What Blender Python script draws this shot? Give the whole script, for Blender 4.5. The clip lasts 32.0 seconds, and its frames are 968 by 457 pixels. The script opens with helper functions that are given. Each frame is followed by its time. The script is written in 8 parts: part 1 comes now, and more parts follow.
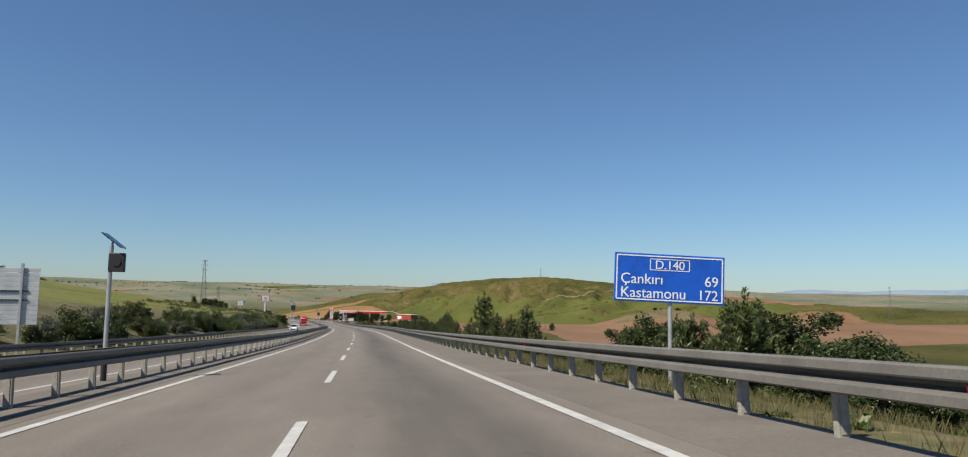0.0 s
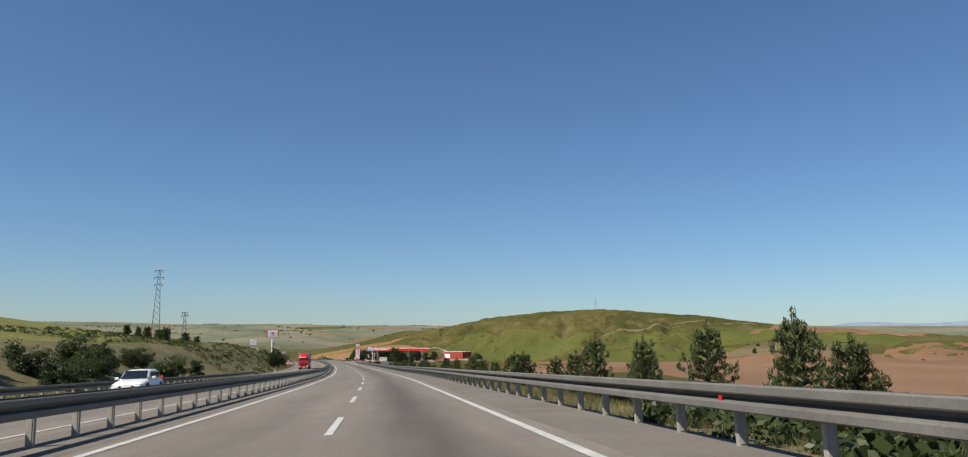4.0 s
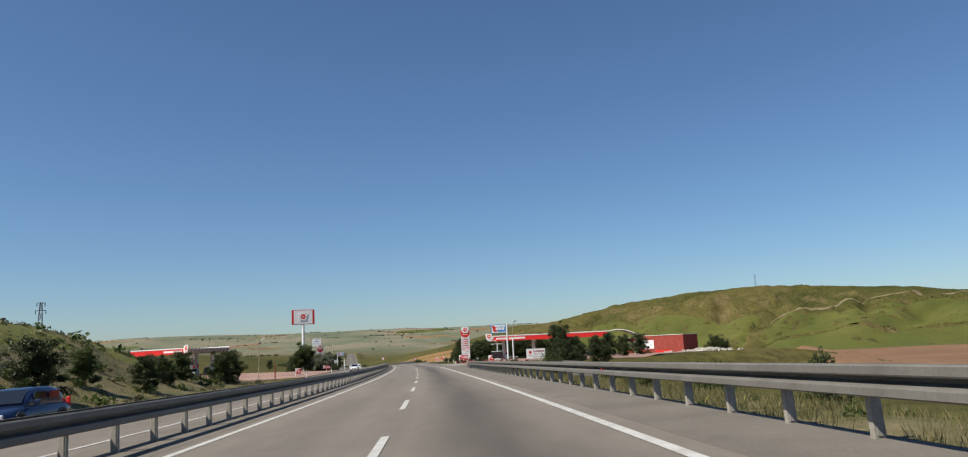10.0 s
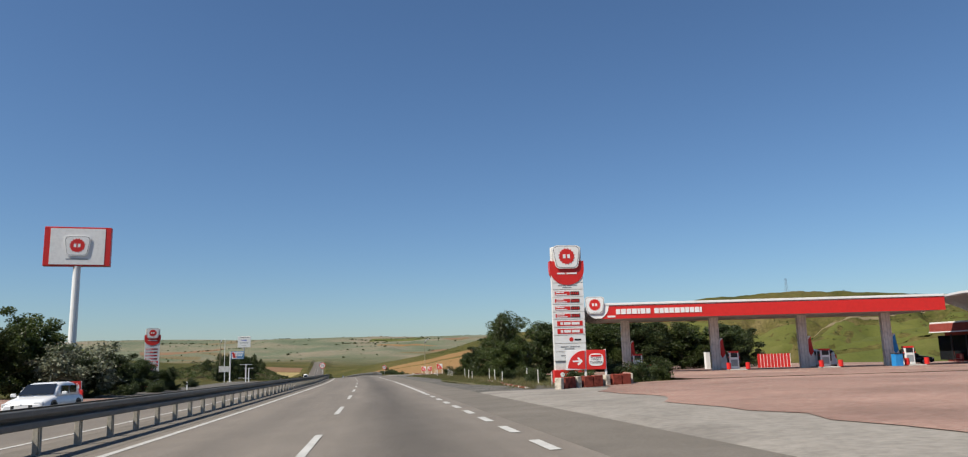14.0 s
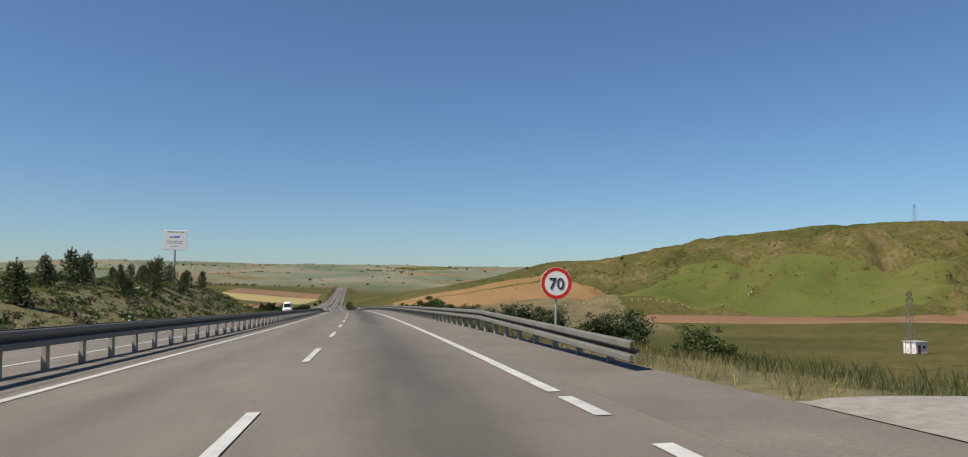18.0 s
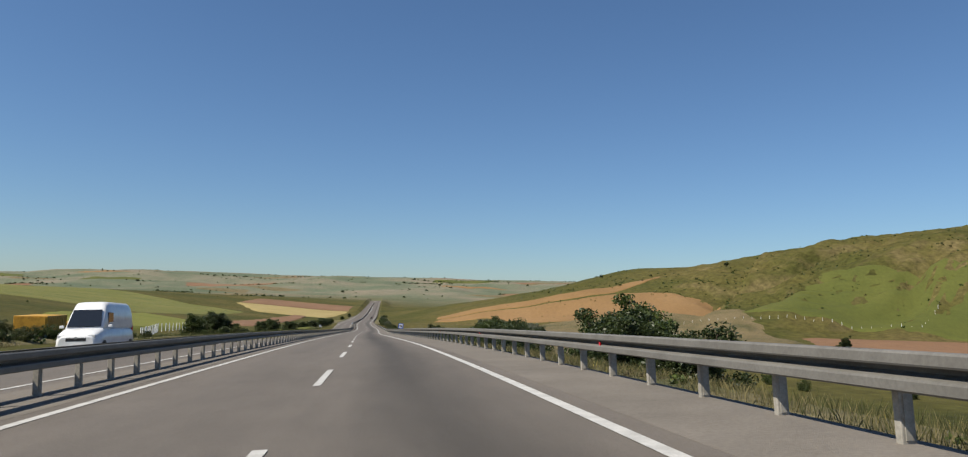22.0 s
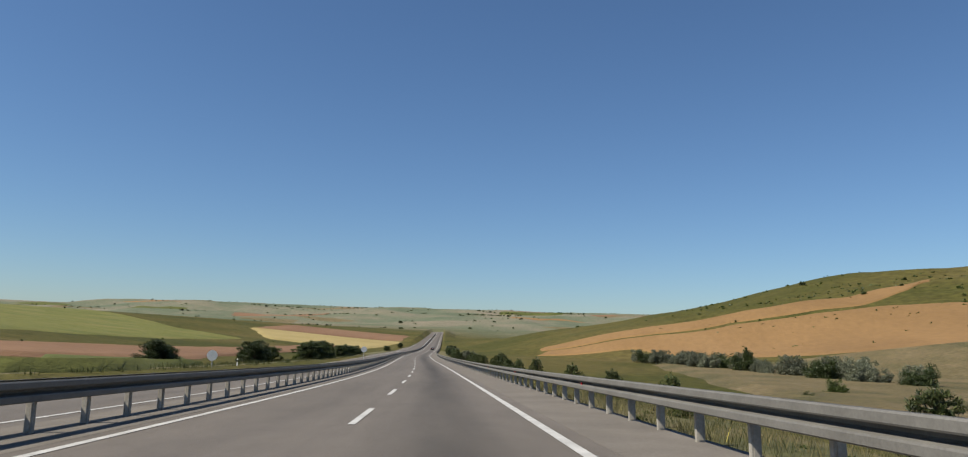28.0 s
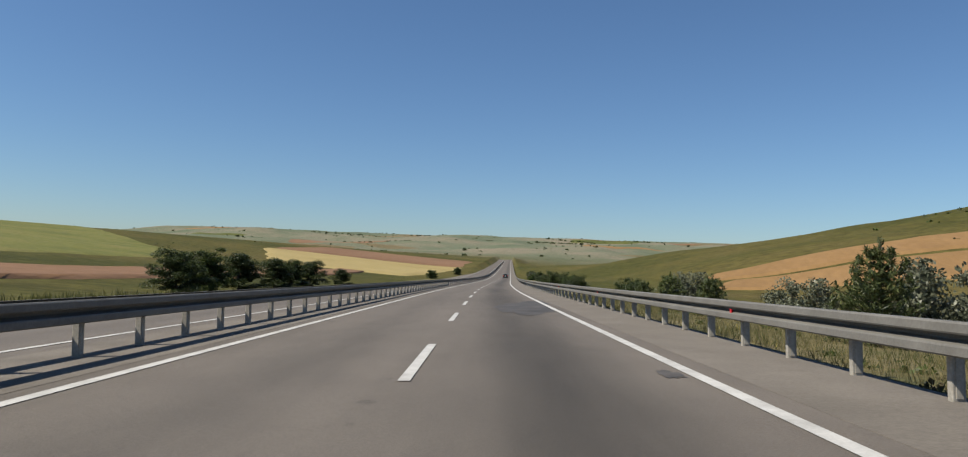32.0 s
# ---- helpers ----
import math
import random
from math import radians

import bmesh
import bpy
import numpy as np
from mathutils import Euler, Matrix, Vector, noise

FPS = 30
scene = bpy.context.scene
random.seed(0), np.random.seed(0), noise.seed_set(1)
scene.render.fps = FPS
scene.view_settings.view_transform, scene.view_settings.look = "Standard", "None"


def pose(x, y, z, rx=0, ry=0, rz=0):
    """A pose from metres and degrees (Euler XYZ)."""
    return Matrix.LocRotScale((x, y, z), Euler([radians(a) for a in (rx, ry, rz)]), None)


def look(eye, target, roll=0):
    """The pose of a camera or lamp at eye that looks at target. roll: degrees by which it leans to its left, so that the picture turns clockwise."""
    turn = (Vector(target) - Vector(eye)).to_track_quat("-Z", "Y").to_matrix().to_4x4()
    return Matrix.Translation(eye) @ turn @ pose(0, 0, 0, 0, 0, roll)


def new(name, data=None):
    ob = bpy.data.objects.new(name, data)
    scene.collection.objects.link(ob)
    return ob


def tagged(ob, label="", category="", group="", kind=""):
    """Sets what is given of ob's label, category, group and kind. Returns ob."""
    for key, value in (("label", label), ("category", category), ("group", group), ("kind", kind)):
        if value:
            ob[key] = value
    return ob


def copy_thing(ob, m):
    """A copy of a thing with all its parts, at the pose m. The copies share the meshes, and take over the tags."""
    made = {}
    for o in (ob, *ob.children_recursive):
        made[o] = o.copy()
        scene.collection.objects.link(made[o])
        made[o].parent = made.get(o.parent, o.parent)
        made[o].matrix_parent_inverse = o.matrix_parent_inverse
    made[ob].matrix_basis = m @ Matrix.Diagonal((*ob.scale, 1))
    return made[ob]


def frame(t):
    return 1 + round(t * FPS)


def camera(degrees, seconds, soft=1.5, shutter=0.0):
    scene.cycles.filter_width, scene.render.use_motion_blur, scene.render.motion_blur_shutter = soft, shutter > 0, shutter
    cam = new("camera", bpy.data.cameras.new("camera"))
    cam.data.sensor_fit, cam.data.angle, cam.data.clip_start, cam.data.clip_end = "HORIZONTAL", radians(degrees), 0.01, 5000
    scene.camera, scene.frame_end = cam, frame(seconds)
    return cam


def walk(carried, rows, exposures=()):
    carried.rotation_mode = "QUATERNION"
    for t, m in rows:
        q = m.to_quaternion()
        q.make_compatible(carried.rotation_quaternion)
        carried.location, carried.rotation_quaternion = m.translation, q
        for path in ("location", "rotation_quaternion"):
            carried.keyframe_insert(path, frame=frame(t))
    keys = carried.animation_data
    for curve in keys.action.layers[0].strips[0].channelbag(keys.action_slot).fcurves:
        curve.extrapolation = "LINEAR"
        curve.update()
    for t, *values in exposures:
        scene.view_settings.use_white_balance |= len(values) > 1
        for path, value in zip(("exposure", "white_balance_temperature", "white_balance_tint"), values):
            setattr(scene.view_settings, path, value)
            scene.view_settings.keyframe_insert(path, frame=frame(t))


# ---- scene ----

# ------------------------------------------------------------------ the road's line
# heading (degrees, to the left) and grade (per cent) every 40 m from s = -40
STEP = 40.0
HEADING = (-0.33, -0.49, -0.53, 0.2, 0.77, 1.41, 2.89, 3.7, 4.02, 4.62, 5.59, 6.08, 7, 7.63, 8.39, 9.18, 9.9, 10.67, 11.04, 11.65, 12.68, 12.68, 12.16, 11.32, 11.28, 11.97, 12.74, 13.41, 13.07, 12.77, 11.72, 11.35, 10.93, 10.96, 10.99, 11, 11, 11.01, 11.02, 11.02, 11.04)
GRADE = (-3.83, -3.67, -3.2, -2.68, -3.07, -2.82, -2.98, -2.32, -2.26, -1.86, -1.85, -1.52, -1.78, -1.52, -1.72, -1.35, -2.37, -2.39, -2.6, -2.6, -3.62, -3.91, -3.65, -3.52, -3.39, -2.83, -2.21, -1.86, -1.57, -1.42, -1.31, -1.2, -1, -0.7, -0.2, 0.3, 0.8, 1.2, 1.5, 1.7, 1.8)
CROSS_S = (-40, 150, 300, 420, 500, 580, 680, 780, 900, 1000, 1120, 1400)
CROSS = (0.0308, 0.0291, 0.0348, 0.0315, 0.0183, 0.03, 0.058, 0.0362, 0.0219, 0.022, 0.0319, 0.02)   # crossfall at those places: the outer (right) side lies higher
WL, WR = 3.61, 3.61    # from the lane line to the two edge lines
DASH = 6.58                 # where the first lane dash ends
S0, DS = -200.0, 2.0
_S = np.arange(S0, 4300.0, DS)
_K = -40.0 + STEP * np.arange(len(HEADING))
_TH = np.radians(np.interp(_S, _K, HEADING))
_G = np.interp(_S, _K, GRADE) / 100.0
_G = np.where(_S > 1900, 0.018 + 0.012 * np.sin((_S - 1900) / 260.0), _G)
_D = np.stack([-np.sin(_TH), np.cos(_TH), _G], -1)
_C = np.concatenate([[np.zeros(3)], np.cumsum((_D[1:] + _D[:-1]) / 2 * DS, 0)])
_C -= [np.interp(0.0, _S, _C[:, k]) for k in range(3)]


def cross(s):
    return np.interp(s, CROSS_S, CROSS)


def at(s, o=0.0, dz=0.0):
    """The place at s metres along the lane line, o to its right and dz over the carriageway."""
    h = np.interp(s, _S, _TH)
    x, y, z = (np.interp(s, _S, _C[:, k]) for k in range(3))
    return Vector((x + math.cos(h) * o, y + math.sin(h) * o, z + float(cross(s)) * max(-17.0, min(8.0, o)) + dz))


def head(s):
    """The road's heading at s, degrees to the left of +y."""
    return float(np.degrees(np.interp(s, _S, _TH)))


# ------------------------------------------------------------------ camera
EYE = 1.216
cam = camera(66.4, 32.0, soft=1.15)
# seconds, metres along, metres right of the lane line, yaw, pitch, roll
PATH = (
    (0, -10.93, 0.75, -9.65, 5.71, 0.81),
    (0.5, 3.95, 0.87, -9.16, 6.78, 1.29),
    (1, 18.87, 0.99, -7.83, 6.92, 1.08),
    (1.5, 34.25, 0.92, -7.84, 6.93, 0.34),
    (2, 49.77, 0.88, -8.49, 6.92, 0.18),
    (2.5, 65.65, 0.82, -9, 7.66, -0.24),
    (3, 81.63, 0.77, -9.1, 8.47, -0.08),
    (3.5, 97.09, 0.85, -8.6, 8.8, -0.3),
    (4, 112.64, 0.92, -7.06, 8.71, -0.09),
    (4.5, 128.53, 0.98, -6.23, 8.64, -0.03),
    (5, 144.41, 1.02, -5.74, 8.5, 0.27),
    (5.5, 160.39, 1.03, -4.7, 8.2, 0.97),
    (6, 176.61, 1.03, -3.66, 7.89, 1.67),
    (6.5, 193.22, 1.05, -3.17, 7.75, 1.98),
    (7, 210.08, 1.07, -2.93, 7.73, 2.06),
    (7.5, 226.71, 1.02, -3.15, 8.09, 1.61),
    (8, 243.33, 0.94, -2.83, 7.78, 0.89),
    (8.5, 260.11, 0.9, -2.58, 7.31, 1.12),
    (9, 276.82, 0.89, -2.23, 7.23, -0.17),
    (9.5, 293.57, 0.89, -0.26, 7.8, 0.86),
    (10, 310.18, 0.9, 0.39, 8.88, -2.65),
    (10.5, 326.59, 0.93, -1.18, 8.95, -1.64),
    (11, 342.82, 1, -1.36, 9.19, -1.95),
    (11.5, 359.33, 1.02, -1.27, 9.65, -2.02),
    (12, 375.84, 1, -1.22, 9.88, -1.76),
    (12.5, 391.66, 0.97, -0.98, 9.89, -0.82),
    (13, 407.45, 0.96, -1.11, 9.78, -1.65),
    (13.5, 423.49, 1.04, -1.36, 9.83, -1.57),
    (14, 439.58, 1.13, -1.37, 9.69, -1.49),
    (14.5, 455.47, 1.16, -1.45, 9.61, -0.67),
    (15, 471.52, 1.2, -1.23, 9.33, -1.33),
    (15.5, 488.45, 1.24, -1.11, 6.47, -1.5),
    (16, 506.32, 1.26, -0.8, 6.2, -1.21),
    (16.5, 525.3, 1.26, -0.17, 5.61, -0.57),
    (17, 544.23, 1.24, 0.46, 5.03, 0.07),
    (17.5, 561.95, 1.23, 0.76, 4.76, 0.36),
    (18, 578.69, 1.23, 0.73, 4.58, 0.53),
    (18.5, 594.88, 1.16, 0.94, 4.56, 0.04),
    (19, 610.99, 1.09, 1.36, 4.97, -0.02),
    (19.5, 627.4, 1, 2.44, 5.42, 0.52),
    (20, 643.99, 0.93, 2.48, 5.64, -1.41),
    (20.5, 660.85, 0.86, 2.93, 5.69, -0.21),
    (21, 677.94, 0.82, 3.09, 5.75, -0.07),
    (21.5, 694.88, 0.96, 3.4, 5.73, 1.36),
    (22, 711.83, 1.07, 3.48, 5.73, 1.15),
    (22.5, 729.21, 1.08, 3.46, 5.71, 0.79),
    (23, 746.64, 1.12, 7.89, 3.17, 1.87),
    (23.5, 764.14, 1.12, 10.33, 2.35, 2.13),
    (24, 781.8, 1.16, 7.9, 3.41, 3.87),
    (24.5, 799.82, 1.12, 8.04, 5.6, 2.54),
    (25, 817.89, 1.07, 8.14, 7.5, 2.57),
    (25.5, 835.55, 1.14, 8.02, 8.82, 2.26),
    (26, 853.55, 1.25, 8.04, 8.81, 2.36),
    (26.5, 872.02, 1.38, 8.11, 8.79, 2.69),
    (27, 890.7, 1.5, 8.18, 8.76, 3.02),
    (27.5, 909.34, 1.57, 8.19, 8.76, 3.12),
    (28, 927.87, 1.61, 8.27, 8.4, 1.55),
    (28.5, 946.35, 1.56, 8.71, 6.01, 0.9),
    (29, 964.81, 1.44, 9.13, 4.59, 1.95),
    (29.5, 983.74, 1.24, 9.87, 3.69, 2.21),
    (30, 1002.71, 1.06, 10.69, 3.63, 1.95),
    (30.5, 1021.33, 0.96, 11.13, 3.71, 2.43),
    (31, 1039.98, 0.92, 11.16, 3.77, 1.89),
    (31.5, 1058.88, 0.89, 13.35, 3.64, 2.95),
    (32, 1077.84, 0.9, 13.17, 2.92, 1.9),
)


def carried(s, o, yaw, pitch, roll):
    eye = at(s, o, EYE)
    y, p = radians(yaw), radians(pitch)
    return look(eye, eye + Vector((-math.sin(y) * math.cos(p), math.cos(y) * math.cos(p), math.sin(p))), roll)


walk(cam, [(t, carried(*r)) for t, *r in PATH], exposures=((0.0, 0.62, 6150, 10),))

# ------------------------------------------------------------------ world and sun
SUN_ELEV, SUN_FROM = 51.0, 122.0          # degrees up; compass side it comes from, degrees left of +y
world = bpy.data.worlds.new("sky")
scene.world = world
world.use_nodes = True
_nt = world.node_tree
_sky = _nt.nodes.new("ShaderNodeTexSky")
_sky.sky_type, _sky.sun_disc = "NISHITA", False
_sky.sun_elevation, _sky.sun_rotation = radians(SUN_ELEV), radians(360.0 - SUN_FROM)
_sky.altitude, _sky.air_density, _sky.dust_density, _sky.ozone_density = 700.0, 1.1, 0.6, 4.5
_bg = _nt.nodes["Background"]
_bg.inputs[1].default_value = 0.062
_tint = _nt.nodes.new("ShaderNodeVectorMath")         # the clear, deep blue of high dry air
_tint.operation = "MULTIPLY"
_tint.inputs[1].default_value = (0.845, 0.93, 0.985)
_nt.links.new(_sky.outputs[0], _tint.inputs[0])
_nt.links.new(_tint.outputs[0], _bg.inputs[0])
sun = new("sun", bpy.data.lights.new("sun", "SUN"))
sun.data.energy, sun.data.angle, sun.data.color = 4.8, radians(0.55), (1.0, 0.9, 0.735)
_a, _e = radians(SUN_FROM), radians(SUN_ELEV)
sun.matrix_world = look((0, 0, 60), Vector((0, 0, 60)) - 50 * Vector((-math.sin(_a) * math.cos(_e), math.cos(_a) * math.cos(_e), math.sin(_e))))


# ------------------------------------------------------------------ materials
def material(name, rough=0.8, metal=0.0, spec=0.3):
    m = bpy.data.materials.new(name)
    m.use_nodes = True
    b = m.node_tree.nodes["Principled BSDF"]
    b.inputs["Roughness"].default_value, b.inputs["Metallic"].default_value = rough, metal
    b.inputs["Specular IOR Level"].default_value = spec
    return m, m.node_tree, b


def node(nt, kind, **values):
    n = nt.nodes.new("ShaderNode" + kind)
    for k, v in values.items():
        n.inputs[k.replace("_", " ")].default_value = v
    return n


def noisy(name, colours, scale, detail=6.0, rough=0.85, bump=0.0, bump_scale=None, metal=0.0, spec=0.25, second=None, stretch=None, vary=0.0, tone=0.8):
    """A material whose colour wanders through colours (place, rgb) by noise at one size, is broken up by a second, finer noise, and has a relief."""
    m, nt, b = material(name, rough, metal, spec)
    tc = nt.nodes.new("ShaderNodeTexCoord")
    src = tc.outputs["Object"]
    geo = nt.nodes.new("ShaderNodeNewGeometry")
    src = geo.outputs["Position"]
    if stretch:
        mp = nt.nodes.new("ShaderNodeMapping")
        mp.inputs["Scale"].default_value = stretch
        nt.links.new(src, mp.inputs["Vector"])
        src = mp.outputs[0]
    n1 = node(nt, "TexNoise", Scale=scale, Detail=detail, Roughness=0.6)
    nt.links.new(src, n1.inputs["Vector"])
    ramp = nt.nodes.new("ShaderNodeValToRGB")
    el = ramp.color_ramp.elements
    while len(el) < len(colours):
        el.new(0.5)
    for e, (p, c) in zip(el, colours):
        e.position, e.color = p, (*(q * tone for q in c), 1)
    nt.links.new(n1.outputs["Fac"], ramp.inputs[0])
    out = ramp.outputs[0]
    if second:
        sc, amount = second
        n2 = node(nt, "TexNoise", Scale=sc, Detail=4.0, Roughness=0.7)
        nt.links.new(src, n2.inputs["Vector"])
        r2 = nt.nodes.new("ShaderNodeMapRange")
        r2.inputs["From Min"].default_value, r2.inputs["From Max"].default_value = 0.3, 0.7
        r2.inputs["To Min"].default_value, r2.inputs["To Max"].default_value = 1 - amount, 1 + amount
        nt.links.new(n2.outputs["Fac"], r2.inputs["Value"])
        mul = nt.nodes.new("ShaderNodeVectorMath")
        mul.operation = "SCALE"
        nt.links.new(out, mul.inputs[0])
        nt.links.new(r2.outputs[0], mul.inputs["Scale"])
        out = mul.outputs[0]
    if vary:
        oi = nt.nodes.new("ShaderNodeObjectInfo")
        r3 = nt.nodes.new("ShaderNodeMapRange")
        r3.inputs["To Min"].default_value, r3.inputs["To Max"].default_value = 1 - vary, 1 + vary
        nt.links.new(oi.outputs["Random"], r3.inputs["Value"])
        mul = nt.nodes.new("ShaderNodeVectorMath")
        mul.operation = "SCALE"
        nt.links.new(out, mul.inputs[0])
        nt.links.new(r3.outputs[0], mul.inputs["Scale"])
        out = mul.outputs[0]
    nt.links.new(out, b.inputs["Base Color"])
    if bump:
        n3 = node(nt, "TexNoise", Scale=bump_scale or scale * 8, Detail=5.0, Roughness=0.65)
        nt.links.new(src, n3.inputs["Vector"])
        bp = nt.nodes.new("ShaderNodeBump")
        bp.inputs["Strength"].default_value, bp.inputs["Distance"].default_value = 1.0, bump
        nt.links.new(n3.outputs["Fac"], bp.inputs["Height"])
        nt.links.new(bp.outputs[0], b.inputs["Normal"])
    return m


def paint(name, rgb, rough=0.5, metal=0.0, dirt=0.12, scale=3.0, spec=0.4):
    dark = tuple(c * (1 - 2 * dirt) for c in rgb)
    return noisy(name, ((0.3, dark), (0.55, rgb)), scale, rough=rough, metal=metal, second=(scale * 9, dirt * 0.5), spec=spec, tone=0.9)


GRASS = noisy("dry_grass", ((0.25, (0.06, 0.066, 0.022)), (0.42, (0.11, 0.105, 0.04)), (0.58, (0.175, 0.145, 0.07)), (0.8, (0.085, 0.092, 0.03))), 0.35, bump=0.08, bump_scale=6.0, second=(3.0, 0.35))


def steppe():
    """Steppe grass: green and straw tones, bare earth where the slope is steep; paler across the valley, with haze put
    into the colour.
    """
    m, nt, b = material("steppe_grass", 0.9, 0.0, 0.1)
    geo = nt.nodes.new("ShaderNodeNewGeometry")

    def noise_ramp(scale, stops, detail=8.0):
        n = node(nt, "TexNoise", Scale=scale, Detail=detail, Roughness=0.62)
        nt.links.new(geo.outputs["Position"], n.inputs["Vector"])
        r = nt.nodes.new("ShaderNodeValToRGB")
        while len(r.color_ramp.elements) < len(stops):
            r.color_ramp.elements.new(0.5)
        for e, (p, c) in zip(r.color_ramp.elements, stops):
            e.position, e.color = p, (*(q * 0.8 for q in c), 1) if max(c) < 0.5 else (*c, 1)
        nt.links.new(n.outputs["Fac"], r.inputs[0])
        return r.outputs[0]

    def blend(f, x, y, kind="MIX"):
        q = nt.nodes.new("ShaderNodeMix")
        q.data_type, q.blend_type = "RGBA", kind
        for s, k in ((f, "Factor"), (x, "A"), (y, "B")):
            if isinstance(s, float):
                q.inputs[k].default_value = s
            else:
                nt.links.new(s, q.inputs[k])
        return q.outputs["Result"]

    def ranged(src, a, c):
        r = nt.nodes.new("ShaderNodeMapRange")
        r.interpolation_type = "SMOOTHSTEP"
        r.inputs["From Min"].default_value, r.inputs["From Max"].default_value = a, c
        nt.links.new(src, r.inputs["Value"])
        return r.outputs[0]

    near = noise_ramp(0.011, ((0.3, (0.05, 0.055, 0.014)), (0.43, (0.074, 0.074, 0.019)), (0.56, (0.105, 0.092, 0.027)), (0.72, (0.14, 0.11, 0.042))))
    # far: the same grass paled and greyed, distance haze painted into the base colour
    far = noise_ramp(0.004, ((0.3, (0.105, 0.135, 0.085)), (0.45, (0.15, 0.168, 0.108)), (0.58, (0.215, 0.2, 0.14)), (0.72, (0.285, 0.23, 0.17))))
    bare = noise_ramp(0.05, ((0.3, (0.12, 0.1, 0.04)), (0.7, (0.19, 0.145, 0.07))))
    sep = nt.nodes.new("ShaderNodeSeparateXYZ")
    nt.links.new(geo.outputs["Position"], sep.inputs[0])
    nrm = nt.nodes.new("ShaderNodeSeparateXYZ")
    nt.links.new(geo.outputs["Normal"], nrm.inputs[0])
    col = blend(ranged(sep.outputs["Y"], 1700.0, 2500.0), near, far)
    steep = ranged(nrm.outputs["Z"], 0.95, 0.86)
    patch = noise_ramp(0.045, ((0.46, (0, 0, 0)), (0.66, (0.8, 0.8, 0.8))), 5.0)
    mul = nt.nodes.new("ShaderNodeMath")
    mul.operation = "MULTIPLY"
    nt.links.new(steep, mul.inputs[0])
    nt.links.new(patch, mul.inputs[1])
    col = blend(mul.outputs[0], col, bare)
    fine = noise_ramp(0.35, ((0.3, (0.55, 0.55, 0.55)), (0.7, (1.3, 1.3, 1.3))), 6.0)
    col = blend(1.0, col, fine, "MULTIPLY")
    nt.links.new(col, b.inputs["Base Color"])
    n3 = node(nt, "TexNoise", Scale=0.5, Detail=6.0, Roughness=0.7)
    nt.links.new(geo.outputs["Position"], n3.inputs["Vector"])
    bp = nt.nodes.new("ShaderNodeBump")
    bp.inputs["Strength"].default_value, bp.inputs["Distance"].default_value = 1.0, 0.7
    nt.links.new(n3.outputs["Fac"], bp.inputs["Height"])
    nt.links.new(bp.outputs[0], b.inputs["Normal"])
    return m


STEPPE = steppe()


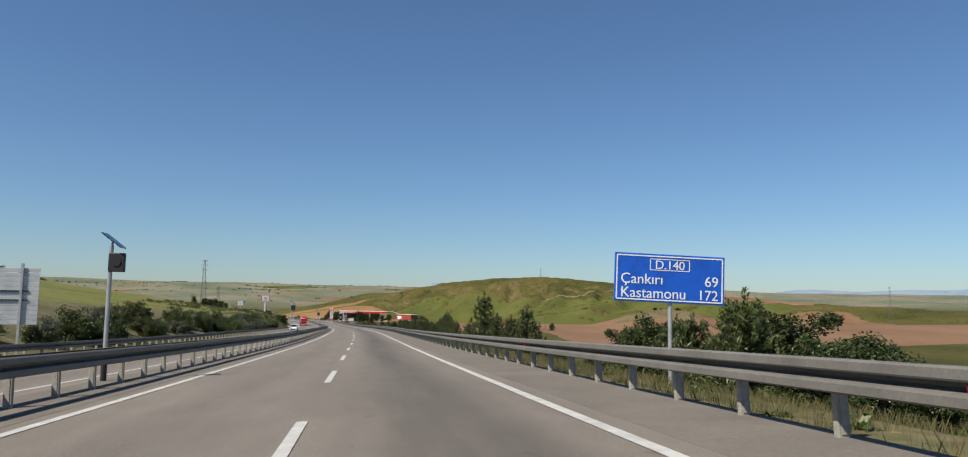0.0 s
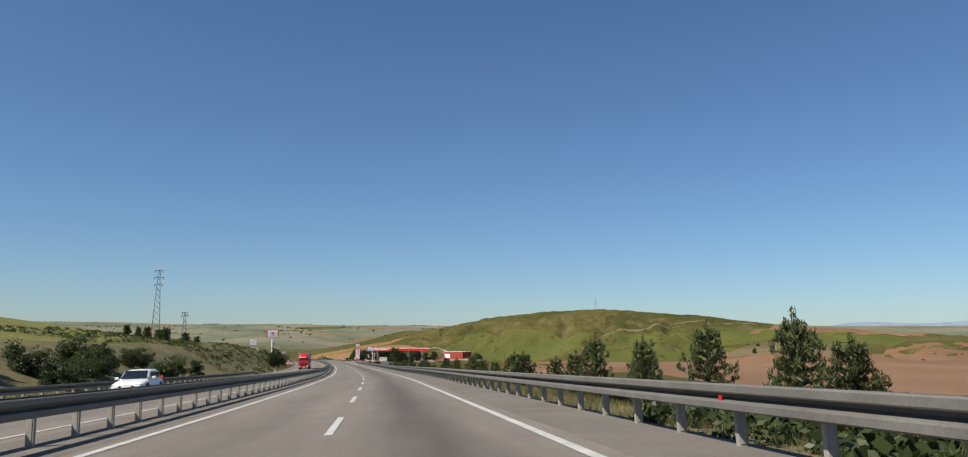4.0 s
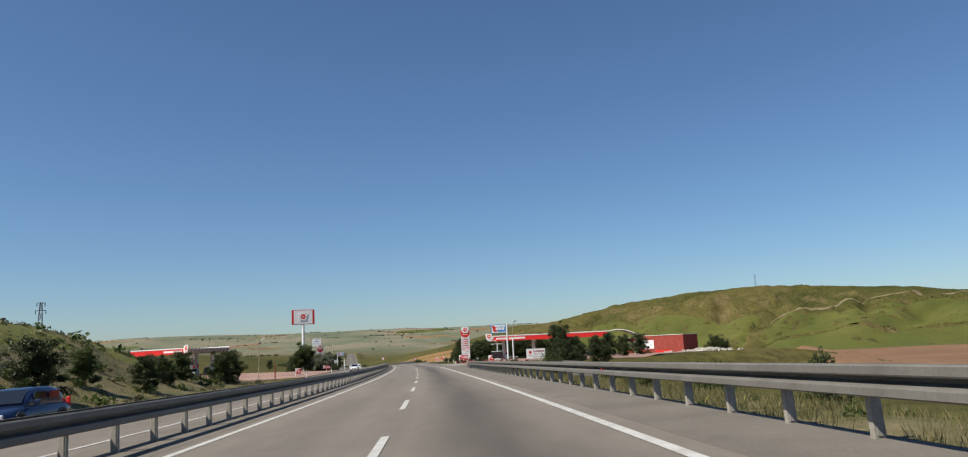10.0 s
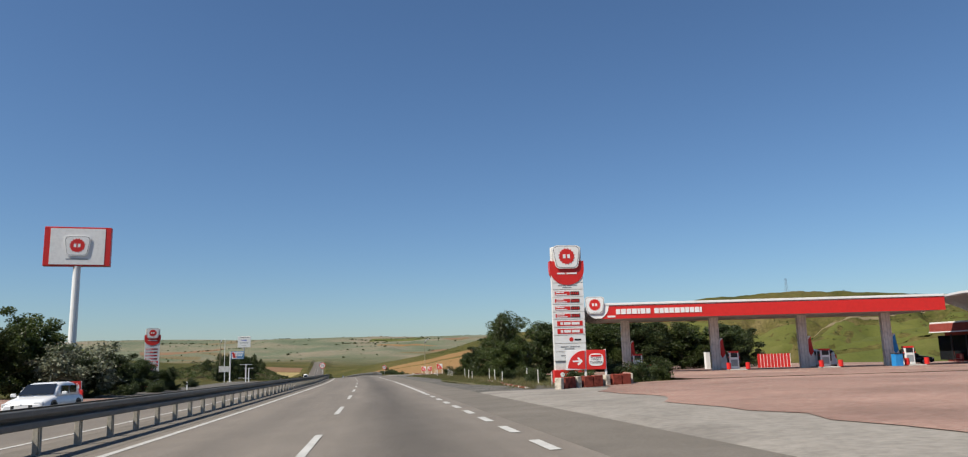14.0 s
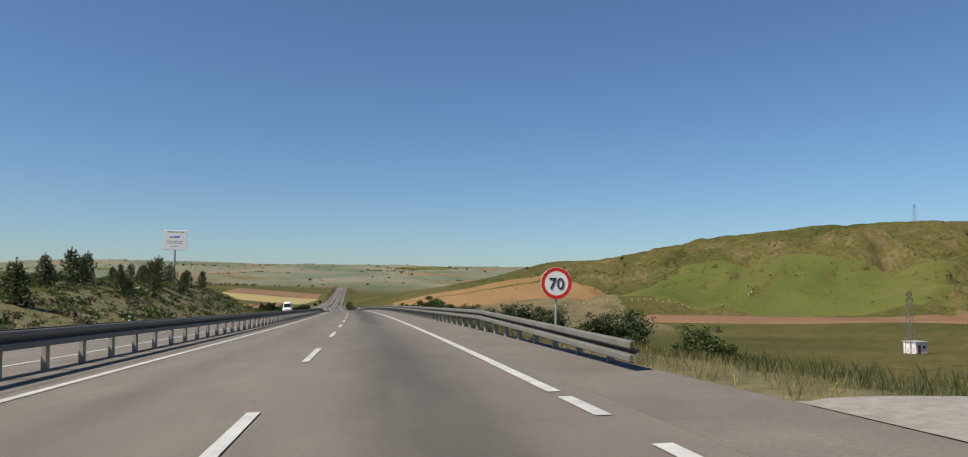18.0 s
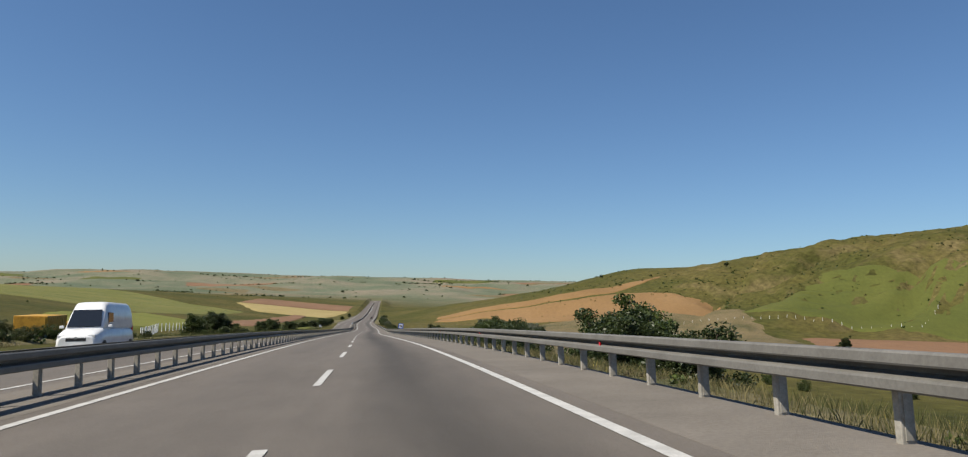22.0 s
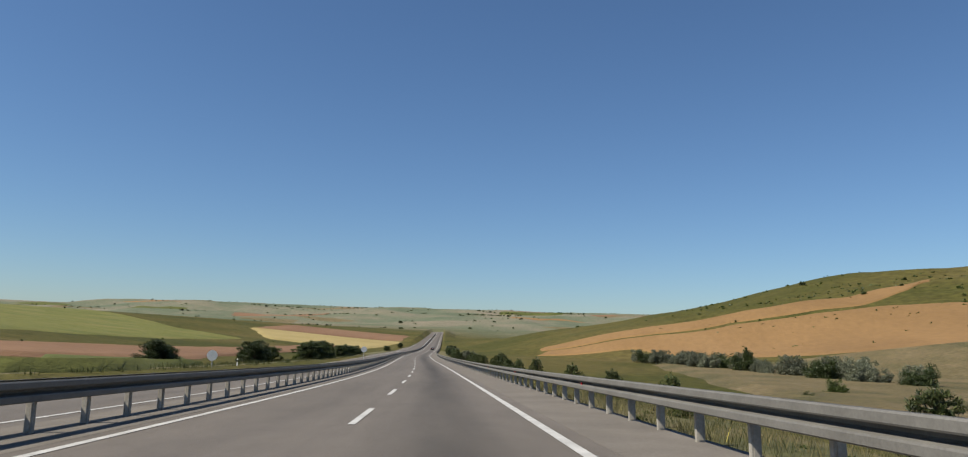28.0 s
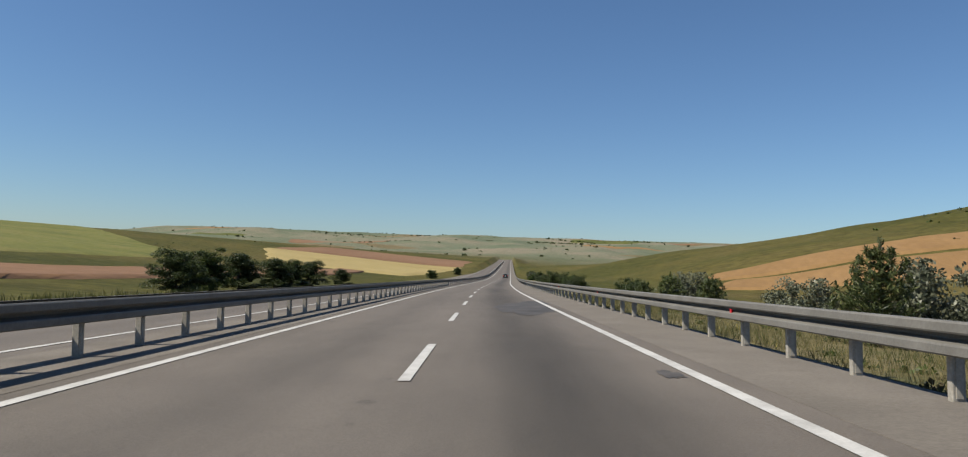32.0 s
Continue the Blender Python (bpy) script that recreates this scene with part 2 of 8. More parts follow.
def asphalt(name, colours):
    """Worn asphalt: the strip's own coordinates (metres across, metres along) carry the oil-darkened middle of the lanes, long streaks and small stains."""
    m, nt, b = material(name, 0.75, 0.0, 0.3)
    uv = nt.nodes.new("ShaderNodeUVMap")
    uv.uv_map = "across_along"
    geo = nt.nodes.new("ShaderNodeNewGeometry")
    sep = nt.nodes.new("ShaderNodeSeparateXYZ")
    nt.links.new(uv.outputs[0], sep.inputs[0])

    def noise(scale, stretch, lo, hi, detail=5.0, f0=0.3, f1=0.7, src=None):
        mp = nt.nodes.new("ShaderNodeMapping")
        mp.inputs["Scale"].default_value = stretch
        nt.links.new(src or uv.outputs[0], mp.inputs["Vector"])
        n = node(nt, "TexNoise", Scale=scale, Detail=detail, Roughness=0.62)
        nt.links.new(mp.outputs[0], n.inputs["Vector"])
        r = nt.nodes.new("ShaderNodeMapRange")
        r.inputs["From Min"].default_value, r.inputs["From Max"].default_value = f0, f1
        r.inputs["To Min"].default_value, r.inputs["To Max"].default_value = lo, hi
        nt.links.new(n.outputs["Fac"], r.inputs["Value"])
        return r.outputs[0]

    def calc(op, x, y):
        q = nt.nodes.new("ShaderNodeMath")
        q.operation = op
        for k, s in enumerate((x, y)):
            if isinstance(s, (int, float)):
                q.inputs[k].default_value = s
            else:
                nt.links.new(s, q.inputs[k])
        return q.outputs[0]

    def band(o, half, deep):
        d = calc("ABSOLUTE", calc("SUBTRACT", sep.outputs[0], o), 0.0)
        r = nt.nodes.new("ShaderNodeMapRange")
        r.interpolation_type = "SMOOTHSTEP"
        r.inputs["From Min"].default_value, r.inputs["From Max"].default_value = 0.0, half
        r.inputs["To Min"].default_value, r.inputs["To Max"].default_value = deep, 0.0
        nt.links.new(d, r.inputs["Value"])
        return r.outputs[0]

    dark = calc("ADD", calc("ADD", band(1.85, 1.6, 0.46), band(-1.75, 1.2, 0.1)), calc("ADD", band(-8.4, 1.3, 0.12), band(-11.9, 1.3, 0.25)))
    dark = calc("MULTIPLY", dark, noise(1.0, (0.3, 0.02, 1), 0.45, 1.35))
    level = calc("SUBTRACT", 1.0, dark)
    age = nt.nodes.new("ShaderNodeMapRange")              # the road past the station has an older, darker wearing course
    for k, q in (("From Min", 560.0), ("From Max", 700.0), ("To Min", 0.97), ("To Max", 0.7)):
        age.inputs[k].default_value = q
    nt.links.new(sep.outputs[1], age.inputs["Value"])
    level = calc("MULTIPLY", level, age.outputs[0])
    level = calc("MULTIPLY", level, noise(1.0, (0.9, 0.05, 1), 0.88, 1.1))
    level = calc("MULTIPLY", level, noise(1.0, (1.3, 0.5, 1), 0.9, 1.08))
    level = calc("MULTIPLY", level, noise(1.0, (1.6, 0.9, 1), 1.0, 0.72, 4.0, 0.66, 0.74))
    level = calc("MULTIPLY", level, noise(45.0, (1, 1, 1), 0.8, 1.2, 3.0, src=geo.outputs["Position"]))
    mix = nt.nodes.new("ShaderNodeMix")
    mix.data_type = "RGBA"
    mix.inputs["A"].default_value, mix.inputs["B"].default_value = (*colours[0], 1), (*colours[1], 1)
    nt.links.new(noise(0.15, (1, 0.3, 1), 0.0, 1.0), mix.inputs["Factor"])
    sc = nt.nodes.new("ShaderNodeVectorMath")
    sc.operation = "SCALE"
    nt.links.new(mix.outputs["Result"], sc.inputs[0])
    nt.links.new(level, sc.inputs["Scale"])
    nt.links.new(sc.outputs[0], b.inputs["Base Color"])
    n3 = node(nt, "TexNoise", Scale=70.0, Detail=4.0, Roughness=0.7)
    nt.links.new(geo.outputs["Position"], n3.inputs["Vector"])
    bp = nt.nodes.new("ShaderNodeBump")
    bp.inputs["Strength"].default_value, bp.inputs["Distance"].default_value = 1.0, 0.008
    nt.links.new(n3.outputs["Fac"], bp.inputs["Height"])
    nt.links.new(bp.outputs[0], b.inputs["Normal"])
    return m


ASPHALT = asphalt("asphalt", ((0.15, 0.13, 0.108), (0.18, 0.156, 0.131)))
TAR = noisy("dark_tar_stain", ((0.3, (0.05, 0.047, 0.044)), (0.7, (0.11, 0.1, 0.092))), 1.5, rough=0.7, second=(12.0, 0.25))
SHOULDER = noisy("pale_shoulder_asphalt", ((0.3, (0.145, 0.129, 0.109)), (0.7, (0.198, 0.176, 0.15))), 0.6, rough=0.85, bump=0.008, bump_scale=50.0, second=(20.0, 0.18), spec=0.2)
WHITE_LINE = noisy("road_paint", ((0.3, (0.4, 0.39, 0.365)), (0.6, (0.56, 0.55, 0.52))), 2.5, rough=0.6, second=(30.0, 0.12))
# galvanised steel again for the posts, lighter: sunlight on them put into the colour
SUNLIT_ZINC = noisy("sunlit_zinc_post", ((0.3, (0.3, 0.28, 0.24)), (0.7, (0.4, 0.375, 0.325))), 2.5, rough=0.65, second=(22.0, 0.2), spec=0.35)
STEEL = noisy("galvanised_steel", ((0.3, (0.135, 0.128, 0.113)), (0.7, (0.19, 0.181, 0.162))), 1.5, rough=0.6, metal=0.0, second=(25.0, 0.15), spec=0.4)
GRAVEL = noisy("grey_gravel", ((0.3, (0.2, 0.185, 0.165)), (0.7, (0.33, 0.31, 0.28))), 1.2, bump=0.05, bump_scale=14.0, second=(12.0, 0.3))
WHITE = paint("white_paint", (0.78, 0.78, 0.77))
RED = paint("red_paint", (0.55, 0.03, 0.025))
BLUE = paint("sign_blue", (0.012, 0.1, 0.55))
DARK = paint("dark_plastic", (0.02, 0.02, 0.022))
GREY = paint("grey_metal", (0.3, 0.31, 0.32))


# ------------------------------------------------------------------ mesh helpers
def mesh(name, verts, faces, mat=None, smooth=False):
    me = bpy.data.meshes.new(name)
    me.from_pydata(verts.tolist() if isinstance(verts, np.ndarray) else [tuple(v) for v in verts], [], faces)
    for m in (mat if isinstance(mat, (list, tuple)) else [mat] if mat else []):
        me.materials.append(m)
    if smooth:
        me.polygons.foreach_set("use_smooth", [True] * len(me.polygons))
    me.update()
    return me


def part(name, data, mat=None, parent=None, label="", m=None):
    """Links a bmesh or a mesh as one object under a thing or under a part."""
    if isinstance(data, bmesh.types.BMesh):
        me = bpy.data.meshes.new(name)
        bmesh.ops.recalc_face_normals(data, faces=data.faces)
        data.to_mesh(me)
        data.free()
        data = me
        for q in (mat if isinstance(mat, (list, tuple)) else [mat] if mat else []):
            me.materials.append(q)
    ob = new(name, data)
    if parent:
        ob.parent = parent
    if m is not None:
        ob.matrix_basis = m
    return tagged(ob, label)


def box(size, at_=(0, 0, 0), bevel=0.0, bm=None, m=None):
    """A box of that size with its middle at at_, its edges rounded by bevel, added to bm."""
    bm = bm or bmesh.new()
    mm = (m or Matrix()) @ Matrix.Translation(at_) @ Matrix.Diagonal((*size, 1))
    r = bmesh.ops.create_cube(bm, size=1.0, matrix=mm)
    if bevel:
        es = list({e for v in r["verts"] for e in v.link_edges})
        bmesh.ops.bevel(bm, geom=es, offset=bevel, segments=2, affect="EDGES", profile=0.5)
    return bm


def rod(a, b, r0, r1=None, n=10, bm=None, caps=True):
    """A round bar from a to b, tapering from r0 to r1."""
    bm = bm or bmesh.new()
    a, b = Vector(a), Vector(b)
    d = b - a
    m = Matrix.Translation((a + b) / 2) @ d.to_track_quat("Z", "Y").to_matrix().to_4x4()
    bmesh.ops.create_cone(bm, cap_ends=caps, segments=n, radius1=r0, radius2=r0 if r1 is None else r1, depth=d.length, matrix=m)
    return bm


def prism(outline, depth, bm=None, m=None):
    """An outline in x, z pushed back along +y by depth."""
    bm = bm or bmesh.new()
    m = m or Matrix()
    f = [bm.verts.new(m @ Vector((x, 0, z))) for x, z in outline]
    k = [bm.verts.new(m @ Vector((x, depth, z))) for x, z in outline]
    n = len(f)
    bm.faces.new(f)
    bm.faces.new(list(reversed(k)))
    for i in range(n):
        bm.faces.new((f[i], f[(i + 1) % n], k[(i + 1) % n], k[i]))
    return bm


def thing(name, m, label, category, group="", kind=""):
    ob = new(name)
    ob.matrix_basis = m
    return tagged(ob, label, category, group, kind)


def strip(name, s0, s1, o0, o1, dz, mat, step=4.0, parent=None, label="", thick=0.0):
    """A ribbon along the road between the offsets o0 and o1."""
    n = max(1, int(math.ceil((s1 - s0) / step)))
    v, f = [], []
    rows = [(o0, dz), (o1, dz)] if not thick else [(o0, dz - thick), (o0, dz), (o1, dz), (o1, dz - thick)]
    k = len(rows)
    for i in range(n + 1):
        s = s0 + (s1 - s0) * i / n
        for o, z in rows:
            v.append(at(s, o, z))
        if i:
            for j in range(k - 1):
                p, q = (i - 1) * k + j, i * k + j
                f.append((p, q, q + 1, p + 1)[::-1])
    me = mesh(name, v, f, mat)
    uv = me.uv_layers.new(name="across_along")
    for lp in me.loops:
        i, j = divmod(lp.vertex_index, k)
        uv.data[lp.index].uv = (rows[j][0], s0 + (s1 - s0) * i / n)
    return part(name, me, parent=parent, label=label)


# ------------------------------------------------------------------ the lie of the land
_YR = _C[:, 1]


def road_x(y):
    return np.interp(y, _YR, _C[:, 0])


def road_z(y):
    return np.interp(y, _YR, _C[:, 2])


def smooth(t):
    t = np.clip(t, 0.0, 1.0)
    return t * t * (3 - 2 * t)


def east(y):
    """How far east the country lies at y, so that it keeps its place beside the road."""
    return np.interp(y, (0, 100, 200, 400, 600, 800, 1000, 1100, 1200), (0, 0.96, 1.31, 2.37, 3.02, 3.98, 3.76, 4.76, 5.37))


RIDGE = ((-190, 1899, -28.8), (-90, 1640, -19.3), (-47, 1531, -11.4), (14, 1398, 4), (50, 1331, 13.6), (85, 1286, 19.3), (112, 1286, 26.4), (157, 1241, 34.6),
         (229, 1192, 42.1), (300, 1164, 45.9), (370, 1122, 38.2), (440, 1096, 31.5), (500, 1028, 18.5), (600, 930, 7.2), (720, 800, -0.5))
LEFT_RIDGE = ((-420, 560, 4), (-480, 850, 6), (-560, 1100, -2), (-600, 1350, -6), (-560, 1650, -9), (-500, 1900, -13), (-460, 2150, -20))


def along(line, x, y, power=1.0):
    """For arrays of places: the distance to a bent line, the height of the line at the nearest point and how far along it that lies."""
    best = np.full(np.shape(x), 1e9)
    height, run, done = np.zeros(np.shape(x)), np.zeros(np.shape(x)), 0.0
    for (ax, ay, az), (bx, by, bz) in zip(line, line[1:]):
        dx, dy = bx - ax, by - ay
        t = np.clip(((x - ax) * dx + (y - ay) * dy) / (dx * dx + dy * dy), 0, 1)
        d = np.hypot(x - ax - t * dx, y - ay - t * dy)
        height = np.where(d < best, az + t * (bz - az), height)
        run = np.where(d < best, done + t * math.hypot(dx, dy), run)
        done += math.hypot(dx, dy)
        best = np.minimum(best, d)
    return best, height, run


def rough(x, y, scale, seed=0.0, octaves=3):
    """Smooth hills and hollows: sums of turned sine waves, about -1 to 1."""
    out, amp, tot = 0.0, 1.0, 0.0
    for i in range(octaves):
        a = 0.7 + 1.9 * i + seed
        k = 2 * math.pi / scale * 1.93 ** i
        u = x * math.cos(a) + y * math.sin(a)
        w = -x * math.sin(a) + y * math.cos(a)
        out = out + amp * np.sin(k * u + 1.3 * np.sin(0.61 * k * w + seed)) * np.cos(0.83 * k * w + 0.7 * seed + i)
        tot, amp = tot + amp, amp * 0.5
    return out / tot * 1.4


def ground_z(x, y):
    """The height of the ground, for arrays of places."""
    x, y = np.asarray(x, float), np.asarray(y, float)
    rz, u = road_z(np.clip(y, -200, 1900)), x - road_x(np.clip(y, -200, 4000))
    yn = np.clip(y, -200, 1900)
    # valley floor on the right, the terrace of the filling stations
    floor = np.interp(yn, (-200, 100, 300, 520, 720, 900, 1100, 1300, 1900), (-6, -9, -14, -17, -25, -28, -29, -30, -30))
    r = np.clip(u, 0, None)
    tilt = cross(np.clip(y, -40, 1400) * 1.015) * np.clip(u, -17, 7)
    z = rz + tilt - 0.06
    bank = smooth((u - 6.0) / (22.0 + 700.0 * smooth((y - 2120) / 260.0)))
    right = floor + 0.010 * np.clip(u - 150, 0, None)
    z = np.where(u > 6.0, z * (1 - bank) + right * bank, z)
    # the level yard of the filling station
    yard = smooth((y - 400) / 18.0) * (1 - smooth((y - 580) / 20.0)) * (1 - smooth((u - np.interp(y, (400, 430, 452, 470), (14, 20, 36, 78))) / 40.0))
    z = np.where(u > 6.0, z * (1 - yard) + (rz + tilt - 0.06 + 0.22 * smooth((u - 7) / 12)) * yard, z)
    # left: cutting and slopes
    up = np.interp(yn, (-200, 0, 180, 300, 370, 410, 600, 640, 690, 735, 770, 1900), (3, 4, 4, 6.5, 6, 0, 0.3, 2.5, 5, 5, -1.5, -1))
    lb = smooth((-u - 17.5) / 14.0)
    z = np.where(u < -17.5, z + up * lb, z)
    brow = 40 + 26 * smooth((yn - 400) / 20.0) * (1 - smooth((yn - 500) / 30.0))
    z = z + np.where(u < -brow, np.interp(yn, (-200, 100, 420, 600, 800, 1900), (0.13, 0.14, 0.15, 0.09, 0.03, 0.015)) * np.clip(-u - brow, 0, 95), 0.0)
    far = smooth((np.abs(u) - 40) / 200.0)
    z = z + far * rough(x, y, 420.0, 1.0) * 2.0
    # the long hill on the right, cut by gullies
    d, h, a = along(RIDGE, x - 4.6, y)
    width = 225.0 + 30 * rough(x, y, 300.0, 2.0, 2)
    run = a + 0.45 * d + 16 * rough(x, y, 130.0, 4.0, 2)
    gul = (1 - np.abs(np.sin(math.pi * run / 62.0))) ** 1.6 + 0.4 * (1 - np.abs(np.sin(math.pi * (run + 6 * rough(x, y, 40.0, 5.0, 2)) / 23.0))) ** 1.5
    gul = gul * smooth((x - 5.0) / 70.0)
    k = smooth(1 - d / width)
    hill = h + 1.5 * rough(x, y, 160.0, 3.0) - 2.2 * np.abs(rough(x, y, 48.0, 6.0, 2)) * smooth((x - 20.0) / 60.0)
    z = np.where((hill > z) & (k > 0), z + (hill - z) * k - (10.5 * (gul - 0.25) * np.clip(4 * k * (1 - k), 0, 1) ** 0.8) * np.clip((hill - z) / 40, 0, 1), z)
    z = z + 4.0 * np.exp(-(((x + 5) ** 2 + (y - 1325) ** 2) / 3600.0)) + 14.0 * np.exp(-((x - 240) ** 2 / 2200.0 + (y - 545) ** 2 / 1200.0))
    d, h, a = along(LEFT_RIDGE, x - 4.6, y)
    k = smooth(1 - d / 380.0)
    z = np.where(h > z, z + (h - z) * k, z)
    # the far side of the valley
    t = smooth((y - 1750) / 2150.0)
    ridge = 80 + 9 * rough(x, y, 1900.0, 5.0, 3) + 20 * np.exp(-((x + 1500) / 320.0) ** 2)
    z = z * (1 - t) + ridge * t + t * (1 - t) * 4 * 9 * rough(x, y, 620.0, 6.0, 4) * smooth((y - 1900) / 500.0)
    # side distance to the right: blue hills beyond the fields
    t = smooth((x - 900) / 1900.0)
    z = z + t * (22 + 14 * rough(x, y, 1300.0, 7.0, 3)) * smooth((2600 - y) / 1500.0)
    # keep the carriageways free
    free = (u > -17.4) & (u < 6.2) & (y < 2140)
    return np.where(free, road_z(y) + tilt - 0.08, z)


def gz(x, y):
    return float(ground_z(np.array([x]), np.array([y]))[0])


def spread(parts):
    out = []
    for a, b, n in parts:
        out += list(np.linspace(a, b, n, endpoint=False))
    return np.array(out + [parts[-1][1]])


_us = spread(((-3600, -1200, 30), (-1200, -500, 40), (-500, -120, 50), (-120, -40, 30), (-40, -17.5, 20), (-17.5, 6.2, 6), (6.2, 30, 20), (30, 120, 30), (120, 520, 110), (520, 700, 26), (700, 1300, 40), (1300, 3800, 30)))
_ys = spread(((-700, -60, 12), (-60, 780, 170), (780, 1400, 190), (1400, 1500, 16), (1500, 2200, 60), (2200, 4100, 70), (4100, 4700, 6)))
_Y, _U = np.meshgrid(_ys, _us, indexing="ij")
_X = road_x(np.clip(_Y, -200, 4000)) + _U
_Z = ground_z(_X, _Y)
_nu = len(_us)
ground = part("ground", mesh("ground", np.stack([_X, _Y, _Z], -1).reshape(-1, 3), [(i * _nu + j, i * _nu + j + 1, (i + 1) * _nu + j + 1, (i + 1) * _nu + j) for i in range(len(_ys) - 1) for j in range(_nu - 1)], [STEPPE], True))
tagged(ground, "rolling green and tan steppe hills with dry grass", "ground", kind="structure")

# blue mountains far off beyond the right-hand fields, haze put into their colour
MOUNTAIN = noisy("distant_hazed_mountain", ((0.3, (0.15, 0.2, 0.26)), (0.7, (0.2, 0.25, 0.31))), 0.004, detail=7.0, second=(0.02, 0.12), tone=1.0)
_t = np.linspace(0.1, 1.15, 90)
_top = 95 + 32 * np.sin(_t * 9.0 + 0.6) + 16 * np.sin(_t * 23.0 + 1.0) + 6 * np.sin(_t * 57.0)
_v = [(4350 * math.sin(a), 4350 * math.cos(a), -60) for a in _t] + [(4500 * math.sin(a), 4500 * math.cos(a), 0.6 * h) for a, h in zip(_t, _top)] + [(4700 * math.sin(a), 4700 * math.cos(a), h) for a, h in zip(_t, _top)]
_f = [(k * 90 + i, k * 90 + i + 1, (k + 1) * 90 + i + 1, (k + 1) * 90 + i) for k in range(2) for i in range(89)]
tagged(part("backdrop", mesh("backdrop", _v, _f, MOUNTAIN, True)), "mountains on the far horizon, blue with painted haze", "mountains", kind="structure")

# ------------------------------------------------------------------ carriageways
END = 2150.0
RIGHT_RAIL, LEFT_RAIL, FAR_RAIL = 5.66, -5.15, -15.6
road = strip("road", -120, END, -5.0, 4.6, 0.0, ASPHALT, 6.0)
tagged(road, "grey two-lane asphalt carriageway with white markings", "road", kind="structure")
opposite = strip("road", -120, END, -15.2, -6.1, 0.0, ASPHALT, 6.0)
tagged(opposite, "grey asphalt carriageway of the opposite direction", "road", kind="structure")

tagged(strip("pavement", -120, END, 4.05, 5.85, 0.004, SHOULDER, 6.0, thick=0.1), "pale worn asphalt shoulder", "shoulder", kind="structure")
tagged(strip("pavement", -120, END, -6.15, -4.0, 0.004, SHOULDER, 6.0), "pale dusty median strip under the guard rail", "median", kind="structure")
tagged(strip("pavement", -120, END, -16.9, -14.6, 0.004, SHOULDER, 6.0), "pale gravelly shoulder of the opposite carriageway", "shoulder", kind="structure")


def line(o, s0, s1, label, width=0.16):
    tagged(strip("road_line", s0, s1, o - width / 2, o + width / 2, 0.009, WHITE_LINE, 6.0), label, "road line", "road lines", "structure")


SPLIT = ((428.0, 476.0), (513.0, 588.0))      # where the right edge line is broken, at the entry and the exit of the filling station
line(-WL, -100, END, "solid white left edge line", 0.18)
line(WR, -100, SPLIT[0][0], "solid white right edge line", 0.18)
line(WR, SPLIT[0][1], SPLIT[1][0], "solid white right edge line", 0.18)
line(WR, SPLIT[1][1], END, "solid white right edge line", 0.18)
line(-6.75, -100, END, "solid white edge line beside the median", 0.15)
line(-13.65, -100, END, "solid white outer edge line", 0.15)


def dash_mesh(length, width):
    v = [(-width / 2, 0, 0), (width / 2, 0, 0), (width / 2 * 0.98, length, 0), (-width / 2 * 1.02, length, 0)]
    return mesh("lane_dash", v, [(0, 1, 2, 3)], WHITE_LINE)


DASH_MESH, SHORT_MESH = dash_mesh(4.79, 0.15), dash_mesh(1.5, 0.18)


def on_road(s, o, dz):
    """A pose on the road that looks along it, following its slope."""
    g = math.degrees(math.atan(np.interp(s, _S, _G)))
    p = at(s, o, dz)
    return pose(p.x, p.y, p.z, g, -math.degrees(math.atan(float(cross(s)))), head(s))


lane = thing("lane_line", Matrix(), "broken white lane line of long dashes", "road line", "road lines", "structure")
for _k in range(-3, 110):
    part("lane_dash", DASH_MESH, parent=lane, m=on_road(12.0 * _k + DASH, 0.0, 0.011))
far_lane = thing("lane_line", Matrix(), "broken white lane line on the opposite carriageway", "road line", "road lines", "structure")
for _k in range(-2, 100):
    part("lane_dash", DASH_MESH, parent=far_lane, m=on_road(12.0 * _k + DASH + 5.0, -10.15, 0.011))
for _a, _b in SPLIT:
    broken = thing("edge_line", Matrix(), "right edge line in short white dashes at the station's mouth", "road line", "road lines", "structure")
    for _s in np.arange(_a + 1.0, _b - 1.0, 3.0):
        part("edge_dash", SHORT_MESH, parent=broken, m=on_road(_s, WR, 0.011))

# ------------------------------------------------------------------ guard rails
BEAM = ((0.0, 0.05), (0.0, 0.12), (0.02, 0.15), (0.1, 0.15), (0.12, 0.14), (0.145, 0.03), (0.165, 0.0), (0.205, 0.0), (0.222, 0.03), (0.222, 0.14), (0.24, 0.15), (0.322, 0.15), (0.341, 0.13), (0.341, 0.05))   # height, depth of the deep W


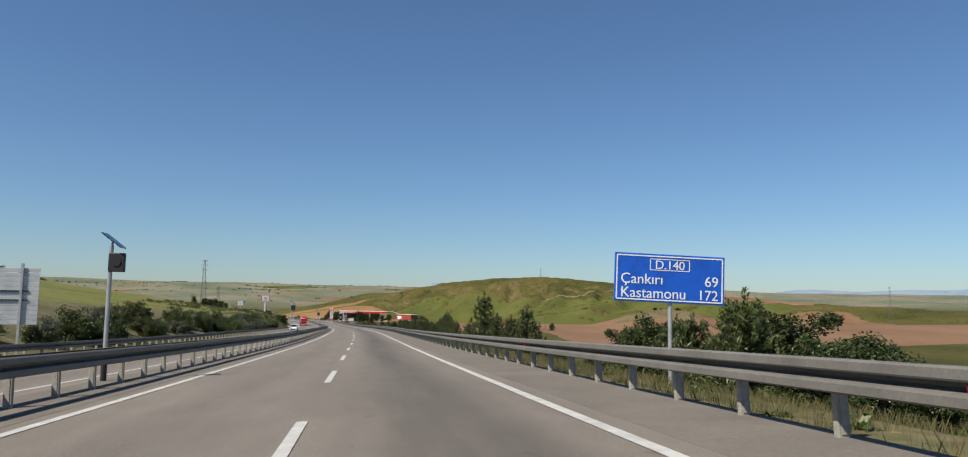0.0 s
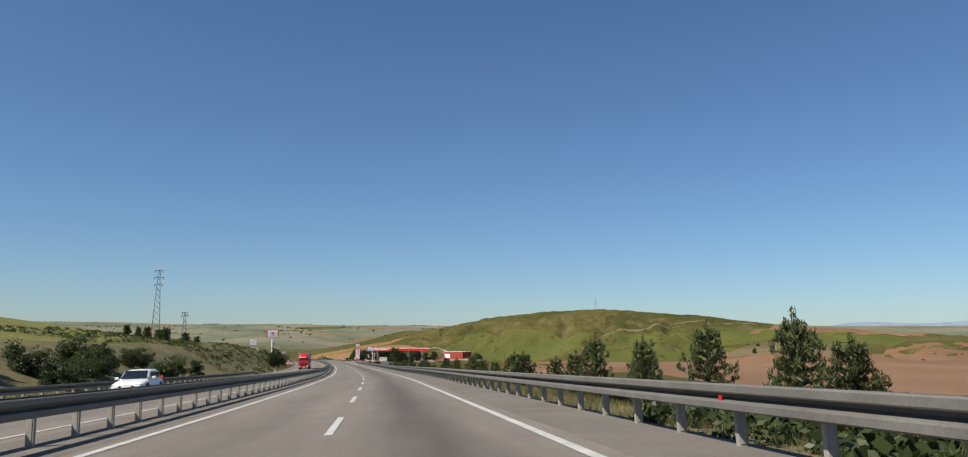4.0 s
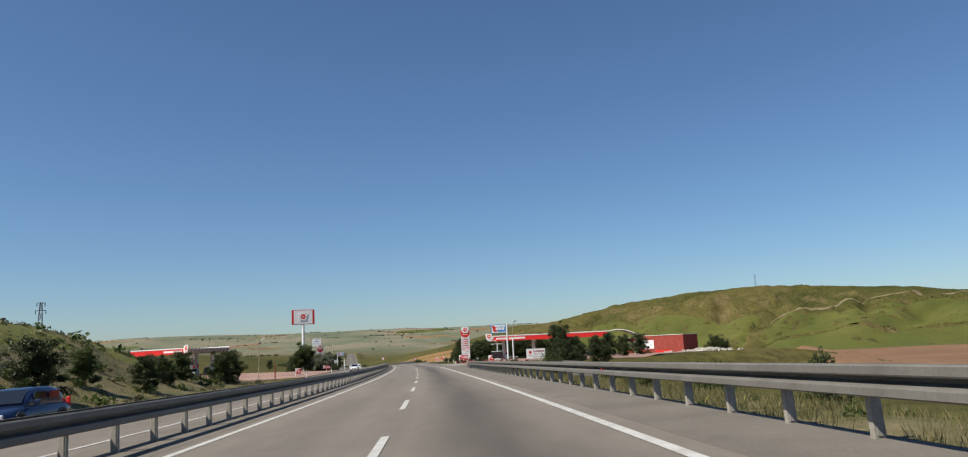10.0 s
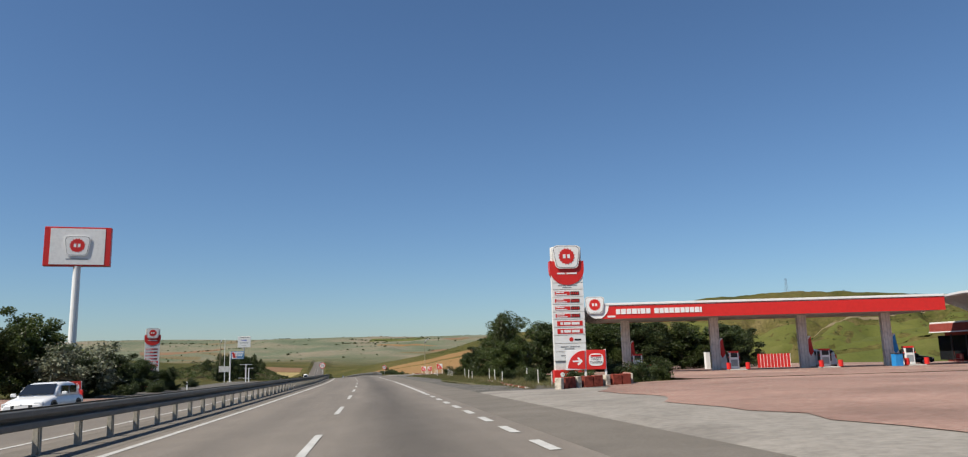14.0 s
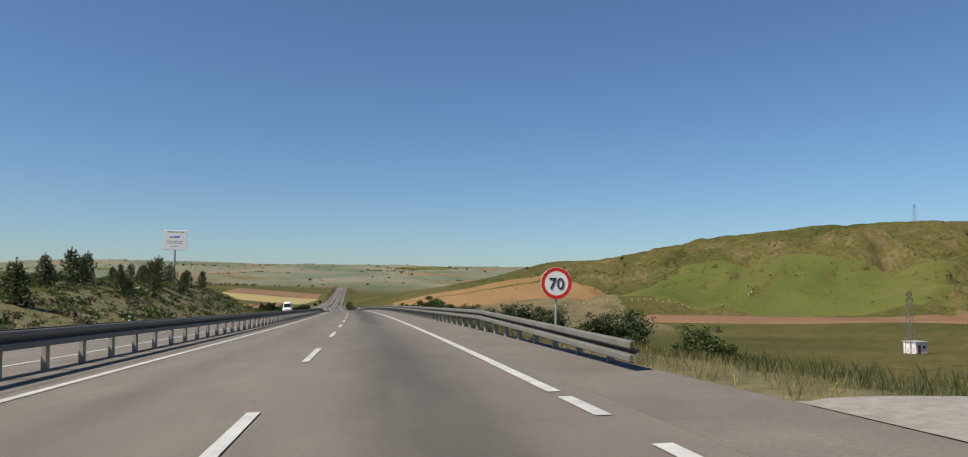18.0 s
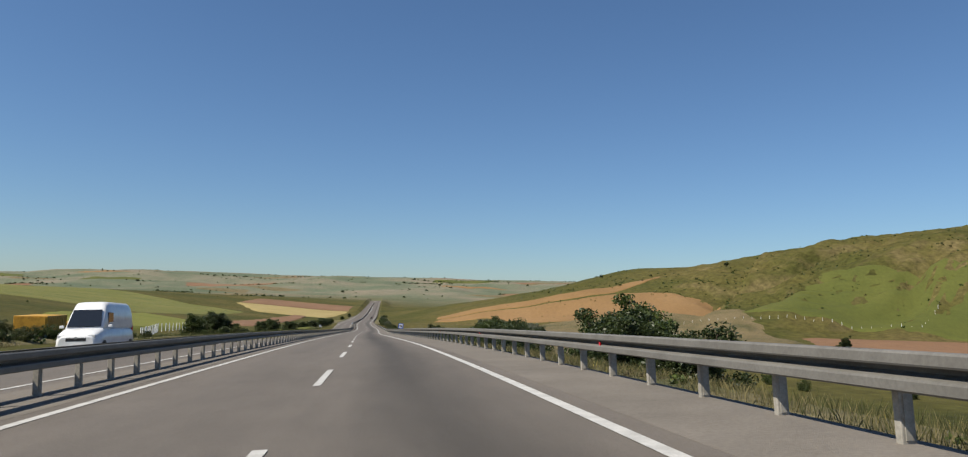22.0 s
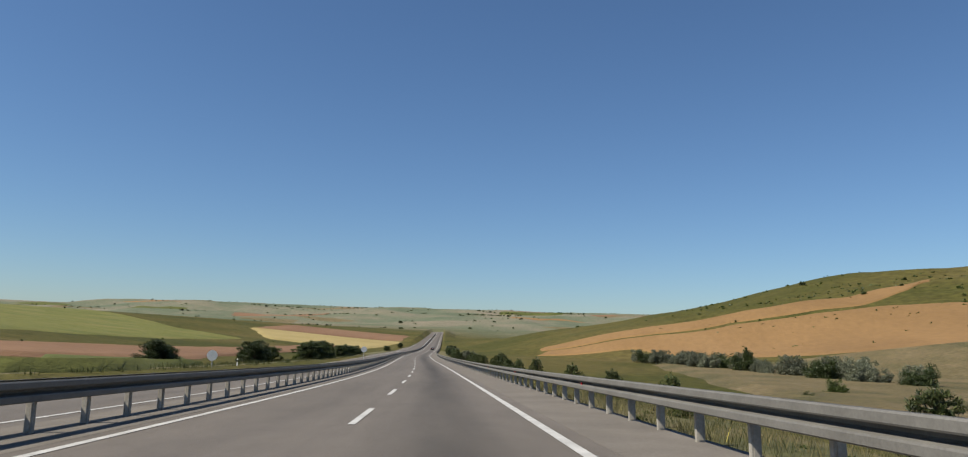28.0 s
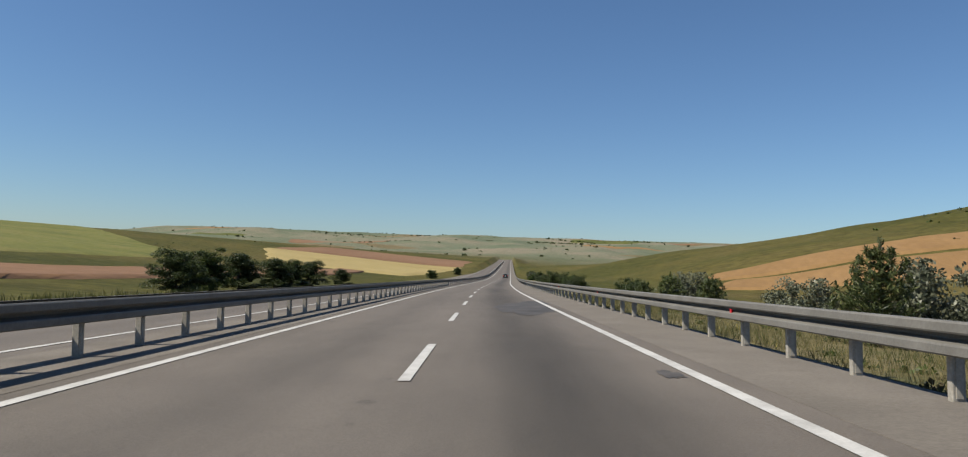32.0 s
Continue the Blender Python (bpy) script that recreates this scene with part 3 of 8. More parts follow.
def beam_mesh(s0, s1, o, side, top, drop0=0.0, drop1=0.0):
    """One length of W-beam from s0 to s1, its bulges towards side (+1: right)."""
    n = max(2, int((s1 - s0) / 3.0))
    v, f, k = [], [], len(BEAM)
    for i in range(n + 1):
        s = s0 + (s1 - s0) * i / n
        t = top - (drop0 * (1 - i / n) + drop1 * i / n)
        for h, d in BEAM:
            v.append(at(s, o + side * d, t - 0.341 + h))
        for h, d in BEAM:
            v.append(at(s, o + side * (d - 0.012), t - 0.341 + h))
        if i:
            p, q = (i - 1) * 2 * k, i * 2 * k
            for j in range(k - 1):
                f.append((p + j, p + j + 1, q + j + 1, q + j))
                f.append((p + k + j, q + k + j, q + k + j + 1, p + k + j + 1))
            for j in (0, k - 1):
                f.append((p + j, q + j, q + k + j, p + k + j))
    return mesh("beam", v, f, [STEEL])


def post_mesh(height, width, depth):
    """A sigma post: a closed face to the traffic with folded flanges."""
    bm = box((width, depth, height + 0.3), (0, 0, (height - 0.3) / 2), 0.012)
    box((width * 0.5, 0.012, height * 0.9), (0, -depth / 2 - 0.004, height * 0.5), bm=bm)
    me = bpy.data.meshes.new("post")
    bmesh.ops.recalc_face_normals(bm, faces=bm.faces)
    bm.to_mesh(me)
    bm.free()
    me.materials.append(SUNLIT_ZINC)
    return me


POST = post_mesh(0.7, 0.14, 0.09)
REFLECT_RED = paint("red_reflector", (0.6, 0.01, 0.02), 0.3)
REFLECTOR = mesh("reflector", [(-0.01, -0.05, -0.04), (-0.01, 0.05, -0.04), (-0.01, 0.05, 0.04), (-0.01, -0.05, 0.04), (0.02, -0.03, -0.02), (0.02, 0.03, -0.02), (0.02, 0.03, 0.02), (0.02, -0.03, 0.02)],
                 [(0, 3, 2, 1), (4, 5, 6, 7), (0, 1, 5, 4), (1, 2, 6, 5), (2, 3, 7, 6), (3, 0, 4, 7)], REFLECT_RED)


_bm = box((0.5, 0.07, 0.12), (0, 0, 0), 0.01)
SPACER = bpy.data.meshes.new("spacer")
_bm.to_mesh(SPACER)
_bm.free()
SPACER.materials.append(STEEL)


def guard_rail(s0, s1, o, sides, label, gap=2.0, drop=(0, 0), reflect=0, top=0.82, phase=1.0):
    g = thing("guard_rail", Matrix(), label, "guard rail", "guard rails along the road")
    for a in np.arange(s0, s1 - 0.1, 16.0):
        b = min(a + 16.0, s1)
        for side in sides:
            part("beam", beam_mesh(a, b, o + side * (0.15 if len(sides) == 1 else 0.11 if side > 0 else 0.45), side, top, drop[0] if a == s0 else 0, drop[1] if b == s1 else 0), parent=g)
    for i, s in enumerate(np.arange(s0 + phase, s1, gap)):
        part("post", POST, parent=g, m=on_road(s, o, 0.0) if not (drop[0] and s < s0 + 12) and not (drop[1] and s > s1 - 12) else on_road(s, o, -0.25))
        if len(sides) == 2 and i % 2:
            part("spacer", SPACER, parent=g, m=on_road(s, o - 0.2, 0.66))
        if reflect and i % reflect == 3:
            part("reflector", REFLECTOR, parent=g, m=on_road(s, o + sides[0] * 0.27, 0.63), label="red reflector")
    return g


guard_rail(-60, 391, RIGHT_RAIL, (-1,), "galvanised steel guard rail on short posts, ending before the station", drop=(0, 0.35), reflect=8, phase=0.15)
guard_rail(590, 860, RIGHT_RAIL, (-1,), "galvanised steel guard rail on short posts beside the verge", drop=(0.35, 0), reflect=8, phase=1.8)
guard_rail(860, 1180, RIGHT_RAIL, (-1,), "galvanised steel guard rail beside weedy verge", reflect=8, phase=1.3)
for _a, _b in ((-60, 240), (240, 540), (540, 860), (860, 1180)):
    guard_rail(_a, _b, LEFT_RAIL, (1, -1), "double-sided galvanised guard rail in the median", top=0.87)
guard_rail(-60, 236, FAR_RAIL, (1,), "galvanised guard rail on the far side of the road", drop=(0, 0.3), top=0.8)
# ahead, past where the camera goes, the posts are one mesh
for _o, _sides in ((RIGHT_RAIL, (-1,)), (LEFT_RAIL, (1, -1))):
    far_rail = thing("guard_rail", Matrix(), "guard rail running on into the distance", "guard rail", "guard rails along the road")
    for _side in _sides:
        part("beam", beam_mesh(1180, 2000, _o + _side * 0.19, _side, 0.84), parent=far_rail)
    _bm = bmesh.new()
    for _s in np.arange(1181, 2000, 4.0):
        _p = at(_s, _o)
        box((0.1, 0.14, 0.7), _p + Vector((0, 0, 0.3)), bm=_bm)
    tagged(part("posts", _bm, STEEL, far_rail), kind="stuff")

# ------------------------------------------------------------------ fields
PLOUGH = noisy("ploughed_earth", ((0.3, (0.165, 0.09, 0.047)), (0.55, (0.215, 0.122, 0.064)), (0.75, (0.25, 0.15, 0.083))), 0.02, detail=8.0, bump=0.25, bump_scale=0.9, second=(0.5, 0.16), stretch=(1.0, 0.35, 1.0))
ORANGE = noisy("dry_orange_earth", ((0.3, (0.19, 0.112, 0.043)), (0.55, (0.24, 0.142, 0.056)), (0.75, (0.28, 0.172, 0.074))), 0.02, detail=8.0, bump=0.2, bump_scale=0.9, second=(0.6, 0.12), stretch=(1.0, 0.35, 1.0))
CROP = noisy("green_crop", ((0.3, (0.07, 0.082, 0.014)), (0.55, (0.092, 0.1, 0.018)), (0.75, (0.122, 0.12, 0.028))), 0.03, detail=8.0, bump=0.15, bump_scale=2.0, second=(0.7, 0.14), stretch=(1.0, 0.4, 1.0))
BRIGHT_CROP = noisy("yellow_green_crop", ((0.3, (0.128, 0.143, 0.022)), (0.6, (0.173, 0.176, 0.030)), (0.8, (0.150, 0.161, 0.030))), 0.05, detail=8.0, bump=0.15, bump_scale=2.0, second=(0.9, 0.14))
STUBBLE = noisy("yellow_stubble", ((0.3, (0.297, 0.230, 0.085)), (0.6, (0.365, 0.289, 0.119)), (0.8, (0.255, 0.221, 0.085))), 0.03, detail=8.0, bump=0.1, bump_scale=2.0, second=(0.6, 0.12))
MEADOW = noisy("pale_meadow", ((0.3, (0.08, 0.076, 0.028)), (0.45, (0.14, 0.112, 0.05)), (0.58, (0.18, 0.138, 0.068)), (0.75, (0.095, 0.09, 0.034))), 0.06, detail=8.0, bump=0.35, bump_scale=2.5, second=(1.1, 0.4))
TRACK = noisy("bare_track", ((0.3, (0.16, 0.13, 0.075)), (0.7, (0.22, 0.175, 0.1))), 0.1, second=(1.0, 0.15))


def field(name, corners, mat, label, n=26, lift=0.75):
    """A patch of farmland between four corners, laid over the ground, with slightly wandering edges."""
    (ax, ay), (bx, by), (cx, cy), (dx, dy) = corners
    u, v = np.meshgrid(np.linspace(0, 1, n), np.linspace(0, 1, n), indexing="ij")
    x = ax * (1 - u) * (1 - v) + bx * u * (1 - v) + cx * u * v + dx * (1 - u) * v
    y = ay * (1 - u) * (1 - v) + by * u * (1 - v) + cy * u * v + dy * (1 - u) * v
    x = x + east(y) + 1.5 * rough(x, y, 60.0, 9.0, 2)
    y = y + 1.5 * rough(x, y, 75.0, 11.0, 2)
    edge = np.minimum.reduce([u, v, 1 - u, 1 - v]) <= 1e-6
    z = ground_z(x, y) + np.where(edge, -0.25, lift)
    ob = part(name, mesh(name, np.stack([x, y, z], -1).reshape(-1, 3), [(i * n + j, (i + 1) * n + j, (i + 1) * n + j + 1, i * n + j + 1) for i in range(n - 1) for j in range(n - 1)], mat, True))
    return tagged(ob, label, "field", "farm fields", "structure")


field("ploughed_field", ((75, 235), (470, 300), (600, 830), (190, 870)), PLOUGH, "reddish brown ploughed field in the valley", 40)
field("ploughed_field", ((45, 420), (150, 480), (190, 860), (95, 720)), PLOUGH, "brown ploughed field beyond the station", 30)
field("crop_field", ((200, 885), (590, 850), (560, 925), (215, 980)), CROP, "green strip of young crop at the hill's foot", 30)
field("crop_field", ((38, 1106), (216, 1000), (255, 1060), (100, 1146)), CROP, "bright green field running up the hill", 30)
field("crop_field", ((225, 992), (540, 930), (470, 1005), (270, 1045)), CROP, "green field below the long hill", 30)
field("ploughed_field", ((30, 960), (190, 880), (212, 980), (50, 1050)), PLOUGH, "narrow brown field below the green one", 24)
field("meadow", ((-95, 900), (30, 860), (46, 1120), (-98, 1150)), MEADOW, "pale dry meadow on the valley floor", 30)
field("crop_field", ((-140, 818), (-178, 868), (-215, 985), (-160, 935)), BRIGHT_CROP, "bright yellow-green crop field by the road", 26)
field("crop_field", ((-138, 945), (-176, 995), (-180, 1035), (-152, 990)), CROP, "green strip beside the road", 20)
field("stubble_field", ((-305, 1345), (-245, 1345), (-262, 1500), (-370, 1450)), STUBBLE, "pale yellow stubble field", 24)
field("ploughed_field", ((-265, 1510), (-372, 1460), (-400, 1600), (-290, 1640)), PLOUGH, "brown field below the ridge", 20)
field("track", ((240, 1046), (245, 1043), (361, 1054), (356, 1057)), TRACK, "bare earth track climbing the hill", 22, 0.5)
field("track", ((356, 1057), (361, 1054), (470, 1022), (465, 1025)), TRACK, "bare earth track along the hill", 18, 0.5)
field("dry_field", ((420, 985), (600, 900), (720, 960), (520, 1040)), PLOUGH, "brown field behind the ridge's end", 20)


def field_band(name, low, high, mat, label, n=60, k=16, lift=0.5):
    """A field between two bent lines that run side by side."""
    def run(line):
        q = np.array(line, float)
        d = np.concatenate([[0], np.cumsum(np.hypot(*np.diff(q, axis=0).T))])
        t = np.linspace(0, d[-1], n)
        return np.interp(t, d, q[:, 0]), np.interp(t, d, q[:, 1])
    (ax, ay), (bx, by) = run(low), run(high)
    v = np.linspace(0, 1, k)[None, :]
    x, y = ax[:, None] * (1 - v) + bx[:, None] * v, ay[:, None] * (1 - v) + by[:, None] * v
    x, y = x + east(y) + 1.2 * rough(x, y, 40.0, 9.0, 2), y + 1.2 * rough(x, y, 50.0, 11.0, 2)
    z = ground_z(x, y) + lift
    for e in (z[0], z[-1], z[:, 0], z[:, -1]):
        e -= lift + 0.2
    ob = part(name, mesh(name, np.stack([x, y, z], -1).reshape(-1, 3), [(i * k + j, (i + 1) * k + j, (i + 1) * k + j + 1, i * k + j + 1) for i in range(n - 1) for j in range(k - 1)], mat, True))
    return tagged(ob, label, "field", "farm fields", "structure")


field_band("dry_field", ((-138, 1226), (-98, 1215), (-60, 1160), (-30, 1122), (34, 1108)), ((-136, 1238), (-91, 1234), (-57, 1235), (-5, 1212), (40, 1160)), ORANGE, "orange-brown dry field at the hill's foot")
field_band("dry_field", ((-137, 1240), (-91, 1236), (-57, 1237), (-12, 1218), (22, 1243)), ((-138, 1247), (-90, 1254), (-50, 1251), (-14, 1238), (26, 1249)), ORANGE, "orange-brown field tapering up the hill's flank")
field_band("ploughed_field", ((-178, 990), (-184, 1045), (-214, 1130), (-240, 1250), (-262, 1340)), ((-200, 1005), (-222, 1100), (-256, 1240), (-285, 1400), (-290, 1440)), PLOUGH, "narrow brown field along the left slope")

PASTURE = noisy("sunny_pasture", ((0.3, (0.1, 0.112, 0.022)), (0.5, (0.15, 0.152, 0.032)), (0.7, (0.19, 0.17, 0.05))), 0.04, detail=8.0, bump=0.3, bump_scale=1.6, second=(0.6, 0.3))
field("meadow", ((-33, 60), (-150, 40), (-160, 405), (-40, 395)), PASTURE, "sunlit yellow-green pasture on the bank", 60, 0.12)
field("meadow", ((-230, 1010), (-520, 960), (-540, 1500), (-300, 1300)), PASTURE, "yellow-green pasture on the left slope", 60, 0.3)
field("meadow", ((185, 520), (245, 505), (298, 560), (235, 585)), MEADOW, "grassy knoll rising out of the ploughed field", 30, 1.3)

# patchwork on the far side of the valley
_rng = random.Random(5)
for _i in range(90):
    _x, _y = _rng.uniform(-1900, 1500), _rng.uniform(1950, 3700)
    _w, _d, _a = _rng.uniform(60, 260), _rng.uniform(30, 110), _rng.uniform(-0.6, 0.6)
    if abs(_x - float(road_x(_y))) < 40 + _w:
        continue
    _c, _s2 = math.cos(_a), math.sin(_a)
    _q = [(_x + _c * p * _w - _s2 * q * _d, _y + _s2 * p * _w + _c * q * _d) for p, q in ((-0.5, -0.5), (0.5, -0.5), (0.5, 0.5), (-0.5, 0.5))]
    _m, _l = _rng.choice(((CROP, "far green field on the valley side"), (ORANGE, "far tan field on the valley side"), (MEADOW, "far pale meadow on the valley side"), (PLOUGH, "far brown field on the valley side"), (CROP, "far green field on the valley side")))
    field("far_field", _q, _m, _l, 10, 0.9)

# ------------------------------------------------------------------ plants
def leafy(name, dark, light, trans=0.25, gloss=0.45):
    m, nt, b = material(name, gloss, 0.0, 0.3)
    geo = nt.nodes.new("ShaderNodeNewGeometry")
    oi = nt.nodes.new("ShaderNodeObjectInfo")
    mix = nt.nodes.new("ShaderNodeMix")
    mix.data_type = "RGBA"
    mix.inputs["A"].default_value, mix.inputs["B"].default_value = (*(0.85 * q for q in dark), 1), (*(0.85 * q for q in light), 1)
    nt.links.new(geo.outputs["Random Per Island"], mix.inputs["Factor"])
    sc = nt.nodes.new("ShaderNodeVectorMath")
    sc.operation = "SCALE"
    mr = nt.nodes.new("ShaderNodeMapRange")
    mr.inputs["To Min"].default_value, mr.inputs["To Max"].default_value = 0.75, 1.25
    nt.links.new(oi.outputs["Random"], mr.inputs["Value"])
    nt.links.new(mix.outputs["Result"], sc.inputs[0])
    nt.links.new(mr.outputs[0], sc.inputs["Scale"])
    nt.links.new(sc.outputs[0], b.inputs["Base Color"])
    tr = nt.nodes.new("ShaderNodeBsdfTranslucent")
    nt.links.new(sc.outputs[0], tr.inputs["Color"])
    ms = nt.nodes.new("ShaderNodeMixShader")
    ms.inputs[0].default_value = trans
    out = nt.nodes["Material Output"]
    nt.links.new(b.outputs[0], ms.inputs[1])
    nt.links.new(tr.outputs[0], ms.inputs[2])
    nt.links.new(ms.outputs[0], out.inputs["Surface"])
    return m


BARK = noisy("bark", ((0.3, (0.06, 0.045, 0.032)), (0.7, (0.13, 0.1, 0.075))), 6.0, bump=0.02, bump_scale=25.0, second=(30.0, 0.25))
NEEDLES = leafy("pine_needles", (0.03, 0.05, 0.017), (0.13, 0.15, 0.05))
LEAVES = leafy("green_leaves", (0.028, 0.046, 0.011), (0.092, 0.118, 0.03), 0.35)
OLIVE = leafy("grey_green_leaves", (0.065, 0.078, 0.045), (0.215, 0.225, 0.15), 0.25)
DARK_LEAVES = leafy("dark_leaves", (0.022, 0.037, 0.012), (0.075, 0.096, 0.03), 0.28)
LIGHT_LEAVES = leafy("light_leaves", (0.050, 0.065, 0.018), (0.108, 0.119, 0.036), 0.35)
BLADES = leafy("grass_blades", (0.11, 0.11, 0.04), (0.33, 0.275, 0.13), 0.4, 0.75)
WEEDS = leafy("green_weeds", (0.06, 0.075, 0.022), (0.155, 0.165, 0.055), 0.4, 0.7)
FLOWERS = leafy("yellow_flowers", (0.36, 0.3, 0.06), (0.5, 0.42, 0.1), 0.2, 0.7)


def cards(centres, sizes, rng, lean=None, aspect=1.8):
    """Small four-cornered leaves at the given places, each turned at random. Returns vertices and faces."""
    n = len(centres)
    c, s = np.asarray(centres), np.asarray(sizes)[:, None]
    a = rng.normal(size=(n, 3))
    if lean is not None:
        a = a * 0.55 + lean
    a /= np.linalg.norm(a, axis=1)[:, None]
    b = np.cross(a, rng.normal(size=(n, 3)))
    b /= np.linalg.norm(b, axis=1)[:, None] + 1e-9
    v = np.stack([c - a * s * aspect / 2, c + b * s / 2, c + a * s * aspect / 2, c - b * s / 2], 1).reshape(-1, 3)
    return v, [(4 * i, 4 * i + 1, 4 * i + 2, 4 * i + 3) for i in range(n)]


def limb(bm, a, b, r0, r1, n=6):
    rod(a, b, r0, r1, n, bm, False)


def plant(name, kind, seed, height, spread_, leaves, leaf, mat, label, category, trunk_r=0.08):
    """One tree or shrub: a trunk with limbs, and a crown of many small leaves that follow the limbs, with gaps."""
    rng = np.random.default_rng(seed)
    ob = new(name)
    tagged(ob, label, category)
    bm = bmesh.new()
    tips = []
    if kind == "pine":
        limb(bm, (0, 0, -0.4), (0, 0, height * 0.55), trunk_r, trunk_r * 0.6)
        limb(bm, (0, 0, height * 0.55), (0, 0, height), trunk_r * 0.6, 0.012)
        levels = 11
        for i in range(levels):
            t = 0.05 + 0.9 * i / levels
            z = height * t
            reach = spread_ * (1 - t) ** 0.8 * rng.uniform(0.75, 1.1) + 0.1
            for k in range(7):
                a = 2 * math.pi * (k / 7.0) + i * 0.9 + rng.uniform(-0.3, 0.3)
                r = reach * rng.uniform(0.55, 1.1)
                e = np.array([math.cos(a) * r, math.sin(a) * r, z + r * rng.uniform(0.15, 0.6)])
                s0 = np.array([0, 0, z])
                limb(bm, s0, e, 0.02, 0.008, 4)
                m = max(3, int(8 * r / max(spread_, 0.1)) + 3)
                for j in range(m):
                    f = (j + 1) / m
                    p = s0 + (e - s0) * f + rng.normal(size=3) * 0.05
                    tips.append((p, (e - s0) / np.linalg.norm(e - s0) + np.array([0, 0, 0.9])))
                tips += [(e + np.array([0, 0, 0.12 * q]), np.array([0, 0, 1.6])) for q in range(3)]
        tips += [(np.array([0, 0, height * (0.9 + 0.03 * q)]), np.array([0, 0, 2.0])) for q in range(6)]
        per = max(3, leaves // len(tips))
        cen, lean = [], []
        for p, d in tips:
            for _ in range(per):
                q = rng.normal(size=3)
                cen.append(p + q / np.linalg.norm(q) * 0.07 + np.array([0, 0, 0.05]))
                lean.append(d * 0.8)
        v, f = cards(cen, leaf * rng.uniform(0.7, 1.3, len(cen)), rng, np.array(lean), 7.0)
    else:
        stems = 1 if kind == "tree" else 5
        for k in range(stems):
            a = 2 * math.pi * k / stems + rng.uniform(-0.4, 0.4)
            base = np.array([math.cos(a), math.sin(a), 0]) * (0.0 if kind == "tree" else 0.12 * spread_)
            top = base * 1.5 + np.array([rng.uniform(-0.1, 0.1), rng.uniform(-0.1, 0.1), 1]) * height * (0.45 if kind == "tree" else 0.3)
            limb(bm, base - np.array([0, 0, 0.4]), top, trunk_r, trunk_r * 0.6)
            for j in range(13 if kind == "tree" else 5):
                b2 = a + rng.uniform(-1.2, 1.2) if kind != "tree" else 2 * math.pi * j * 0.382 + rng.uniform(-0.3, 0.3)
                rise = rng.uniform(0.05, 1.0) if kind != "tree" else (j + 0.5) / 13
                out = spread_ * math.sqrt(max(0.05, 1 - (rise - 0.35) ** 2 * 2.0)) * rng.uniform(0.55, 1.05)
                st = base + (top - base) * (rng.uniform(0.5, 1.0) if kind != "tree" else min(1.0, 0.15 + rise))
                out *= 1.0 if kind != "tree" else 1.0 - 0.45 * max(0.0, rise - 0.5)
                e = np.array([math.cos(b2) * out, math.sin(b2) * out, height * (0.12 + 0.82 * rise)])
                limb(bm, st, e, trunk_r * 0.45, trunk_r * 0.15, 5)
                for q in range(6):
                    w = st + (e - st) * rng.uniform(0.3, 1.0) + np.clip(rng.normal(size=3), -1.2, 1.2) * spread_ * 0.15
                    tips.append((w, spread_ * rng.uniform(0.14, 0.3)))
        if kind == "tree":
            for q in range(16):
                w = np.clip(rng.normal(size=3), -1.2, 1.2) * spread_ * 0.2
                tips.append((np.array([w[0], w[1], height * (0.42 + 0.5 * q / 16)]), spread_ * rng.uniform(0.16, 0.28)))
        per = max(4, leaves // len(tips))
        cen = []
        for p, r in tips:
            q = rng.normal(size=(per, 3))
            q *= (rng.uniform(0, 1, per) ** 0.4 / np.linalg.norm(q, axis=1))[:, None]
            cen.append(p + q * r * np.array([1, 1, 0.75]))
        cen = np.concatenate(cen)
        cen[:, 2] = np.maximum(cen[:, 2], 0.08)
        v, f = cards(cen, leaf * rng.uniform(0.6, 1.3, len(cen)), rng)
    part("trunk", bm, BARK, ob)
    part("crown", mesh("crown", v, f, mat), parent=ob)
    return ob


PINES = [plant("pine", "pine", 10 + i, 4.0 + 0.3 * i, 1.25 + 0.1 * i, 7000, 0.035, NEEDLES, "young green pine with upright candle shoots on the verge", "tree") for i in range(4)]
BROAD = [plant("broadleaf_tree", "tree", 30 + i, 6.0, 2.5, 24000, 0.09, m, l, "tree", 0.13) for i, (m, l) in enumerate(((DARK_LEAVES, "dark green broadleaf tree with a dense crown"), (LEAVES, "green broadleaf tree with an uneven crown"), (LEAVES, "leafy roadside tree with an open crown")))]
SHRUBS = [plant("shrub", "shrub", 50 + i, 2.4, 1.6, 9000, 0.072, m, l, "shrub", 0.05) for i, (m, l) in enumerate(((DARK_LEAVES, "dark green roadside shrub"), (LEAVES, "green leafy shrub on the verge"), (OLIVE, "grey-green oleaster shrub with silvery leaves"), (LIGHT_LEAVES, "light green shrub with loose twigs")))]
WILLOW = plant("willow", "tree", 71, 7.0, 3.4, 20000, 0.085, LEAVES, "large leafy willow beside the station", "tree", 0.16)
STOCK = PINES + BROAD + SHRUBS + [WILLOW]
_used = set()


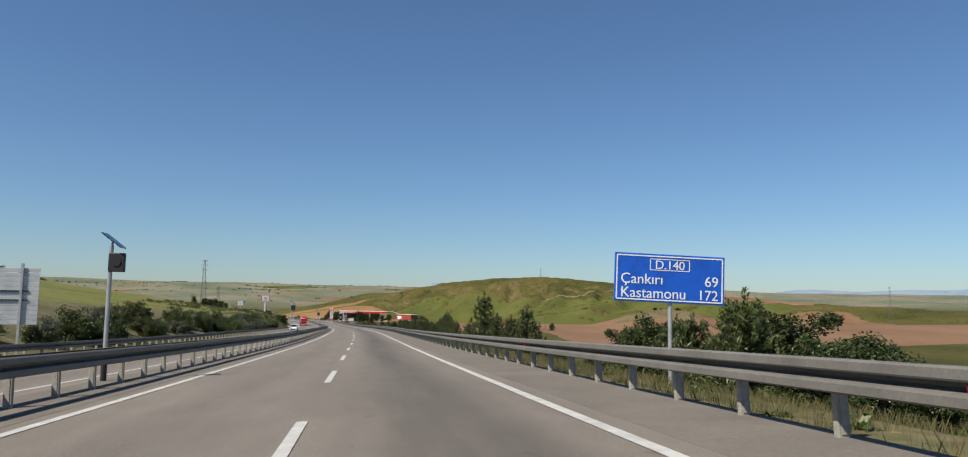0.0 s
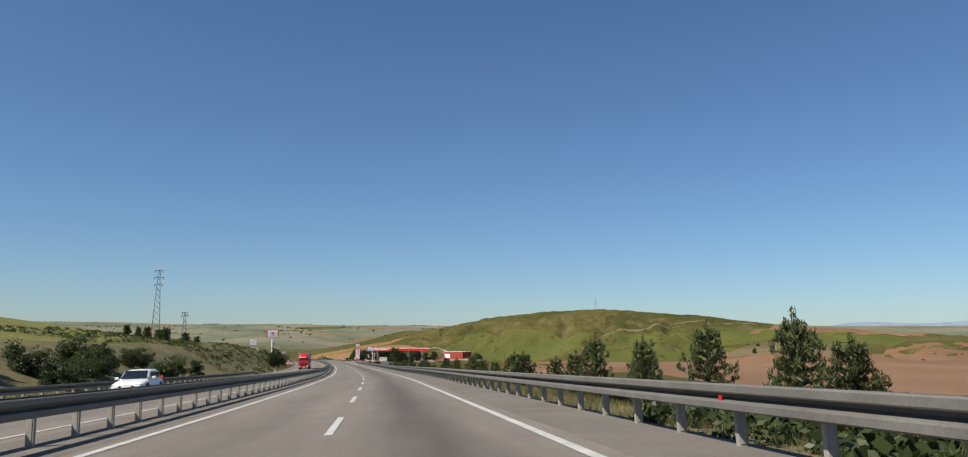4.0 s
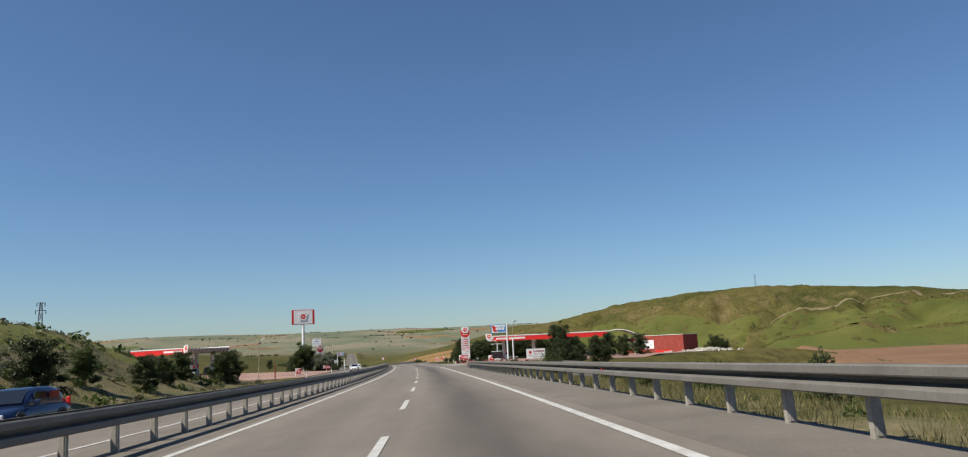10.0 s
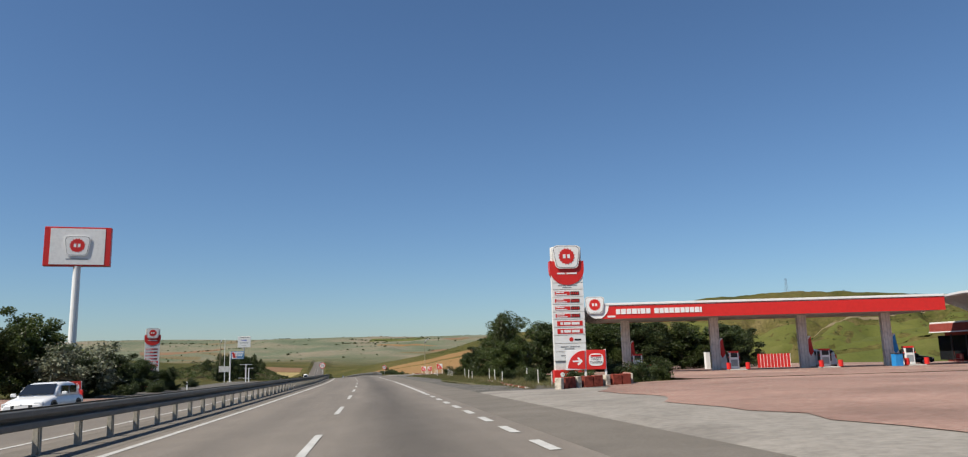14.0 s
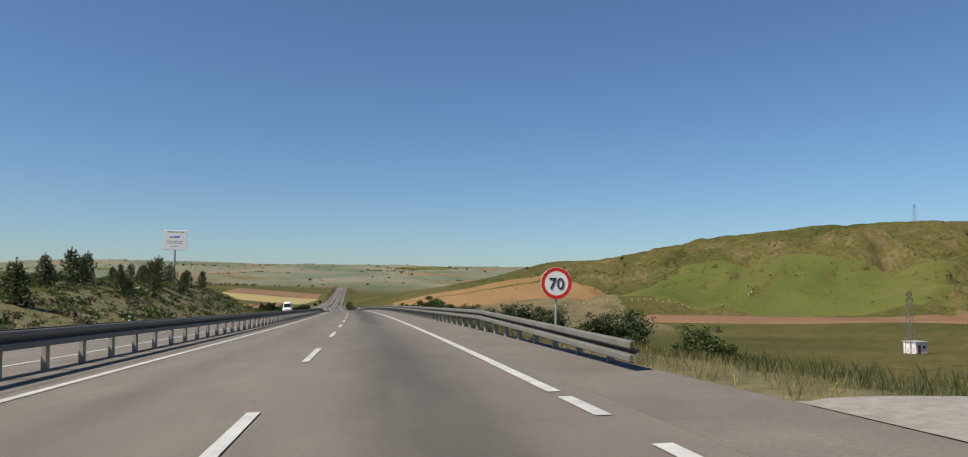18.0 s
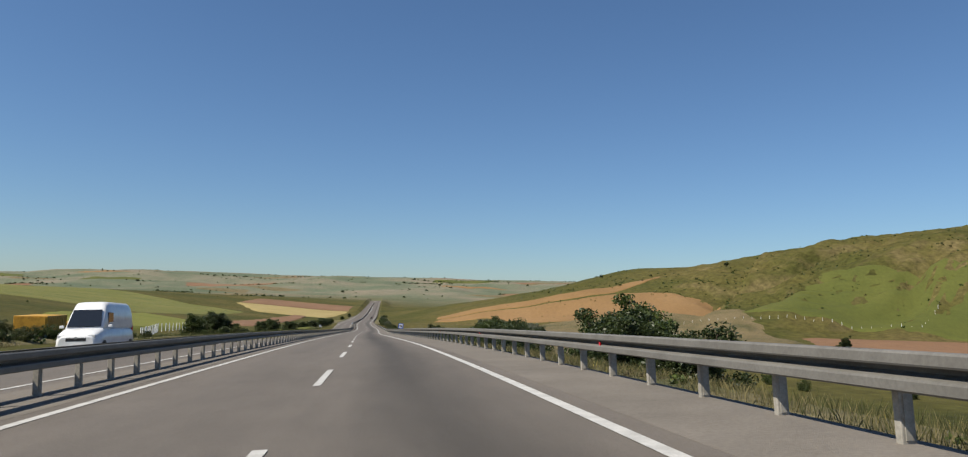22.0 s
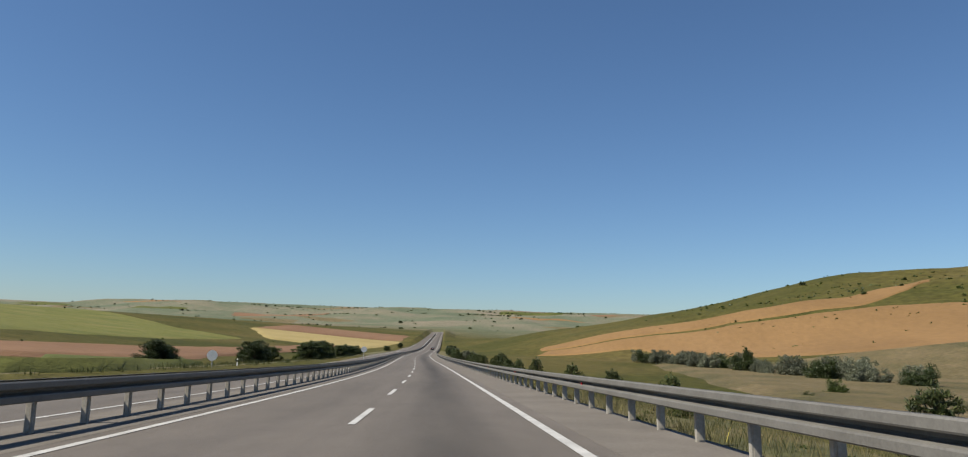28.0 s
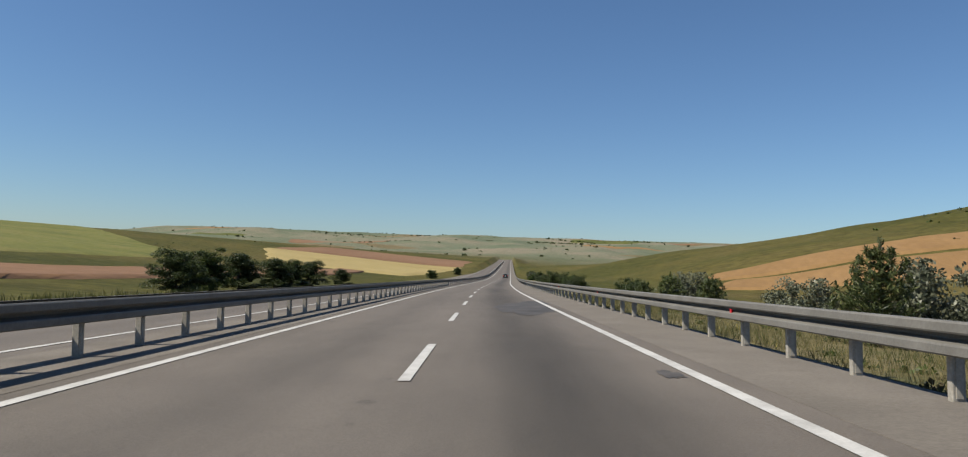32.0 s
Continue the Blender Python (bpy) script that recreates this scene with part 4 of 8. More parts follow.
def grow(src, s, o, scale=1.0, turn=None, squash=1.0, world=None, group="roadside trees", sink=0.1):
    """A copy of a plant at s, o along the road, or at world (x, y)."""
    p = at(s, o) if world is None else Vector((world[0] + float(east(world[1])), world[1], 0))
    z = gz(p.x, p.y) - sink
    t = (s * 37.0 + o * 11.0 + p.x * 7.0) % 360 if turn is None else turn
    m = pose(p.x, p.y, z, 0, 0, t)
    if src.name not in _used:
        _used.add(src.name)
        ob = src
        ob.matrix_basis = m
    else:
        ob = copy_thing(src, m)
    ob.scale = (scale * squash, scale * squash, scale)
    return tagged(ob, group=group)


_r = random.Random(8)
# young pines in a loose row behind the right-hand rail: place, height of the tip over the road
for _i, (_s, _o, _z) in enumerate(((30.6, 10, 2.2), (35.4, 10, 1.75), (40.3, 10, 2.0), (45.8, 10, 3.6), (48, 11, 1.7), (52, 11, 1.4), (57, 10.5, 1.5), (63, 10, 1.75), (66.8, 10, 1.5), (70.2, 10, 2.6), (73.5, 11, 1.5), (76.2, 10, 2.1), (81, 11, 1.4), (86, 10.2, 1.3), (90, 11, 1.5), (94.2, 10, 2.1), (97, 11, 1.6), (100, 10, 1.85), (105, 10, 2.05),
                               (107.5, 11, 1.4), (110.7, 10, 2.75), (114, 10.8, 1.5), (118.5, 10, 2.0), (122, 10.6, 1.5), (126.1, 10, 1.5), (128.1, 10, 2.1), (132.6, 10, 2.1), (137.7, 10, 1.95), (140.5, 11, 1.4), (143.4, 10, 2.2), (148, 10.4, 1.6), (153, 10.6, 1.4), (158, 9.8, 1.7), (163, 10.2, 1.8), (168, 9.7, 1.3), (176, 10, 1.5),
                               (184, 10.4, 1.8), (192, 9.8, 1.6), (199, 10.5, 1.2), (206.4, 10.4, 1.9), (210.2, 11, 1.7), (215, 9.9, 1.1), (223.5, 10, 1.2), (226.1, 10, 1.6), (231.4, 10, 1.6), (244, 9.8, 1.2), (250, 9.9, 1.3), (262, 9.7, 1.5), (270, 10.2, 1.6), (278, 10, 1.0), (291.6, 10, 2.0), (296, 11.6, 1.2), (310, 12, 0.9), (331, 12, 0.8))):
    _p = at(_s, _o)
    grow(PINES[_i % 4], _s, _o, (_z - (gz(_p.x, _p.y) - _p.z)) / (4.0 + 0.3 * (_i % 4)), squash=_r.uniform(1.5, 2.0) if _z < 1.9 else 1.35)
# and further on
for _s, _o, _k, _z in ((943, 12, 1, 0.8), (951.8, 9.2, 3, 0.5), (959.8, 9.2, 0, 0.6), (969.8, 9.4, 2, 0.6), (982.8, 9.2, 1, 0.75), (990.6, 9, 3, 0.55), (1003, 9.4, 0, 0.72), (1010, 9.8, 2, 0.8), (1018, 10, 1, 0.85), (1024, 11, 3, 0.9),
                        (1031, 9.4, 0, 0.8), (1041, 9.6, 2, 0.75), (1052, 9.8, 1, 0.72), (1059.5, 10.5, 1, 0.78), (1068, 10.5, 3, 0.78), (1078, 10.6, 0, 0.6), (1093.4, 9.2, 2, 0.95), (1095.5, 10, 0, 0.8), (1104.3, 9, 1, 0.7), (1107, 9.6, 3, 0.6), (1110.3, 9, 2, 0.7), (1118, 9.5, 0, 0.65)):
    grow(PINES[_k], _s, _o, _z * 0.52, squash=_r.uniform(1.7, 2.3))
# broadleaf clump behind the direction sign
for _s, _o, _k, _z in ((19, 13.0, 0, 0.62), (22, 15.5, 1, 0.6), (25, 14, 0, 0.62), (31, 17, 2, 0.5), (17, 19, 2, 0.5), (44, 22, 2, 0.5), (49, 23.5, 1, 0.5)):
    grow(BROAD[_k], _s, _o, _z)
for _s, _o, _k, _z in ((14, 17, 2, 0.9), (17, 21, 2, 0.9), (12, 19.5, 0, 0.8), (21, 24, 1, 0.9), (10, 15, 2, 0.7), (26, 21, 2, 0.8), (7, 17, 1, 0.7), (36, 13, 0, 0.8), (40, 12, 1, 0.7), (6, 12, 3, 0.8), (1, 13.5, 0, 0.7), (62, 16, 0, 0.9), (92, 25, 2, 0.9), (100, 37, 0, 1.3), (86, 14, 3, 0.7), (139, 15, 1, 0.8), (171, 18, 0, 0.7), (186, 22, 3, 0.6), (238, 13, 1, 0.7), (256, 14, 0, 0.7),
                        (284, 13, 3, 0.7), (302, 12, 0, 0.8), (318, 12.5, 1, 0.7), (328, 22, 0, 1.0), (342, 13, 1, 0.8), (352, 12, 3, 0.6), (362, 14, 0, 0.85), (374, 11.5, 1, 0.9), (384, 12.5, 0, 0.75), (390, 10, 3, 0.6)):
    grow(SHRUBS[_k], _s, _o, _z)
# hedge of shrubs behind the far rail on the left
for _i in range(64):
    _s = 18 + _i * 2.95 + _r.uniform(-1, 1)
    grow(_r.choice(SHRUBS[:2] + SHRUBS[:2] + SHRUBS[2:]) if _i % 7 else BROAD[_i % 3], _s, _r.uniform(-24, -18.5), _r.uniform(0.75, 1.2) if _i % 7 else _r.uniform(0.36, 0.46), group="hedge beside the road")
# shrubs and trees on the crest and face of the left slope
for _i in range(20):
    grow(_r.choice(SHRUBS[:2]), 0, 0, _r.uniform(0.9, 1.8), world=(-140 + _r.uniform(-14, 14) - 0.12 * (_i * 13), 250 + _i * 13 + _r.uniform(-4, 4)), group="trees on the slope")
for _i in range(12):
    grow(_r.choice(BROAD[:2]), 310 + _i * 5.5, -47 - _r.uniform(0, 10), _r.uniform(0.4, 0.65), group="trees on the bank")
for _s, _o, _k, _z in ((322, -20, 0, 0.95), (330, -21, 1, 0.8), (337, -20, 0, 1.0), (346, -22, 1, 0.75), (353, -20.5, 0, 0.85), (361, -21.5, 2, 0.65), (368, -20, 0, 0.7), (375, -21, 1, 0.6), (383, -22, 0, 0.68), (393, -21, 1, 0.6), (398, -21.2, 0, 0.68), (402, -22.5, 0, 0.6)):
    grow(BROAD[_k], _s, _o, _z * (0.7 if _s < 390 else 0.95), squash=1.1, group="trees before the station")
# pines on the bank beside the notice board
for _i in range(26):
    grow(_r.choice(PINES), 640 + _r.uniform(0, 104), -25 - _r.uniform(0, 16), _r.uniform(0.5, 0.95), squash=_r.uniform(1.2, 1.7), group="pines on the bank")
for _s, _o, _z in ((600, -24, 1.0), (607, -26, 1.15), (613, -23, 1.1), (619, -25, 1.0), (626, -24, 0.85)):
    grow(BROAD[0], _s, _o, _z * 0.85, group="trees before the bank")
# trees along the left side further on
for _s, _o, _k, _z in ((828, -24, 1, 0.72), (833, -22, 0, 0.78), (838, -25, 1, 0.7), (843, -22.5, 0, 0.62), (850, -22, 2, 0.42), (900, -25, 0, 0.62), (905, -23, 0, 0.7), (911, -25, 2, 0.66), (917, -24, 0, 0.6), (952, -24, 0, 0.62), (958, -25, 0, 0.66), (964, -24, 2, 0.6), (1000, -24, 0, 0.62), (1006, -25, 0, 0.55), (1033, -22, 0, 0.7), (1038, -24, 1, 0.62), (1044, -23, 0, 0.6), (1052, -23, 2, 0.58),
                        (1070, -20, 0, 0.7), (1074, -21, 1, 0.78), (1079, -20, 0, 0.76), (1083, -21, 2, 0.72), (1088, -20, 0, 0.8), (1093, -21, 0, 0.86), (1098, -20, 1, 0.8), (1102, -20.5, 0, 0.65), (1128, -20, 0, 0.68), (1134, -20.5, 1, 0.72), (1140, -20, 0, 0.7), (1150, -20, 0, 0.66), (1157, -20.5, 2, 0.68), (1163, -20, 0, 0.68), (1180, -20, 0, 0.5), (1300, -20, 0, 0.6), (1310, -21, 2, 0.6), (1392, -19, 0, 0.7)):
    grow(BROAD[_k], _s, _o, _z * 0.8, squash=1.65, group="trees beyond the left shoulder")
for _i in range(18):
    grow(_r.choice(SHRUBS[:2] + SHRUBS[3:]), 752 + _r.uniform(0, 180), -18.5 - _r.uniform(0, 4), _r.uniform(0.25, 0.5), group="low shrubs beside the left shoulder")
# right side past the station
for _s, _o, _k, _z in ((741, 26, 0, 0.4), (757, 20, 0, 0.55), (762, 21, 1, 0.62), (767, 21, 0, 0.6), (769.6, 16.5, 1, 0.6), (776, 16, 0, 0.55), (783, 17, 2, 0.5), (797, 20, 1, 0.6), (808, 16, 0, 0.6), (815, 18, 2, 0.55), (843, 16, 0, 0.7), (849, 15, 1, 0.7), (855.5, 14, 0, 0.75), (860, 15.5, 2, 0.6), (868, 16, 0, 0.5)):
    grow(BROAD[_k], _s, _o, _z * 0.9, squash=1.15, group="trees beyond the right shoulder")
for _i in range(38):
    grow(SHRUBS[2] if _i % 5 else SHRUBS[0], 1036 + _i * 3.7 + _r.uniform(-1.5, 1.5), 76 + _r.uniform(-5, 5), _r.uniform(1.25, 2.1), group="oleaster thicket")
grow(BROAD[1], 1092, 75, 1.0, squash=0.85, group="oleaster thicket")
for _i in range(26):
    grow(_r.choice(SHRUBS[:2]), 800 + _i * 8.5 + _r.uniform(-2, 2), 48 + _r.uniform(-8, 25), _r.uniform(0.5, 1.1), group="orchard trees in the valley")
for _i in range(30):
    grow(_r.choice(SHRUBS[:2] + SHRUBS[:2] + [SHRUBS[2]]), 1122 + _i * 9 + _r.uniform(-2, 2), 9.5 + _r.uniform(0, 5), _r.uniform(0.6, 1.1), group="thicket along the right shoulder")
for _s, _o, _k, _z in ((1096, 12, 2, 1.0), (1101, 11, 2, 0.75), (1088, 12, 0, 0.7), (1056, 10.5, 3, 0.62), (1048, 13, 3, 0.7), (1027, 13, 0, 0.8)):
    grow(SHRUBS[_k], _s, _o, _z)
def grow_top(src, s, o, top, group, squash=1.0):
    """A tree whose tip reaches a height over the road, wherever its foot stands."""
    p = at(s, o)
    return grow(src, s, o, (top - (gz(p.x, p.y) - p.z)) / 6.0, squash=squash, group=group)


for _s, _o, _k, _z in ((8.8, 11.5, 1, 2.05), (10.8, 12.6, 2, 1.75), (13.4, 12, 0, 1.5), (16, 12.6, 3, 1.5), (18.8, 12, 1, 1.3)):
    _p = at(_s, _o)
    grow(PINES[_k], _s, _o, (_z - (gz(_p.x, _p.y) - _p.z)) / (4.0 + 0.3 * _k), squash=1.75, group="pines behind the direction sign")
for _s, _o, _k, _z in ((10.2, 13.4, 0, 1.95), (5.2, 12, 0, 1.15), (6.4, 13.5, 0, 0.9), (3.0, 12.4, 0, 0.2)):
    grow_top(BROAD[_k], _s, _o, _z, "trees behind the direction sign", 1.3)
for _s, _o, _k, _z in ((813, 20, 0, 1.0), (817.5, 22, 0, 1.9), (821, 19, 1, 2.8), (826, 23, 0, 2.9), (830, 20, 0, 2.6), (834, 24, 1, 2.6), (839, 21, 0, 2.0), (844, 26, 0, 1.4), (850, 17, 0, 1.2), (857, 16, 1, 1.6)):
    grow_top(BROAD[_k], _s, _o, _z, "dark trees in the hollow", 1.25)
for _s, _o, _k, _z in ((768, 22, 0, 2.6), (772, 24.5, 1, 3.7), (775, 23, 0, 3.4), (779, 26, 0, 2.6), (783, 24, 1, 1.9), (764, 25, 0, 1.6)):
    grow_top(BROAD[_k], _s, _o, _z, "dark trees in the hollow", 1.2)
grow(BROAD[1], 0, 0, 1.0, world=(17, 916), group="lone field trees")
grow(SHRUBS[1], 0, 0, 1.6, world=(41.7, 487.6), squash=1.2, group="lone field trees")
for _x, _y, _z in ((228, 540, 0.9), (236, 548, 0.7), (250, 545, 1.0), (262, 556, 0.8), (215, 535, 0.6), (244, 535, 0.7)):
    grow(SHRUBS[0], 0, 0, _z * 1.3, world=(_x, _y), group="shrubs on the knoll", sink=-1.0)
# lone trees and bushes on the fields and the hill
for _x, _y, _k, _z in ((124.5, 462, 0, 0.95), (160, 690, 1, 0.8), (205, 520, 0, 0.7), (300, 470, 2, 0.6), (340, 560, 0, 0.6), (420, 690, 1, 0.6)):
    grow(BROAD[_k], 0, 0, _z, world=(_x, _y), group="lone field trees")
for _i in range(14):
    _t = _r.random()
    grow(_r.choice(SHRUBS[:2]), 0, 0, _r.uniform(0.5, 1.1), world=(-30 + 420 * _t + _r.uniform(-50, 50), 1330 - 270 * _t - _r.uniform(20, 110)), group="scrub on the hill")
for _i in range(40):
    _x, _y = _r.uniform(-1500, 900), _r.uniform(1900, 3600)
    if abs(_x - float(road_x(_y))) < 90:
        continue
    grow(_r.choice(BROAD), 0, 0, _r.uniform(0.5, 1.1), squash=_r.uniform(1.2, 3.0), world=(_x, _y), group="distant trees in the valley")

# grass and weeds on the verges
def verge(name, count, seed, s0, s1, o0, o1, h0, h1, width, mat, label, fans=4, dens=None):
    """Tufts of upright blades between two offsets; one mesh."""
    rng = np.random.default_rng(seed)
    s = rng.uniform(s0, s1, count)
    o = o0 + (o1 - o0) * rng.uniform(0, 1, count) ** 1.4
    hd = np.interp(s, _S, _TH)
    x = np.interp(s, _S, _C[:, 0]) + np.cos(hd) * o
    y = np.interp(s, _S, _C[:, 1]) + np.sin(hd) * o
    clump = rough(x, y, 9.0, seed * 0.37, 2)
    keep = clump > (-0.1 if dens is None else dens)
    x, y = x[keep], y[keep]
    n = len(x)
    z = ground_z(x, y) - 0.05
    x, y, z = (np.repeat(q, fans) for q in (x, y, z))
    n = len(x)
    x, y = x + rng.uniform(-0.2, 0.2, n), y + rng.uniform(-0.2, 0.2, n)
    a = rng.uniform(0, 2 * math.pi, n)
    h = h0 + (h1 - h0) * rng.uniform(0, 1, n) ** 2.2
    lx, ly = rng.normal(size=n) * 0.2 * h, rng.normal(size=n) * 0.2 * h
    w = width * rng.uniform(0.6, 1.4, n)
    v = np.stack([np.stack([x - np.cos(a) * w, y - np.sin(a) * w, z], -1), np.stack([x + np.cos(a) * w, y + np.sin(a) * w, z], -1),
                  np.stack([x + lx * 0.5 + np.cos(a) * w * 0.8, y + ly * 0.5 + np.sin(a) * w * 0.8, z + h * 0.6], -1), np.stack([x + lx, y + ly, z + h], -1)], 1).reshape(-1, 3)
    ob = part(name, mesh(name, v, [(4 * i, 4 * i + 1, 4 * i + 2, 4 * i + 3) for i in range(n)], mat))
    return tagged(ob, label, "grass", kind="stuff")


# the ground of the verges, and grass and weeds on it
def verge_ground(s0, s1, o0, o1, label):
    n, k = int((s1 - s0) / 2.5), 8
    s, o = np.meshgrid(np.linspace(s0, s1, n + 1), np.linspace(o0, o1, k + 1), indexing="ij")
    hd = np.interp(s, _S, _TH)
    x, y = np.interp(s, _S, _C[:, 0]) + np.cos(hd) * o, np.interp(s, _S, _C[:, 1]) + np.sin(hd) * o
    z = ground_z(x, y) + 0.05
    z[:, -1] -= 0.2
    ob = part("verge", mesh("verge", np.stack([x, y, z], -1).reshape(-1, 3), [(i * (k + 1) + j, i * (k + 1) + j + 1, (i + 1) * (k + 1) + j + 1, (i + 1) * (k + 1) + j) for i in range(n) for j in range(k)], GRASS, True))
    return tagged(ob, label, "verge", kind="structure")


verge_ground(-40, 392, 5.8, 17.0, "dry grassy verge falling away behind the rail")
verge_ground(586, 1300, 5.8, 17.0, "dry grassy verge along the valley side")
verge_ground(16, 412, -30.0, -16.8, "grassy bank beside the opposite carriageway")
verge_ground(605, 1300, -28.0, -16.8, "grassy strip beside the opposite carriageway")
for _s0, _s1, _n in ((-20, 84, 9500), (84, 126, 2200), (126, 395, 23500), (586.5, 1130, 46000)):
    verge("dry_grass", _n, int(_s0) + 91, _s0, _s1, 6.0, 9.8, 0.05, 0.34, 0.002, BLADES, "dry yellowish grass on the verge behind the rail", 12, -0.75)
    verge("weeds", _n // 2, int(_s0) + 92, _s0, _s1, 6.0, 11.0, 0.05, 0.36, 0.0024, WEEDS, "green weeds and thistles on the verge", 14)
    verge("wild_flowers", _n // 14, int(_s0) + 93, _s0, _s1, 6.2, 11.0, 0.15, 0.32, 0.006, FLOWERS, "yellow flowering weeds on the verge", 3, 0.35)
verge("dry_grass", 9000, 96, 232, 420, -17.3, -40.0, 0.15, 0.5, 0.02, BLADES, "dry grass on the cut bank", 5, -0.2)
verge("dry_grass", 8000, 97, 600, 760, -17.6, -36.0, 0.15, 0.5, 0.02, BLADES, "dry grass on the bank beside the road", 5, -0.2)
verge("dry_grass", 9000, 98, 475, 560, 8.6, 15.0, 0.1, 0.36, 0.005, BLADES, "dry grass round the station's planted strip", 9, -0.5)
verge("weeds", 8000, 108, 475, 560, 8.2, 16.0, 0.08, 0.34, 0.005, WEEDS, "green weeds in the station's planted strip", 9, -0.3)
verge("dry_grass", 1500, 109, 476, 560, 7.8, 9.2, 0.05, 0.2, 0.005, BLADES, "thin dry grass at the gravel's edge", 9, -0.1)
verge("dry_grass", 2400, 101, 396, 420, 11.0, 20.0, 0.15, 0.5, 0.008, BLADES, "dry grass round the entry island", 7, -0.2)
verge("weeds", 5000, 99, 40, 232, -16.4, -19.0, 0.2, 0.6, 0.02, WEEDS, "green weeds behind the far rail", 5, -0.2)
verge("weeds", 5000, 100, 760, 1130, -17.0, -24.0, 0.2, 0.6, 0.02, WEEDS, "green weeds beside the opposite carriageway", 5, -0.2)
verge("weeds", 6500, 103, 586.3, 660, 7.5, 16.0, 0.12, 0.5, 0.004, WEEDS, "tall green weeds beyond the station's exit", 9, -0.25)
verge("wild_flowers", 700, 104, 592, 650, 8.0, 15.0, 0.3, 0.55, 0.008, FLOWERS, "yellow flowering weeds beyond the exit", 3, 0.2)
# low dark shrubs close behind the right-hand rail
for _i in range(44):
    _s = _r.choice((_r.uniform(40, 385), _r.uniform(640, 1110)))
    grow(_r.choice(SHRUBS[:2] + SHRUBS[:1] + SHRUBS[3:]), _s, _r.uniform(6.8, 9.0), _r.uniform(0.2, 0.4), squash=1.4, group="low shrubs behind the rail")
for _s, _o, _k, _z in ((596, 9.5, 1, 0.45), (599, 11.5, 0, 0.5), (601, 8.5, 1, 0.5), (604, 10, 0, 0.7), (608, 8.2, 0, 0.6), (612, 9.5, 1, 0.65), (616, 8.5, 0, 0.6), (622, 9.2, 0, 0.7), (628, 8.6, 1, 0.6), (635, 9, 0, 0.6), (599, 15, 3, 0.5), (595.5, 13, 3, 0.4)):
    grow(SHRUBS[_k], _s, _o, _z, squash=1.3, group="bushes beyond the exit")


def scrub(name, count, seed, place, r0, r1, per, leaf, mat, label, category):
    """Low scrub strewn over far ground: clumps of small leaves, one mesh."""
    rng = np.random.default_rng(seed)
    x, y = place(rng, count)
    keep = np.abs(x - road_x(y)) > 45
    x, y = x[keep], y[keep]
    z = ground_z(x, y)
    r = rng.uniform(r0, r1, len(x))
    q = rng.normal(size=(len(x), per, 3))
    q /= np.linalg.norm(q, axis=2)[:, :, None]
    q *= rng.uniform(0.3, 1.0, (len(x), per, 1)) * r[:, None, None]
    q[:, :, 2] = np.abs(q[:, :, 2]) * 0.75
    c = (np.stack([x, y, z], -1)[:, None, :] + q).reshape(-1, 3)
    v, f = cards(c, np.repeat(r, per) * leaf * rng.uniform(0.7, 1.3, len(c)), rng, aspect=1.3)
    return tagged(part(name, mesh(name, v, f, mat)), label, category, kind="stuff")


def on_hill(rng, n):
    t = rng.uniform(0, 1, n)
    k = rng.uniform(0, 1, n) ** 0.7
    x = -60 + 480 * t + rng.normal(size=n) * 12
    y = 1340 - 270 * t - k * 150 + 20 * rng.normal(size=n)
    g = rough(x, y, 70.0, 4.4, 2) > -0.1
    return x[g], y[g]


def far_side(rng, n):
    x, y = rng.uniform(-1900, 1700, n), rng.uniform(1950, 3800, n)
    g = rough(x, y, 380.0, 8.8, 3) > 0.25
    return x[g], y[g]


def hedgerows(rng, n):
    m = 46
    ax, ay, a, ln = rng.uniform(-1800, 1500, m), rng.uniform(1900, 3700, m), rng.normal(size=m) * 0.35, rng.uniform(60, 240, m)
    k = rng.integers(0, m, n)
    t = rng.uniform(-0.5, 0.5, n)
    return ax[k] + np.cos(a[k]) * ln[k] * t, ay[k] + np.sin(a[k]) * ln[k] * t + rng.normal(size=n) * 2


def left_slope(rng, n):
    x, y = rng.uniform(-560, -190, n), rng.uniform(800, 1900, n)
    g = rough(x, y, 120.0, 2.2, 2) > 0.45
    return x[g], y[g]


